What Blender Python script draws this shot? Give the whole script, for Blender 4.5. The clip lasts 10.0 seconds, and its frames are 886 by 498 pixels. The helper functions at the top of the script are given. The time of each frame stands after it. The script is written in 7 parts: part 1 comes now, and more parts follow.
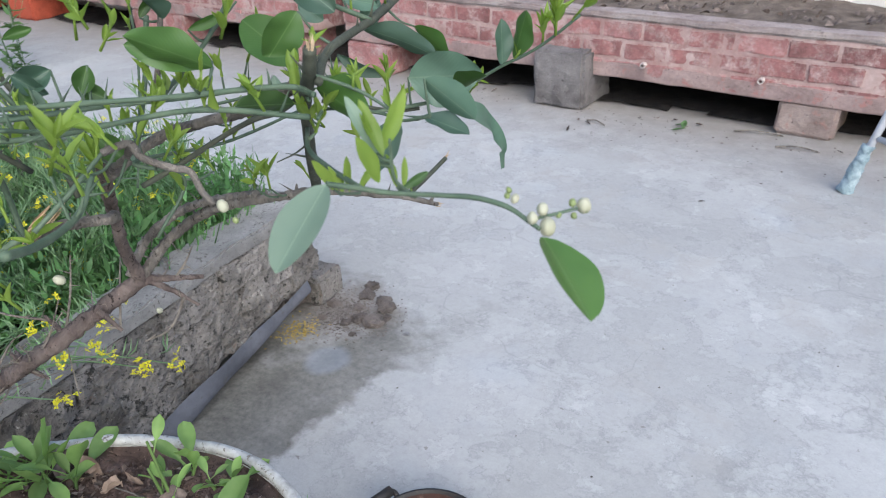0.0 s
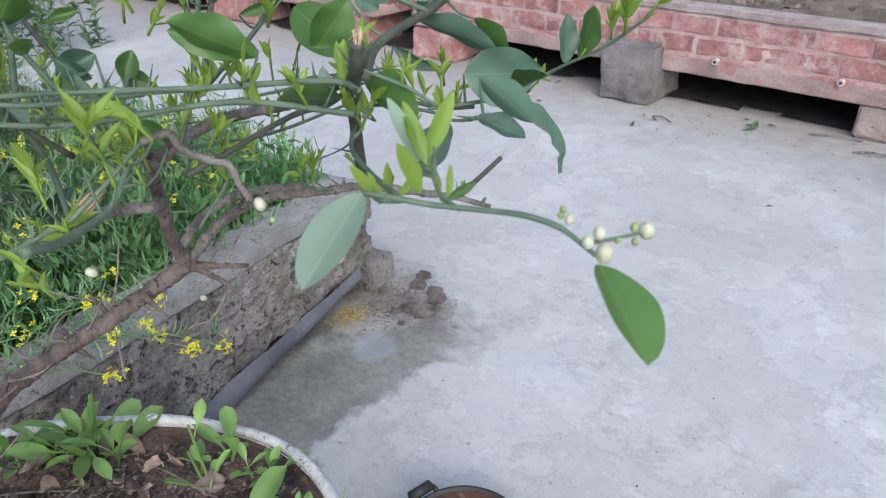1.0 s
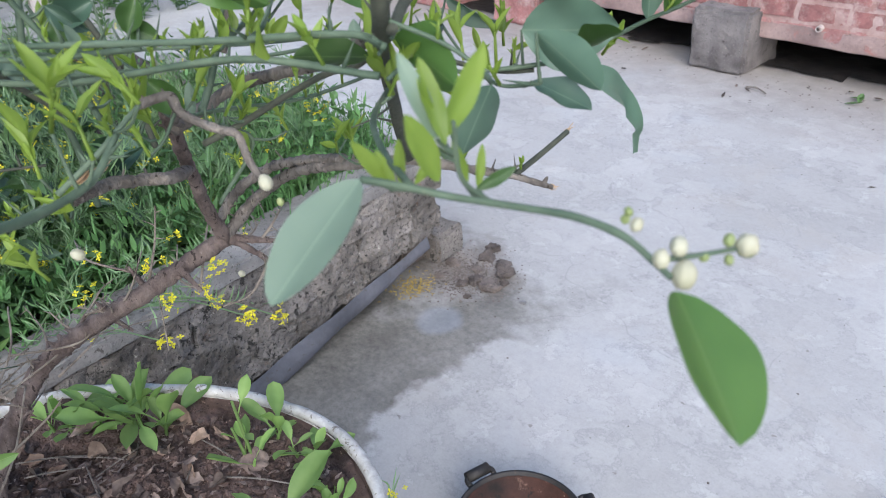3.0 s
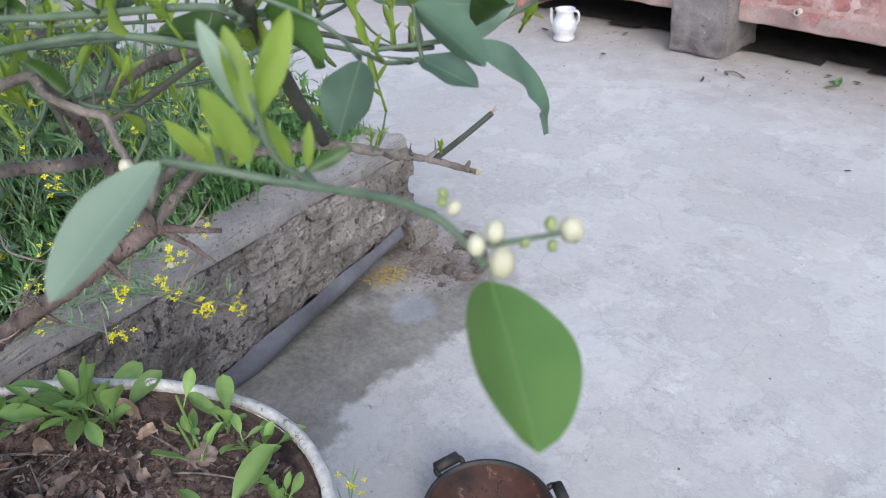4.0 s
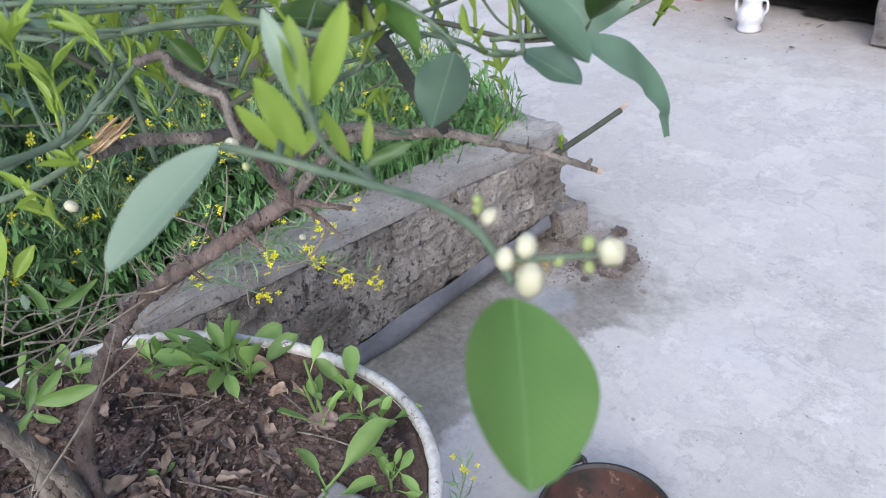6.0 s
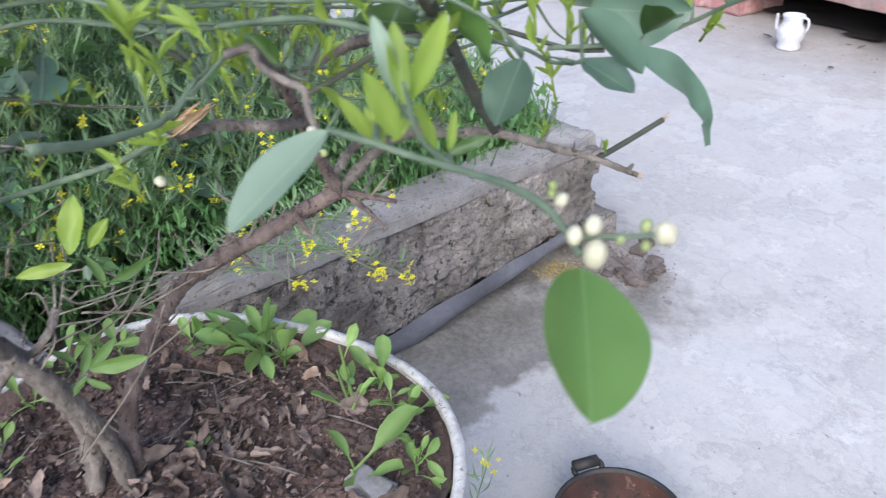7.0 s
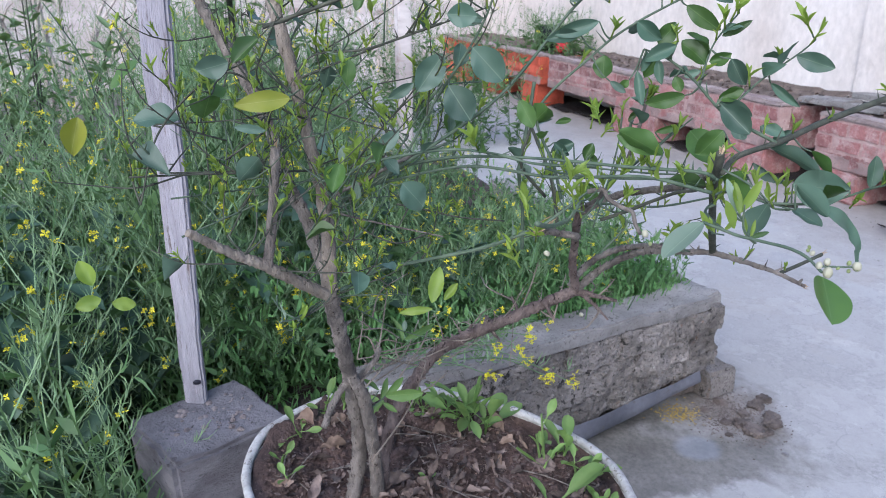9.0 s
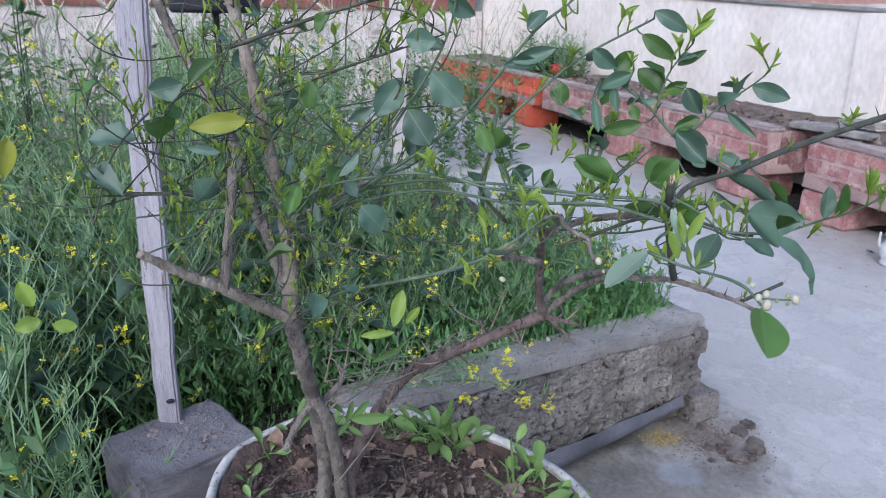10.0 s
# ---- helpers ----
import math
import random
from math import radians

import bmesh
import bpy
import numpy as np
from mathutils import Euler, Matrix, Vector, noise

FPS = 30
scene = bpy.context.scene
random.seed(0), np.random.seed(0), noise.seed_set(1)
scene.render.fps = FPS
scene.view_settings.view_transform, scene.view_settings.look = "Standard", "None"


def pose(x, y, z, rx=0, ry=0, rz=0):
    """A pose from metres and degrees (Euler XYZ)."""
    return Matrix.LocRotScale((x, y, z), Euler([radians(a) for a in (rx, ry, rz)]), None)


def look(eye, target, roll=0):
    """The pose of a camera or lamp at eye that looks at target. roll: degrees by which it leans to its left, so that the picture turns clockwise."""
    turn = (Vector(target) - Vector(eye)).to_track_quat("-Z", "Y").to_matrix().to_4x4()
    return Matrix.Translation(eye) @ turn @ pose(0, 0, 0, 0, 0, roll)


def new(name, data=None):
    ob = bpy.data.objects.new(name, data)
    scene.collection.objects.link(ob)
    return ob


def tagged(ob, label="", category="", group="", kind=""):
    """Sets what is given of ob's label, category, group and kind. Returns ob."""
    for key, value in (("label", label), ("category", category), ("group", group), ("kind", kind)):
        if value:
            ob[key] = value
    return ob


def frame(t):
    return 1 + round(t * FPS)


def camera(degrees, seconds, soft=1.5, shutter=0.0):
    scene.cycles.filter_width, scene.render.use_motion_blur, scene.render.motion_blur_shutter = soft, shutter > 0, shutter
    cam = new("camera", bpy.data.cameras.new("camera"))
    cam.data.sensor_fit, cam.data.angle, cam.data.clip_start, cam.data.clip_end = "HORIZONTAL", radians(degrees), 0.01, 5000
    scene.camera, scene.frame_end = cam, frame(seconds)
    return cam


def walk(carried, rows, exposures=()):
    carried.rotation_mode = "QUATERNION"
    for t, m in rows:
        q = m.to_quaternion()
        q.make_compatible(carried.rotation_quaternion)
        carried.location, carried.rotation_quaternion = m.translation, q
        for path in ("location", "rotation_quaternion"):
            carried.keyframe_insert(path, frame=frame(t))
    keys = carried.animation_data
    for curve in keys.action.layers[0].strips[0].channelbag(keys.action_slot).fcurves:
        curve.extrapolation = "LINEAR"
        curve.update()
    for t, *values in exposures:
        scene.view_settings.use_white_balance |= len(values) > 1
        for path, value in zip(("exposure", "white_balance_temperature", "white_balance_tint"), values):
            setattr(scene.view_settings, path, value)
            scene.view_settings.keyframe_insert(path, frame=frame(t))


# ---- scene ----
cam = camera(62.8, 10.0, soft=0.45, shutter=0.3)
PATH = [
    (0, (0.121, 0.192, 1.081), (-0.91, 1.628, 0.145), -2.1),
    (0.5, (0.114, 0.199, 1.084), (-0.967, 1.587, 0.135), -1.6),
    (1, (0.109, 0.215, 1.079), (-1.034, 1.547, 0.118), -1.4),
    (1.5, (0.116, 0.233, 1.073), (-1.089, 1.493, 0.096), -1.1),
    (2, (0.105, 0.247, 1.074), (-1.161, 1.439, 0.086), -1.8),
    (2.2, (0.091, 0.246, 1.071), (-1.183, 1.431, 0.086), -1.8),
    (3.3, (0.082, 0.277, 1.055), (-1.174, 1.429, 0.008), -3.0),
    (3.5, (0.086, 0.283, 1.052), (-1.146, 1.459, 0.004), -2.9),
    (4, (0.1, 0.304, 1.049), (-1.133, 1.469, -0.011), -2.8),
    (4.5, (0.101, 0.318, 1.049), (-1.261, 1.33, -0.011), -3.9),
    (5, (0.103, 0.32, 1.048), (-1.34, 1.211, -0.014), -5.1),
    (5.2, (0.103, 0.323, 1.047), (-1.363, 1.174, -0.02), -5.5),
    (6.5, (0.115, 0.329, 1.05), (-1.369, 1.138, -0.018), -4.9),
    (7, (0.125, 0.305, 1.057), (-1.39, 1.07, -0.002), -3.2),
    (7.5, (0.153, 0.229, 1.072), (-1.464, 0.844, 0.07), -2.1),
    (8, (0.192, 0.147, 1.091), (-1.487, 0.753, 0.191), -1.6),
    (8.5, (0.278, 0.081, 1.119), (-1.479, 0.704, 0.395), -1.2),
    (9, (0.316, 0.053, 1.124), (-1.46, 0.682, 0.455), -0.1),
    (9.5, (0.324, 0.063, 1.122), (-1.461, 0.698, 0.48), 0.4),
    (10, (0.323, 0.087, 1.128), (-1.466, 0.731, 0.507), 0.8),
]
EXPOSURES = [(0.0, 1.06, 6000, 7), (2.0, 1.21, 5950, 9), (3.5, 1.16, 6050, 10), (4.0, 1.14, 6100, 10), (5.0, 1.27, 6050, 10), (6.5, 1.33, 6100, 12), (7.5, 1.58, 5950, 13), (8.0, 1.66, 5950, 15), (8.55, 1.45, 5680, 15), (9.0, 0.97, 5600, 14), (10.0, 0.88, 5560, 13)]
walk(cam, [(t, look(eye, target, roll)) for t, eye, target, roll in PATH], EXPOSURES)
SKY, SUN = 0.15, 1.5

cam.data.dof.use_dof = True
cam.data.dof.focus_distance = 0.6
cam.data.dof.aperture_fstop = 22.0

# ---- world and light ----
world = bpy.data.worlds.new("sky")
scene.world = world
world.use_nodes = True
wn = world.node_tree
sky = wn.nodes.new("ShaderNodeTexSky")
sky.sky_type = "NISHITA"
sky.sun_disc = False
sky.sun_elevation = radians(38)
sky.sun_rotation = radians(130)
sky.dust_density = 2.0
wn.links.new(sky.outputs["Color"], wn.nodes["Background"].inputs["Color"])
wn.nodes["Background"].inputs["Strength"].default_value = SKY
sun = new("sun", bpy.data.lights.new("sun", "SUN"))
sun.data.energy, sun.data.angle, sun.data.color = SUN, radians(60), (1.0, 0.95, 0.88)
sun.matrix_basis = look((4.0, -3.6, 4.6), (0, 0, 0))


# ---- materials ----
def material(name, rough=0.85, metallic=0.0, spec=0.3):
    m = bpy.data.materials.new(name)
    m.use_nodes = True
    b = m.node_tree.nodes["Principled BSDF"]
    b.inputs["Roughness"].default_value = rough
    b.inputs["Metallic"].default_value = metallic
    b.inputs["Specular IOR Level"].default_value = spec
    return m, m.node_tree, b


def position(nt, stretch=(1, 1, 1), local=False):
    src = nt.nodes.new("ShaderNodeTexCoord").outputs["Object"] if local else nt.nodes.new("ShaderNodeNewGeometry").outputs["Position"]
    mp = nt.nodes.new("ShaderNodeMapping")
    mp.inputs["Scale"].default_value = stretch
    nt.links.new(src, mp.inputs["Vector"])
    return mp.outputs["Vector"]


def noise_tex(nt, vec, scale, detail=4.0, rough=0.55):
    n = nt.nodes.new("ShaderNodeTexNoise")
    n.inputs["Scale"].default_value, n.inputs["Detail"].default_value, n.inputs["Roughness"].default_value = scale, detail, rough
    nt.links.new(vec, n.inputs["Vector"])
    return n.outputs["Fac"]


def ramp(nt, fac, stops):
    r = nt.nodes.new("ShaderNodeValToRGB")
    while len(r.color_ramp.elements) < len(stops):
        r.color_ramp.elements.new(0.5)
    for e, (p, c) in zip(r.color_ramp.elements, stops):
        e.position, e.color = p, (*c, 1) if len(c) == 3 else c
    nt.links.new(fac, r.inputs["Fac"])
    return r.outputs["Color"]


def mix(nt, fac, a, b, kind="MIX"):
    m = nt.nodes.new("ShaderNodeMix")
    m.data_type, m.blend_type = "RGBA", kind
    for sock, v in ((m.inputs[0], fac), (m.inputs[6], a), (m.inputs[7], b)):
        if isinstance(v, (int, float)):
            sock.default_value = v
        elif isinstance(v, tuple):
            sock.default_value = (*v, 1)
        else:
            nt.links.new(v, sock)
    return m.outputs[2]


def bump(nt, bsdf, height, strength, distance):
    b = nt.nodes.new("ShaderNodeBump")
    b.inputs["Strength"].default_value, b.inputs["Distance"].default_value = strength, distance
    nt.links.new(height, b.inputs["Height"])
    nt.links.new(b.outputs["Normal"], bsdf.inputs["Normal"])


def grey(v):
    return (v, v, v)


def mottled(name, c1, c2, scale, rough=0.85, fine=8.0, depth=0.004, strength=0.5, c3=None, spots=0.6, spec=0.3, stretch=(1, 1, 1), island=0.0, each=0.0, metallic=0.0, speck=None):
    """Two-scale mottled surface: broad patches of c1 and c2, fine grain, and spots of c3."""
    m, nt, b = material(name, rough, metallic, spec)
    vec = position(nt, stretch)
    col = ramp(nt, noise_tex(nt, vec, scale), ((0.32, c1), (0.68, c2)))
    grain = noise_tex(nt, vec, scale * fine, 6.0, 0.65)
    col = mix(nt, 0.55, col, ramp(nt, grain, ((0.25, grey(0.5)), (0.75, grey(1.0)))), "MULTIPLY")
    if c3:
        col = mix(nt, ramp(nt, noise_tex(nt, vec, scale * 2.3, 5.0, 0.7), ((spots, grey(0)), (spots + 0.1, grey(1)))), col, c3)
    for size, level, tint in speck or ():
        n = noise_tex(nt, vec, size, 5.0, 0.72)
        col = mix(nt, ramp(nt, n, ((level, grey(0)), (level + 0.03, grey(0.9)))), col, tint)
    if island:
        g = nt.nodes.new("ShaderNodeNewGeometry").outputs["Random Per Island"]
        col = mix(nt, 1.0, col, ramp(nt, g, ((0, grey(1 - island)), (1, grey(1.0)))), "MULTIPLY")
    if each:
        o = nt.nodes.new("ShaderNodeObjectInfo").outputs["Random"]
        col = mix(nt, 1.0, col, ramp(nt, o, ((0, grey(1 - each)), (1, grey(1.0)))), "MULTIPLY")
    nt.links.new(col, b.inputs["Base Color"])
    bump(nt, b, grain, strength, depth)
    return m


def foliage(name, c1, c2, scale=30.0, rough=0.5, island=0.35, glow=0.35, each=0.25, spec=0.35, vein=None):
    """Leaf surface: two greens, light that comes through the blade, a difference from leaf to leaf."""
    m, nt, b = material(name, rough, 0.0, spec)
    vec = position(nt)
    col = ramp(nt, noise_tex(nt, vec, scale, 3.0), ((0.3, c1), (0.7, c2)))
    if island:
        g = nt.nodes.new("ShaderNodeNewGeometry").outputs["Random Per Island"]
        col = mix(nt, 1.0, col, ramp(nt, g, ((0, grey(1 - island)), (1, grey(1.0)))), "MULTIPLY")
    if each:
        o = nt.nodes.new("ShaderNodeObjectInfo").outputs["Random"]
        col = mix(nt, 1.0, col, ramp(nt, o, ((0, grey(1 - each)), (1, grey(1.0)))), "MULTIPLY")
    if vein:
        sep = nt.nodes.new("ShaderNodeSeparateXYZ")
        nt.links.new(nt.nodes.new("ShaderNodeTexCoord").outputs["Object"], sep.inputs[0])
        ab = nt.nodes.new("ShaderNodeMath")
        ab.operation = "ABSOLUTE"
        nt.links.new(sep.outputs["Y"], ab.inputs[0])
        col = mix(nt, ramp(nt, ab.outputs[0], ((0.006, grey(0.55)), (0.020, grey(0)))), col, vein)
        wv = nt.nodes.new("ShaderNodeTexWave")
        wv.inputs["Scale"].default_value, wv.inputs["Distortion"].default_value = 5.0, 1.0
        sk = nt.nodes.new("ShaderNodeCombineXYZ")
        s1 = nt.nodes.new("ShaderNodeMath")
        s1.operation = "MULTIPLY_ADD"
        s1.inputs[1].default_value = -0.8
        nt.links.new(ab.outputs[0], s1.inputs[0])
        nt.links.new(sep.outputs["X"], s1.inputs[2])
        nt.links.new(s1.outputs[0], sk.inputs["X"])
        nt.links.new(sk.outputs[0], wv.inputs["Vector"])
        bump(nt, b, wv.outputs["Fac"], 0.05, 0.001)
    nt.links.new(col, b.inputs["Base Color"])
    tr = nt.nodes.new("ShaderNodeBsdfTranslucent")
    nt.links.new(mix(nt, 1.0, col, (1.0, 1.0, 0.52), "MULTIPLY"), tr.inputs["Color"])
    ms = nt.nodes.new("ShaderNodeMixShader")
    ms.inputs[0].default_value = glow
    nt.links.new(b.outputs[0], ms.inputs[1])
    nt.links.new(tr.outputs[0], ms.inputs[2])
    nt.links.new(ms.outputs[0], nt.nodes["Material Output"].inputs["Surface"])
    return m


def concrete_floor():
    m, nt, b = material("worn_concrete_floor", 0.8, 0.0, 0.3)
    vec = position(nt)
    col = ramp(nt, noise_tex(nt, vec, 0.9, 5.0, 0.55), ((0.3, (0.325, 0.316, 0.304)), (0.7, (0.392, 0.384, 0.372))))
    blot = noise_tex(nt, vec, 13.0, 8.0, 0.72)
    col = mix(nt, 0.34, col, ramp(nt, blot, ((0.30, grey(0.74)), (0.5, grey(0.98)), (0.70, grey(1.18)))), "MULTIPLY")
    # thin layers that have flaked away, with crisp edges
    for scale, lo, hi, a, c in ((1.9, 0.490, 0.515, 0.955, 1.03), (4.6, 0.54, 0.555, 1.0, 1.045), (9.5, 0.60, 0.61, 1.0, 1.10), (6.3, 0.355, 0.375, 0.90, 1.0), (3.1, 0.43, 0.445, 0.965, 1.0)):
        n = noise_tex(nt, vec, scale, 9.0, 0.66)
        col = mix(nt, 1.0, col, ramp(nt, n, ((lo, grey(a)), (hi, grey(c)))), "MULTIPLY")
        col = mix(nt, ramp(nt, n, ((lo - 0.004, grey(0)), (lo + 0.001, grey(0.42)), (lo + 0.007, grey(0)))), col, (0.20, 0.20, 0.20))
    fine = noise_tex(nt, vec, 210.0, 6.0, 0.75)
    col = mix(nt, 0.16, col, ramp(nt, fine, ((0.35, grey(0.58)), (0.5, grey(1.0)), (0.65, grey(1.25)))), "MULTIPLY")
    mid = noise_tex(nt, vec, 62.0, 6.0, 0.75)
    col = mix(nt, 0.20, col, ramp(nt, mid, ((0.34, grey(0.66)), (0.5, grey(1.0)), (0.66, grey(1.22)))), "MULTIPLY")
    blue = noise_tex(nt, vec, 2.6, 4.0, 0.6)
    col = mix(nt, ramp(nt, blue, ((0.56, grey(0)), (0.66, grey(0.14)))), col, (0.33, 0.375, 0.43))
    warm = noise_tex(nt, vec, 2.1, 6.0, 0.65)
    col = mix(nt, ramp(nt, warm, ((0.36, grey(0.45)), (0.46, grey(0)))), col, (0.33, 0.305, 0.275))
    specks = noise_tex(nt, vec, 48.0, 2.0, 0.5)
    col = mix(nt, ramp(nt, specks, ((0.72, grey(0)), (0.75, grey(0.6)))), col, (0.15, 0.13, 0.11))
    # hairline cracks
    wob = nt.nodes.new("ShaderNodeTexNoise")
    wob.inputs["Scale"].default_value = 5.0
    nt.links.new(vec, wob.inputs["Vector"])
    bent = mix(nt, 0.35, vec, wob.outputs["Color"], "ADD")
    vor = nt.nodes.new("ShaderNodeTexVoronoi")
    vor.feature = "DISTANCE_TO_EDGE"
    vor.inputs["Scale"].default_value = 2.2
    nt.links.new(bent, vor.inputs["Vector"])
    gate = noise_tex(nt, vec, 1.7, 2.0)
    crack = mix(nt, 1.0, ramp(nt, vor.outputs["Distance"], ((0.0, grey(1)), (0.012, grey(0)))), ramp(nt, gate, ((0.48, grey(0)), (0.58, grey(0.28)))), "MULTIPLY")
    col = mix(nt, crack, col, (0.16, 0.16, 0.16))
    # damp, mossy stain along the planter kerb, with a tide line
    sep = nt.nodes.new("ShaderNodeSeparateXYZ")
    nt.links.new(vec, sep.inputs[0])

    def calc(op, a, c):
        n = nt.nodes.new("ShaderNodeMath")
        n.operation = op
        for s, v in ((n.inputs[0], a), (n.inputs[1], c)):
            if isinstance(v, (int, float)):
                s.default_value = v
            else:
                nt.links.new(v, s)
        return n.outputs[0]

    def disc(cx, cy):
        n = nt.nodes.new("ShaderNodeVectorMath")
        n.operation = "DISTANCE"
        nt.links.new(vec, n.inputs[0])
        n.inputs[1].default_value = (cx, cy, 0)
        return n.outputs["Value"]

    ragged = calc("MULTIPLY", calc("SUBTRACT", noise_tex(nt, vec, 6.0, 5.0, 0.6), 0.5), 0.30)
    tide = ramp(nt, calc("ADD", disc(-0.35, 1.05), ragged), ((0.485, grey(0)), (0.515, grey(1))))
    from_kerb = calc("ADD", sep.outputs["X"], calc("MULTIPLY", sep.outputs["Y"], 0.167))
    soak = ramp(nt, calc("ADD", calc("ADD", from_kerb, 0.92), ragged), ((0.0, grey(1)), (0.30, grey(0.75)), (0.62, grey(0))))
    along = ramp(nt, calc("ADD", calc("MULTIPLY", sep.outputs["Y"], 0.25), ragged), ((0.31, grey(1)), (0.39, grey(0))))
    damp = mix(nt, 1.0, mix(nt, 1.0, tide, soak, "MULTIPLY"), along, "MULTIPLY")
    green = ramp(nt, noise_tex(nt, vec, 9.0, 4.0), ((0.35, (0.086, 0.079, 0.064)), (0.65, (0.155, 0.145, 0.124))))
    col = mix(nt, mix(nt, 1.0, damp, grey(0.93), "MULTIPLY"), col, mix(nt, 0.8, green, ramp(nt, mid, ((0.35, grey(0.55)), (0.65, grey(1.45)))), "MULTIPLY"))
    dust = ramp(nt, calc("ADD", calc("MULTIPLY", sep.outputs["Y"], 0.25), calc("MULTIPLY", ragged, 0.6)), ((0.70, grey(0)), (0.86, grey(0.75))))
    col = mix(nt, dust, col, ramp(nt, blot, ((0.3, (0.17, 0.145, 0.125)), (0.7, (0.30, 0.27, 0.245)))))
    # a wide soft disc darkens the floor at the right
    dark_disc = ramp(nt, calc("ADD", disc(0.85, 2.3), calc("MULTIPLY", ragged, 2.0)), ((0.35, grey(0.74)), (0.95, grey(1.0))))
    col = mix(nt, 1.0, col, dark_disc, "MULTIPLY")
    mud = ramp(nt, calc("ADD", disc(-1.09, 1.43), calc("MULTIPLY", ragged, 0.6)), ((0.05, grey(0.6)), (0.11, grey(0.4)), (0.16, grey(0))))
    col = mix(nt, mud, col, ramp(nt, mid, ((0.35, (0.085, 0.066, 0.054)), (0.65, (0.19, 0.155, 0.13)))))
    splash = ramp(nt, calc("ADD", disc(-0.985, 1.215), calc("MULTIPLY", ragged, 0.2)), ((0.045, grey(0.4)), (0.065, grey(0))))
    col = mix(nt, splash, col, (0.27, 0.30, 0.345))
    nt.links.new(col, b.inputs["Base Color"])
    nt.links.new(ramp(nt, blot, ((0.3, grey(0.55)), (0.7, grey(0.9)))), b.inputs["Roughness"])
    bump(nt, b, mix(nt, 0.6, fine, blot), 0.22, 0.003)
    return m


def painted_brick(name, red, pale, spots):
    m, nt, b = material(name, 0.8, 0.0, 0.3)
    vec = position(nt)
    o = nt.nodes.new("ShaderNodeObjectInfo").outputs["Random"]
    tone = ramp(nt, o, ((0, tuple(v * 0.72 for v in red)), (0.5, red), (1, tuple(min(v * 1.25 + 0.03, 1) for v in red))))
    patch = noise_tex(nt, vec, 14.0, 9.0, 0.78)
    col = mix(nt, ramp(nt, patch, ((spots, grey(0)), (spots + 0.16, grey(0.85)))), tone, pale)
    grime = noise_tex(nt, vec, 3.4, 7.0, 0.7)
    col = mix(nt, 1.0, col, ramp(nt, grime, ((0.36, grey(0.55)), (0.52, grey(0.95)), (0.70, grey(1.12)))), "MULTIPLY")
    fine = noise_tex(nt, vec, 90.0, 6.0, 0.7)
    col = mix(nt, 0.6, col, ramp(nt, fine, ((0.3, grey(0.55)), (0.7, grey(1.1)))), "MULTIPLY")
    nt.links.new(col, b.inputs["Base Color"])
    bump(nt, b, fine, 0.6, 0.004)
    return m


floor_mat = concrete_floor()
brick_mat = painted_brick("faded_red_brick", (0.305, 0.138, 0.130), (0.45, 0.34, 0.315), 0.47)
orange_mat = painted_brick("orange_painted_brick", (0.52, 0.105, 0.055), (0.50, 0.30, 0.22), 0.66)
mortar_mat = mottled("pinkish_mortar", (0.30, 0.180, 0.165), (0.46, 0.345, 0.315), 7.0, 0.9, 9.0, 0.004, 0.6, (0.27, 0.16, 0.145), 0.55)
band_mat = mottled("pink_grey_render", (0.22, 0.155, 0.145), (0.36, 0.265, 0.245), 6.0, 0.92, 12.0, 0.006, 0.8, (0.30, 0.15, 0.135), 0.56, speck=((60.0, 0.62, (0.13, 0.10, 0.09)),))
plaster_grey = mottled("weathered_plaster", (0.17, 0.16, 0.152), (0.33, 0.315, 0.30), 8.0, 0.9, 14.0, 0.006, 0.9, (0.10, 0.095, 0.085), 0.61, speck=((75.0, 0.60, (0.075, 0.07, 0.06)), (170.0, 0.60, (0.10, 0.095, 0.085)), (110.0, 0.67, (0.46, 0.44, 0.41))))
kerb_mat = mottled("mossy_kerb_plaster", (0.150, 0.132, 0.115), (0.365, 0.330, 0.300), 9.0, 0.92, 12.0, 0.010, 1.0, (0.20, 0.130, 0.090), 0.61, each=0.35, speck=((15.0, 0.63, (0.085, 0.078, 0.068)), (30.0, 0.61, (0.030, 0.028, 0.024)), (60.0, 0.585, (0.040, 0.037, 0.032)), (170.0, 0.575, (0.075, 0.070, 0.060)), (95.0, 0.63, (0.42, 0.40, 0.36))))
kerb_brick_mat = mottled("crumbling_kerb_brick", (0.15, 0.115, 0.095), (0.27, 0.225, 0.195), 12.0, 0.92, 7.0, 0.006, 0.8, (0.10, 0.09, 0.075), 0.6, each=0.3, speck=((70.0, 0.56, (0.05, 0.045, 0.038)), (150.0, 0.60, (0.07, 0.06, 0.05))))
white_wall_mat = mottled("limewashed_wall", (0.62, 0.555, 0.50), (0.73, 0.68, 0.63), 1.6, 0.9, 14.0, 0.004, 0.5, (0.42, 0.37, 0.32), 0.66, stretch=(1, 1, 0.6))
# block grey kept dark: the shade on its front is in the colour
block_mat = mottled("shade_grey_block", (0.105, 0.100, 0.108), (0.240, 0.230, 0.245), 10.0, 0.92, 12.0, 0.008, 0.9, (0.045, 0.042, 0.040), 0.60, stretch=(1, 1, 2.4), speck=((90.0, 0.62, (0.04, 0.036, 0.034)),))
pier_mat = mottled("stained_pier_plaster", (0.10, 0.090, 0.088), (0.23, 0.210, 0.205), 9.0, 0.92, 12.0, 0.008, 0.9, (0.055, 0.05, 0.045), 0.60, speck=((90.0, 0.62, (0.06, 0.055, 0.05)), (160.0, 0.64, (0.36, 0.32, 0.30))))
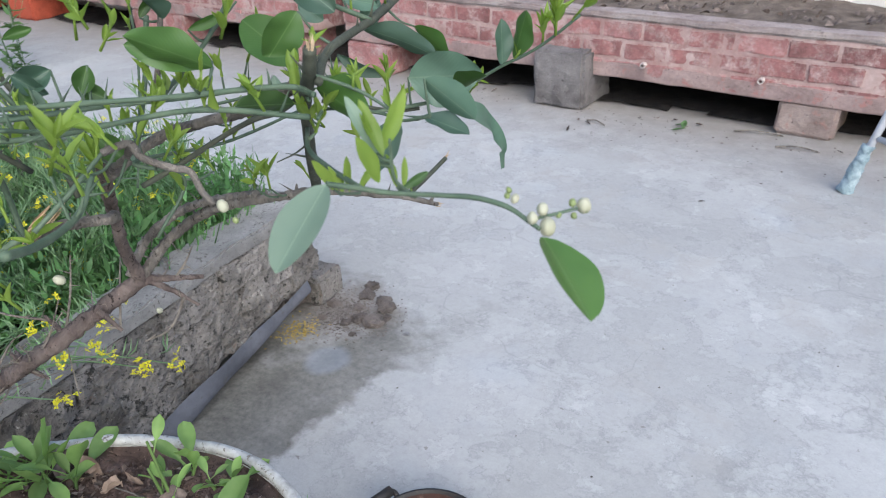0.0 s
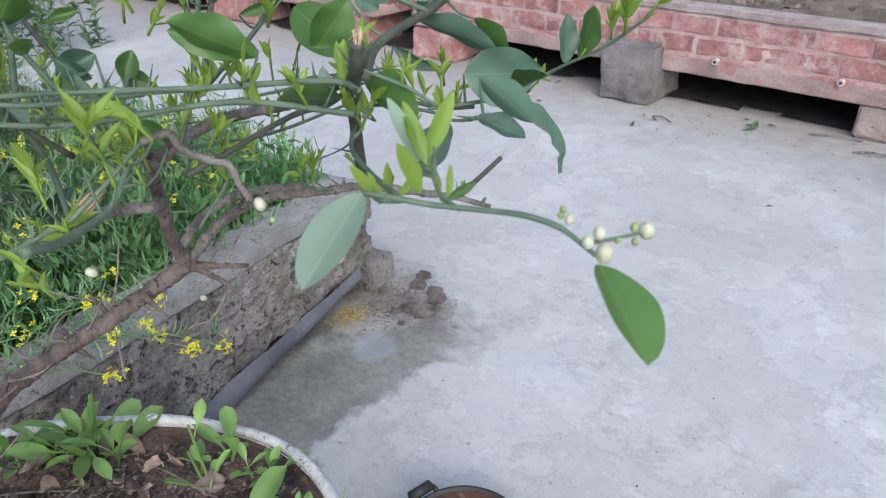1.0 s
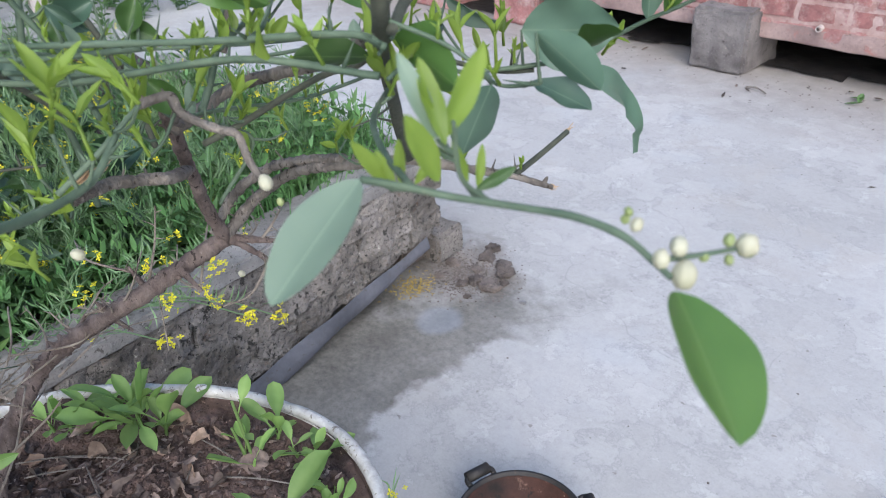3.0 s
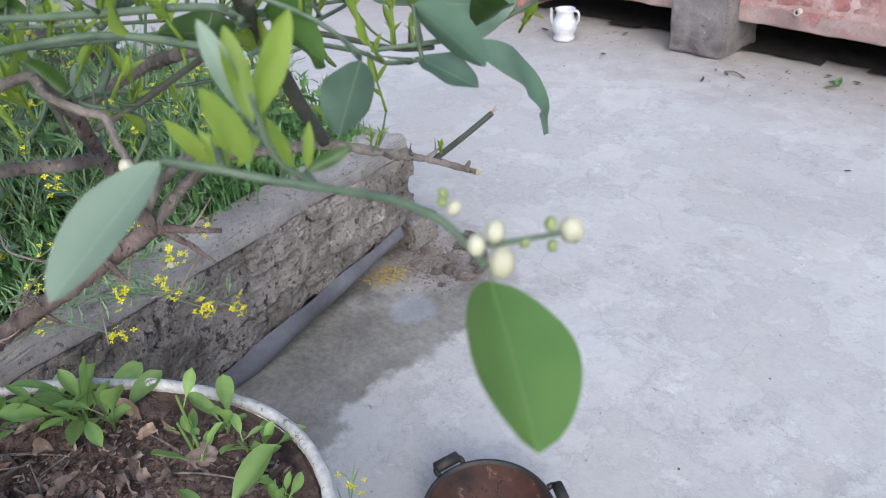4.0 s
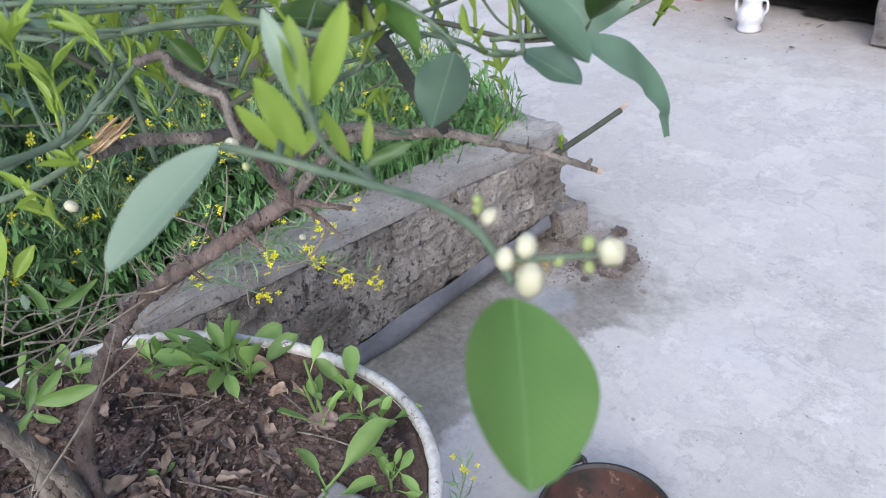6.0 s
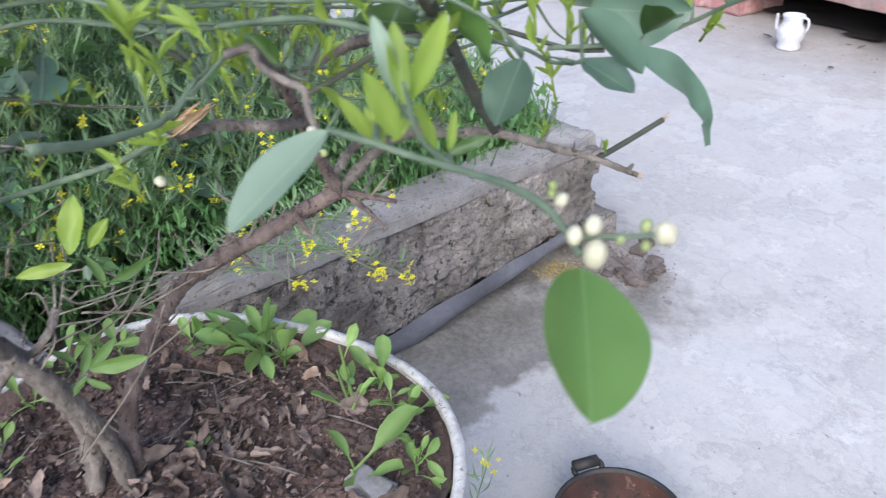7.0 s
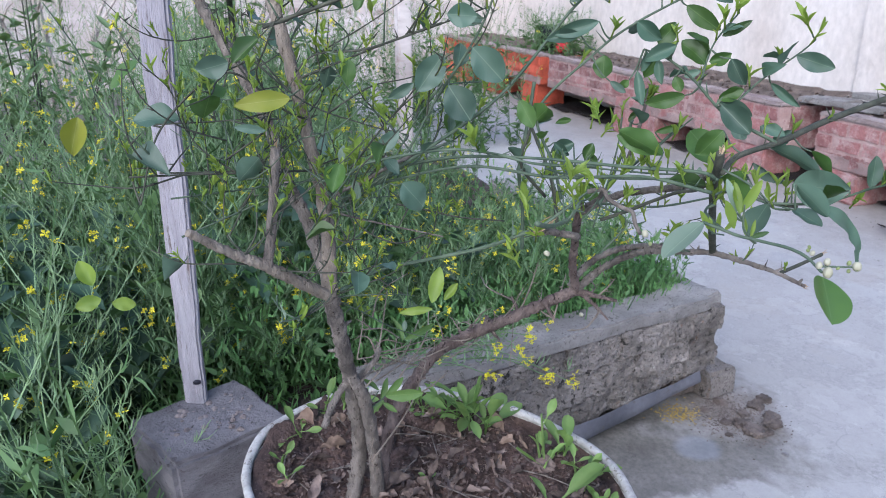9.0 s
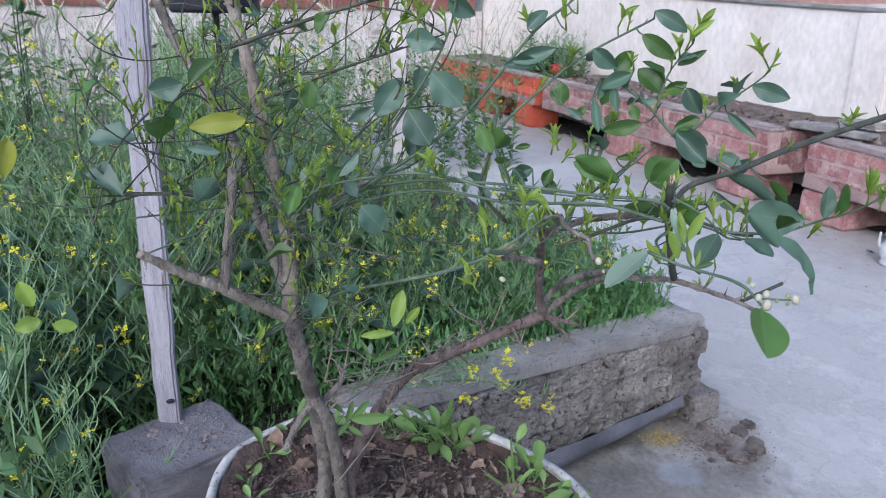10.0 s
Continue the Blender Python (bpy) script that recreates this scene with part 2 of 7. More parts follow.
coping_mat = mottled("worn_coping", (0.23, 0.175, 0.165), (0.38, 0.32, 0.30), 7.0, 0.92, 12.0, 0.008, 0.9, (0.13, 0.105, 0.095), 0.58)
pale_stem = mottled("pale_dry_stems", (0.45, 0.38, 0.33), (0.62, 0.55, 0.49), 20.0, 0.9)
far_wall_mat = mottled("far_pale_wall", (0.42, 0.36, 0.335), (0.64, 0.59, 0.565), 2.2, 0.9, 9.0, 0.004, 0.6, (0.30, 0.235, 0.21), 0.58, stretch=(1, 0.35, 1.6))
dark_beam_mat = mottled("dark_red_beam", (0.16, 0.06, 0.05), (0.24, 0.10, 0.085), 3.0, 0.8)
soil_mat = mottled("dark_garden_soil", (0.045, 0.030, 0.026), (0.150, 0.102, 0.087), 22.0, 0.95, 6.0, 0.008, 1.0, (0.15, 0.105, 0.08), 0.68, speck=((110.0, 0.63, (0.27, 0.19, 0.155)), (230.0, 0.60, (0.018, 0.012, 0.010))))
# brown bed soil, lowered so its colour holds the shade between plants
dry_soil_mat = mottled("dry_soil", (0.045, 0.036, 0.030), (0.105, 0.085, 0.070), 9.0, 0.95, 8.0, 0.01, 1.0)
litter_mat = mottled("dry_leaf_litter", (0.12, 0.088, 0.080), (0.38, 0.295, 0.25), 45.0, 0.85, 5.0, 0.002, 0.5, each=0.8, island=0.5)
pot_mat = mottled("dirty_white_plastic", (0.34, 0.33, 0.305), (0.52, 0.51, 0.485), 40.0, 0.6, 4.0, 0.002, 0.6, (0.16, 0.13, 0.10), 0.60, speck=((95.0, 0.58, (0.13, 0.11, 0.09)), (45.0, 0.62, (0.22, 0.19, 0.15))))
wood_mat = mottled("painted_grey_wood", (0.27, 0.255, 0.285), (0.40, 0.385, 0.42), 9.0, 0.85, 9.0, 0.004, 0.8, (0.12, 0.10, 0.095), 0.58, stretch=(6, 6, 0.6), speck=((22.0, 0.63, (0.14, 0.12, 0.11)),))
stone_mat = mottled("grey_stone", (0.16, 0.155, 0.155), (0.28, 0.27, 0.27), 25.0, 0.85)
crumb_mat = mottled("pale_mortar_crumbs", (0.15, 0.125, 0.12), (0.27, 0.235, 0.225), 30.0, 0.95)
# near-black litter colour that includes the shade under the planters
under_mat = mottled("shade_black_litter", (0.014, 0.012, 0.011), (0.035, 0.028, 0.024), 18.0, 0.95, 6.0, 0.01, 1.0, (0.06, 0.05, 0.035), 0.66)
bank_mat = mottled("brown_planter_soil", (0.085, 0.065, 0.052), (0.19, 0.15, 0.125), 12.0, 0.95, 7.0, 0.01, 1.0)
clod_mat = mottled("soil_clod", (0.100, 0.082, 0.071), (0.225, 0.187, 0.165), 25.0, 0.95, 6.0, 0.006, 1.0, each=0.3, speck=((150.0, 0.60, (0.05, 0.04, 0.033)),))
chaff_mat = mottled("yellow_chaff", (0.45, 0.30, 0.06), (0.60, 0.45, 0.14), 40.0, 0.8, island=0.4)
iron_mat = mottled("burnt_iron", (0.012, 0.011, 0.010), (0.03, 0.025, 0.022), 20.0, 0.6, 6.0, 0.002, 0.5, (0.05, 0.032, 0.024), 0.6, spec=0.4)
rust_mat = mottled("rusty_pan_inside", (0.014, 0.010, 0.009), (0.066, 0.028, 0.020), 14.0, 0.75, 7.0, 0.003, 0.6, (0.19, 0.12, 0.09), 0.60, speck=((45.0, 0.57, (0.012, 0.010, 0.009)), (90.0, 0.66, (0.24, 0.17, 0.13))))
enamel_mat = mottled("white_plastic", (0.46, 0.46, 0.48), (0.56, 0.56, 0.58), 12.0, 0.35, 5.0, 0.001, 0.1, spec=0.5)
cloth_mat = mottled("pale_blue_cloth", (0.26, 0.34, 0.37), (0.44, 0.52, 0.55), 30.0, 0.95, 5.0, 0.006, 0.9, (0.16, 0.23, 0.26), 0.58, spec=0.1, speck=((120.0, 0.60, (0.16, 0.21, 0.23)),))
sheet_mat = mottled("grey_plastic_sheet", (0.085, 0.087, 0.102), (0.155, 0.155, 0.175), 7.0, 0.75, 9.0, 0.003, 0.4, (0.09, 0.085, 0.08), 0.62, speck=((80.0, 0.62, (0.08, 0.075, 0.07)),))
black_mat = mottled("black_plastic", (0.012, 0.012, 0.02), (0.02, 0.02, 0.03), 10.0, 0.5)
pipe_mat = mottled("plastic_pipe", (0.45, 0.38, 0.35), (0.55, 0.48, 0.45), 20.0, 0.6)
bark = mottled("grey_brown_bark", (0.098, 0.085, 0.074), (0.260, 0.228, 0.198), 60.0, 0.92, 6.0, 0.004, 1.0, (0.27, 0.24, 0.205), 0.60, stretch=(1, 1, 0.45), speck=((170.0, 0.60, (0.035, 0.026, 0.020)), (240.0, 0.66, (0.33, 0.29, 0.25))))
rust = mottled("reddish_rough_bark", (0.095, 0.070, 0.062), (0.245, 0.190, 0.168), 60.0, 0.95, 6.0, 0.005, 1.0, (0.22, 0.17, 0.145), 0.62, stretch=(1, 1, 0.45), speck=((170.0, 0.59, (0.028, 0.019, 0.016)), (240.0, 0.66, (0.27, 0.22, 0.19))))
# tan bark; on the left branch its paleness is sunlight put into colour
tan = mottled("tan_and_sunlit_bark", (0.165, 0.135, 0.108), (0.33, 0.285, 0.232), 60.0, 0.9, 6.0, 0.004, 0.9, (0.36, 0.31, 0.24), 0.62, stretch=(1, 1, 0.45), speck=((170.0, 0.61, (0.07, 0.055, 0.04)),))
dark = mottled("dark_green_bark", (0.035, 0.040, 0.030), (0.085, 0.090, 0.065), 45.0, 0.8, 5.0, 0.002, 0.6)
green = mottled("green_bark", (0.048, 0.078, 0.050), (0.11, 0.15, 0.098), 40.0, 0.65, 5.0, 0.001, 0.4, (0.20, 0.19, 0.14), 0.66)
raw_wood = mottled("split_raw_wood", (0.38, 0.26, 0.15), (0.55, 0.42, 0.28), 60.0, 0.85, 4.0, 0.002, 0.8)
leaf_green = foliage("citrus_leaf_green", (0.052, 0.115, 0.028), (0.085, 0.165, 0.040), 25.0, 0.42, 0.0, 0.30, 0.45, 0.4, (0.12, 0.20, 0.07))
leaf_blue = foliage("citrus_leaf_bluish", (0.062, 0.120, 0.084), (0.105, 0.175, 0.124), 25.0, 0.46, 0.0, 0.2, 0.45, 0.45, (0.14, 0.20, 0.14))
# paler leaf green with the sky's sheen put into the colour
leaf_pale = foliage("citrus_leaf_pale_sheen", (0.135, 0.195, 0.145), (0.185, 0.250, 0.185), 25.0, 0.6, 0.0, 0.25, 0.1, 0.4, (0.21, 0.28, 0.20))
leaf_narrow = foliage("trunk_shoot_leaf", (0.10, 0.19, 0.05), (0.16, 0.27, 0.075), 25.0, 0.45, 0.0, 0.35, 0.3, 0.4, (0.2, 0.3, 0.1))
leaf_young = foliage("citrus_leaf_young", (0.22, 0.34, 0.055), (0.34, 0.47, 0.09), 30.0, 0.4, 0.3, 0.5, 0.25, 0.4)
leaf_yellow = foliage("citrus_leaf_yellowing", (0.20, 0.24, 0.03), (0.30, 0.30, 0.05), 18.0, 0.5, 0.0, 0.35, 0.2, 0.3, (0.3, 0.32, 0.1))
bush_mat = foliage("bush_green", (0.13, 0.215, 0.10), (0.20, 0.30, 0.145), 12.0, 0.5, 0.4, 0.4, 0.0)
weed_mat = foliage("mustard_green", (0.092, 0.195, 0.084), (0.182, 0.310, 0.128), 6.0, 0.55, 0.5, 0.45, 0.0)
# fresh weed green, brightened to carry the light on the kerb side
weed_lit = foliage("low_leaf_green", (0.088, 0.215, 0.078), (0.190, 0.370, 0.130), 8.0, 0.5, 0.70, 0.35, 0.0)
# bluish leaf green, darkened to carry the shade low in the bed
broad_mat = foliage("bluish_broad_leaf", (0.045, 0.095, 0.062), (0.095, 0.165, 0.100), 8.0, 0.55, 0.5, 0.25, 0.0)
pod_mat = foliage("mustard_pod_green", (0.130, 0.240, 0.118), (0.250, 0.375, 0.180), 9.0, 0.5, 0.45, 0.25, 0.0)
sprout_mat = foliage("seedling_green", (0.20, 0.355, 0.095), (0.33, 0.495, 0.165), 30.0, 0.6, 0.3, 0.4, 0.45)
petal_mat = foliage("yellow_petal", (0.70, 0.63, 0.025), (0.80, 0.74, 0.05), 40.0, 0.6, 0.25, 0.3, 0.0)
bud_mat = foliage("white_bud", (0.37, 0.36, 0.255), (0.47, 0.46, 0.365), 60.0, 0.5, 0.0, 0.15, 0.1)
bud_green = foliage("green_bud", (0.24, 0.30, 0.11), (0.35, 0.39, 0.18), 60.0, 0.5, 0.3, 0.2, 0.2)
red_mat = mottled("red_cloth", (0.40, 0.02, 0.03), (0.55, 0.04, 0.05), 12.0, 0.8)


# ---- building helpers ----
def mesh_of(name, verts, faces, mats, idx=None, smooth=False):
    me = bpy.data.meshes.new(name)
    me.from_pydata([tuple(v) for v in verts], [], faces)
    for m in mats if isinstance(mats, (list, tuple)) else (mats,):
        me.materials.append(m)
    if idx is not None:
        me.polygons.foreach_set("material_index", idx)
    if smooth:
        me.polygons.foreach_set("use_smooth", [True] * len(me.polygons))
    me.update()
    return me


def bm_mesh(name, bm, mat, smooth=False):
    me = bpy.data.meshes.new(name)
    bm.to_mesh(me)
    bm.free()
    me.materials.append(mat)
    if smooth:
        me.polygons.foreach_set("use_smooth", [True] * len(me.polygons))
    return me


def part(name, bm, mat=None, parent=None, label="", smooth=False):
    ob = new(name, bm if isinstance(bm, bpy.types.Mesh) else bm_mesh(name, bm, mat, smooth))
    if parent:
        ob.parent = parent
        ob.matrix_parent_inverse = Matrix.Translation(-parent.location) if parent.type == "EMPTY" else parent.matrix_basis.inverted()
    return tagged(ob, label)


def thing(name, at, label, category, group="", kind=""):
    ob = new(name)
    ob.location = at
    ob.empty_display_size = 0.05
    return tagged(ob, label, category, group, kind)


def box(x0, x1, y0, y1, z0, z1, bevel=0.0, rough=0.0, cut=0, seed=0, turn=0.0):
    """A box with rounded edges; rough pushes the skin about by that many metres of broad noise."""
    bm = bmesh.new()
    bmesh.ops.create_cube(bm, size=1.0)
    c = Vector(((x0 + x1) / 2, (y0 + y1) / 2, (z0 + z1) / 2))
    for v in bm.verts:
        v.co = Vector((v.co.x * (x1 - x0), v.co.y * (y1 - y0), v.co.z * (z1 - z0)))
    if cut:
        longest = max(x1 - x0, y1 - y0, z1 - z0)
        for axis, size in enumerate((x1 - x0, y1 - y0, z1 - z0)):
            n = int(size / longest * cut)
            if n > 0:
                ed = [e for e in bm.edges if abs((e.verts[0].co - e.verts[1].co).normalized()[axis]) > 0.99]
                bmesh.ops.subdivide_edges(bm, edges=ed, cuts=n, use_grid_fill=True)
    if bevel:
        sharp = [e for e in bm.edges if len(e.link_faces) == 2 and e.calc_face_angle(0) > 0.5]
        bmesh.ops.bevel(bm, geom=sharp, offset=bevel, segments=2, affect="EDGES")
    r = Matrix.Rotation(radians(turn), 3, "Z")
    for v in bm.verts:
        if rough:
            p = v.co + c
            v.co += rough * (noise.noise_vector(p * 9 + Vector((seed, 0, 0))) + 0.6 * noise.noise_vector(p * 27 + Vector((0, seed, 0))))
        v.co = r @ v.co + c
    return bm


def lathe(profile, n=40, squash=None, close=True):
    """A turned form from (radius, height) pairs."""
    verts, faces = [], []
    for r, z in profile:
        for k in range(n):
            a = 2 * math.pi * k / n
            s = squash(a) if squash else 1.0
            verts.append((r * s * math.cos(a), r * s * math.sin(a), z))
    for i in range(len(profile) - 1):
        for k in range(n):
            faces.append((i * n + k, i * n + (k + 1) % n, (i + 1) * n + (k + 1) % n, (i + 1) * n + k))
    if close:
        faces.append(tuple(range(n))[::-1])
    return verts, faces


def spline(points, n):
    """Points along a smooth line through the given ones."""
    p = [Vector(q) for q in points]
    p = [2 * p[0] - p[1], *p, 2 * p[-1] - p[-2]]
    out = []
    for i in range(1, len(p) - 2):
        for k in range(n):
            t = k / n
            a, b, c, d = p[i - 1], p[i], p[i + 1], p[i + 2]
            out.append(0.5 * (2 * b + (c - a) * t + (2 * a - 5 * b + 4 * c - d) * t * t + (3 * b - a - 3 * c + d) * t ** 3))
    out.append(p[-2])
    return out


def tube(line, r0, r1, sides=8, wob=0.0, seed=0.0, cap=True):
    verts, faces = [], []
    n = len(line)
    side = Vector((0.31, 0.77, 0.55))
    for i, q in enumerate(line):
        d = (line[min(i + 1, n - 1)] - line[max(i - 1, 0)]).normalized()
        u = (side - d * side.dot(d)).normalized()
        side = u
        w = d.cross(u)
        r = r0 + (r1 - r0) * i / max(n - 1, 1)
        if wob:
            r *= 1 + wob * noise.noise(q * 55 + Vector((seed, 0, 0))) + wob * 0.7 * noise.noise(q * 190)
        for k in range(sides):
            a = 2 * math.pi * k / sides
            verts.append(q + (u * math.cos(a) + w * math.sin(a)) * r)
    for i in range(n - 1):
        for k in range(sides):
            faces.append((i * sides + k, i * sides + (k + 1) % sides, (i + 1) * sides + (k + 1) % sides, (i + 1) * sides + k))
    if cap:
        faces.append(tuple(range(sides))[::-1])
        faces.append(tuple((n - 1) * sides + k for k in range(sides)))
    return verts, faces


def blade(outline, fold=0.12, curl=0.1, rows=9, twist=0.0, ripple=0.05):
    """A leaf blade one metre long along x: outline(s) is its half width; folded along the midrib and curled down its length."""
    verts, faces = [], []
    cols = (-1, -0.72, -0.38, 0, 0.38, 0.72, 1)
    n = len(cols)
    for i in range(rows):
        s = i / (rows - 1)
        w = outline(s)
        for u in cols:
            y = u * w
            z = fold * w * abs(u) ** 1.4 - curl * s * s + ripple * math.sin(11 * s + 3 * u) * abs(u) * w * 2
            ty = twist * s
            verts.append((s, y * math.cos(ty) - z * math.sin(ty), z * math.cos(ty) + y * math.sin(ty)))
    for i in range(rows - 1):
        for k in range(n - 1):
            faces.append((i * n + k, i * n + k + 1, i * n + n + 1 + k, i * n + n + k))
    return verts, faces


class Heap:
    """Many small blades, tubes and petals gathered into one mesh."""

    def __init__(self):
        self.v, self.f, self.m = [], [], []

    def put(self, verts, faces, mat=0):
        k = len(self.v)
        self.v.extend(verts)
        self.f.extend(tuple(i + k for i in f) for f in faces)
        self.m.extend([mat] * len(faces))

    def strip(self, a, b, width, side, mat=0, bend=0.0):
        """A thin pointed blade from a to b."""
        m = (a + b) / 2 + Vector((0, 0, bend))
        q = a.lerp(m, 0.5) + Vector((0, 0, bend * 0.25))
        h = side * width * 0.5
        self.put([a, q + h, q - h, m + h, m - h, b], [(0, 2, 1), (1, 2, 4, 3), (3, 4, 5)], mat)

    def pod(self, a, b, width, mat=0):
        d = (b - a).normalized()
        u = d.orthogonal().normalized() * width * 0.5
        w = d.cross(u)
        c = a.lerp(b, 0.45) + w.normalized() * (b - a).length * 0.13
        self.put([a, c + u, c - u * 0.5 + w * 0.87, c - u * 0.5 - w * 0.87, b], [(0, 2, 1), (0, 3, 2), (0, 1, 3), (1, 2, 4), (2, 3, 4), (3, 1, 4)], mat)

    def flower(self, c, size, up, mat):
        u = up.orthogonal().normalized()
        w = up.cross(u)
        for k in range(4):
            a = k * math.pi / 2 + 0.4
            d = u * math.cos(a) + w * math.sin(a)
            s = u * math.cos(a + 1.57) + w * math.sin(a + 1.57)
            self.put([c, c + d * size * 0.6 + s * size * 0.35 + up * size * 0.25, c + d * size + up * size * 0.1, c + d * size * 0.6 - s * size * 0.35 + up * size * 0.25], [(0, 1, 2, 3)], mat)

    def mesh(self, name, mats, smooth=False):
        return mesh_of(name, self.v, self.f, mats, self.m, smooth)


rnd = random.Random(11)


def chance_dir(tilt):
    a = rnd.uniform(0, 2 * math.pi)
    return Vector((math.cos(a) * math.sin(tilt), math.sin(a) * math.sin(tilt), math.cos(tilt)))


# ---- ground ----
ground = part("ground", mesh_of("ground", [(-60, -60, 0), (60, -60, 0), (60, 60, 0), (-60, 60, 0)], [(0, 1, 2, 3)], floor_mat), None)
tagged(ground, "worn grey concrete courtyard floor with stains and cracks", "floor", kind="structure")


# ---- garden bed behind the kerb ----
def bed_edge(y):
    return -1.00 - 0.167 * (y - 0.45)


def heaped(name, inside, x0, x1, y0, y1, height, step, mat, label, category):
    """A patch of loose soil, as a sheet of uneven height."""
    nx, ny = int((x1 - x0) / step), int((y1 - y0) / step)
    verts, faces = [], []
    for j in range(ny + 1):
        for i in range(nx + 1):
            x, y = x0 + (x1 - x0) * i / nx, y0 + (y1 - y0) * j / ny
            p = Vector((x, y, 0))
            z = height(x, y) + 0.02 * noise.noise(p * 9) + 0.012 * noise.noise(p * 31)
            verts.append((x, y, z))
    for j in range(ny):
        for i in range(nx):
            x, y = x0 + (x1 - x0) * (i + 0.5) / nx, y0 + (y1 - y0) * (j + 0.5) / ny
            if inside(x, y):
                a = j * (nx + 1) + i
                faces.append((a, a + 1, a + nx + 2, a + nx + 1))
    ob = part(name, mesh_of(name, verts, faces, mat, smooth=True))
    return tagged(ob, label, category, kind="stuff")


def bed_height(x, y):
    h = 0.27 if y > 0.15 else max(0.03, 0.27 - (0.15 - y) * 1.2)
    return h


heaped("bed_soil", lambda x, y: x < bed_edge(y) - 0.09 or (y < -0.12 and x < -0.72), -3.4, -0.7, -1.8, 1.36, bed_height, 0.05, dry_soil_mat, "brown garden soil of the raised mustard bed", "soil")

# the kerb: cracked plaster over brick, propped at its end on a loose brick
kerb = thing("garden_kerb", (-1.07, 0.9, 0), "low cracked plaster and brick garden kerb with broken end", "kerb")
KERB = Matrix.Translation((-1.0, 0.45, 0)) @ Matrix.Rotation(math.atan2(0.167, 1.0), 4, "Z")


def kerb_box(y0, y1, x0, x1, z0, z1, bevel, rough, cut, seed):
    bm = box(x0, x1, y0, y1, z0, z1, bevel, rough, cut, seed)
    bm.transform(KERB)
    return bm


def under(y):
    """The kerb's underside, which rises towards its broken end."""
    return 0.035 + 0.078 * min(max((y - 0.1) / 0.85, 0), 1)


def kerb_course(name, y0, y1, x0, x1, a, b, mat, rough, cut, seed, label=""):
    """A length of the kerb between the fractions a and b of its height."""
    bm = box(x0, x1, y0, y1, a, b, 0.0, 0.0, cut, seed)
    sharp = [e for e in bm.edges if len(e.link_faces) == 2 and e.calc_face_angle(0) > 0.5]
    bmesh.ops.bevel(bm, geom=sharp, offset=0.004, segments=2, affect="EDGES")
    for v in bm.verts:
        low = under(v.co.y)
        v.co.z = low + (0.302 - low) * v.co.z
        p = v.co.copy()
        v.co += rough * (noise.noise_vector(p * 13 + Vector((seed, 0, 0))) + 0.7 * noise.noise_vector(p * 37 + Vector((0, seed, 0))) + 0.4 * noise.noise_vector(p * 95))
    bm.transform(KERB)
    return part(name, bm, mat, kerb, label)


bm = kerb_box(-0.10, 0.915, -0.118, 0.0, 0.300, 0.338, 0.005, 0.005, 120, 3)
part("coping", bm, plaster_grey, kerb, "grey cement top of the kerb")
part("coping", kerb_box(0.885, 0.975, -0.125, -0.018, 0.286, 0.330, 0.008, 0.011, 16, 8), plaster_grey, kerb, "broken end of the cement top")
part("core", kerb_box(-0.10, 0.93, -0.118, -0.014, 0.115, 0.302, 0.01, 0.006, 60, 5), kerb_mat, kerb, "cracked dark mortar behind the bricks")
ROWS = ((0.0, 0.31), (0.322, 0.638), (0.652, 1.0))
for row, (a, b) in enumerate(ROWS):
    y = -0.10
    first = True
    while y < 0.93:
        end = y + ((0.09, 0.17, 0.05)[row] if first else rnd.uniform(0.15, 0.25))
        first = False
        if 0.95 - end < 0.06:
            end = 0.95 + (0.022, 0.0, 0.012)[row]
        kerb_course("brick", y, end - 0.001, -0.125, rnd.uniform(-0.006, 0.001), a, b, kerb_mat, 0.011, 46, rnd.uniform(0, 90))
        y = end
# the return of the kerb at its far end
for row in range(4):
    b = box(-2.6, -1.21, 1.30, 1.40, 0.0 + row * 0.083, 0.08 + row * 0.083, 0.01, 0.010, 60, row * 7)
    part("return_course", b, plaster_grey if row == 3 else kerb_brick_mat, kerb)

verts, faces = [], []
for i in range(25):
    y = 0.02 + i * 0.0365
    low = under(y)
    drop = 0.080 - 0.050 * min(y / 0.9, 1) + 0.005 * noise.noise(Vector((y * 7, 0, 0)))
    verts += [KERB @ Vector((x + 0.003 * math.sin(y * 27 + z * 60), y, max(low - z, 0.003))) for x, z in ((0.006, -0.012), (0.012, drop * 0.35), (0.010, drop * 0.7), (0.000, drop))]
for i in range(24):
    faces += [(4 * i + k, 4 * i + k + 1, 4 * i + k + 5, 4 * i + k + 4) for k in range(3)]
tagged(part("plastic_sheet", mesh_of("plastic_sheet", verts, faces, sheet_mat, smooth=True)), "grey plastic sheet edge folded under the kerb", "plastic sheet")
wedge = part("loose_brick", box(-1.265, -1.165, 1.375, 1.485, 0.0, 0.088, 0.010, 0.009, 12, 21, 9), kerb_mat)
tagged(wedge, "loose broken brick propping the end of the kerb", "brick")

# concrete block with the leaning post
blk = thing("concrete_block", (-0.92, 0.03, 0), "rough concrete block pier with layered sides at the bed", "block")
for k, (z0, z1, g) in enumerate(((0.0, 0.13, -0.012), (0.136, 0.258, -0.004), (0.266, 0.385, 0.005))):
    part("layer", box(-1.01 - g, -0.82 + g, -0.075 - g, 0.135 + g, z0, z1, 0.008, 0.006, 10, 31 + k, 24), block_mat, blk)
post = thing("wooden_post", (-0.975, 0.03, 0.385), "weathered grey-white painted wooden post standing on the concrete block", "post")
bm = box(-0.0205, 0.0205, -0.009, 0.009, 0.0, 1.35, 0.004, 0.003, 60, 5)
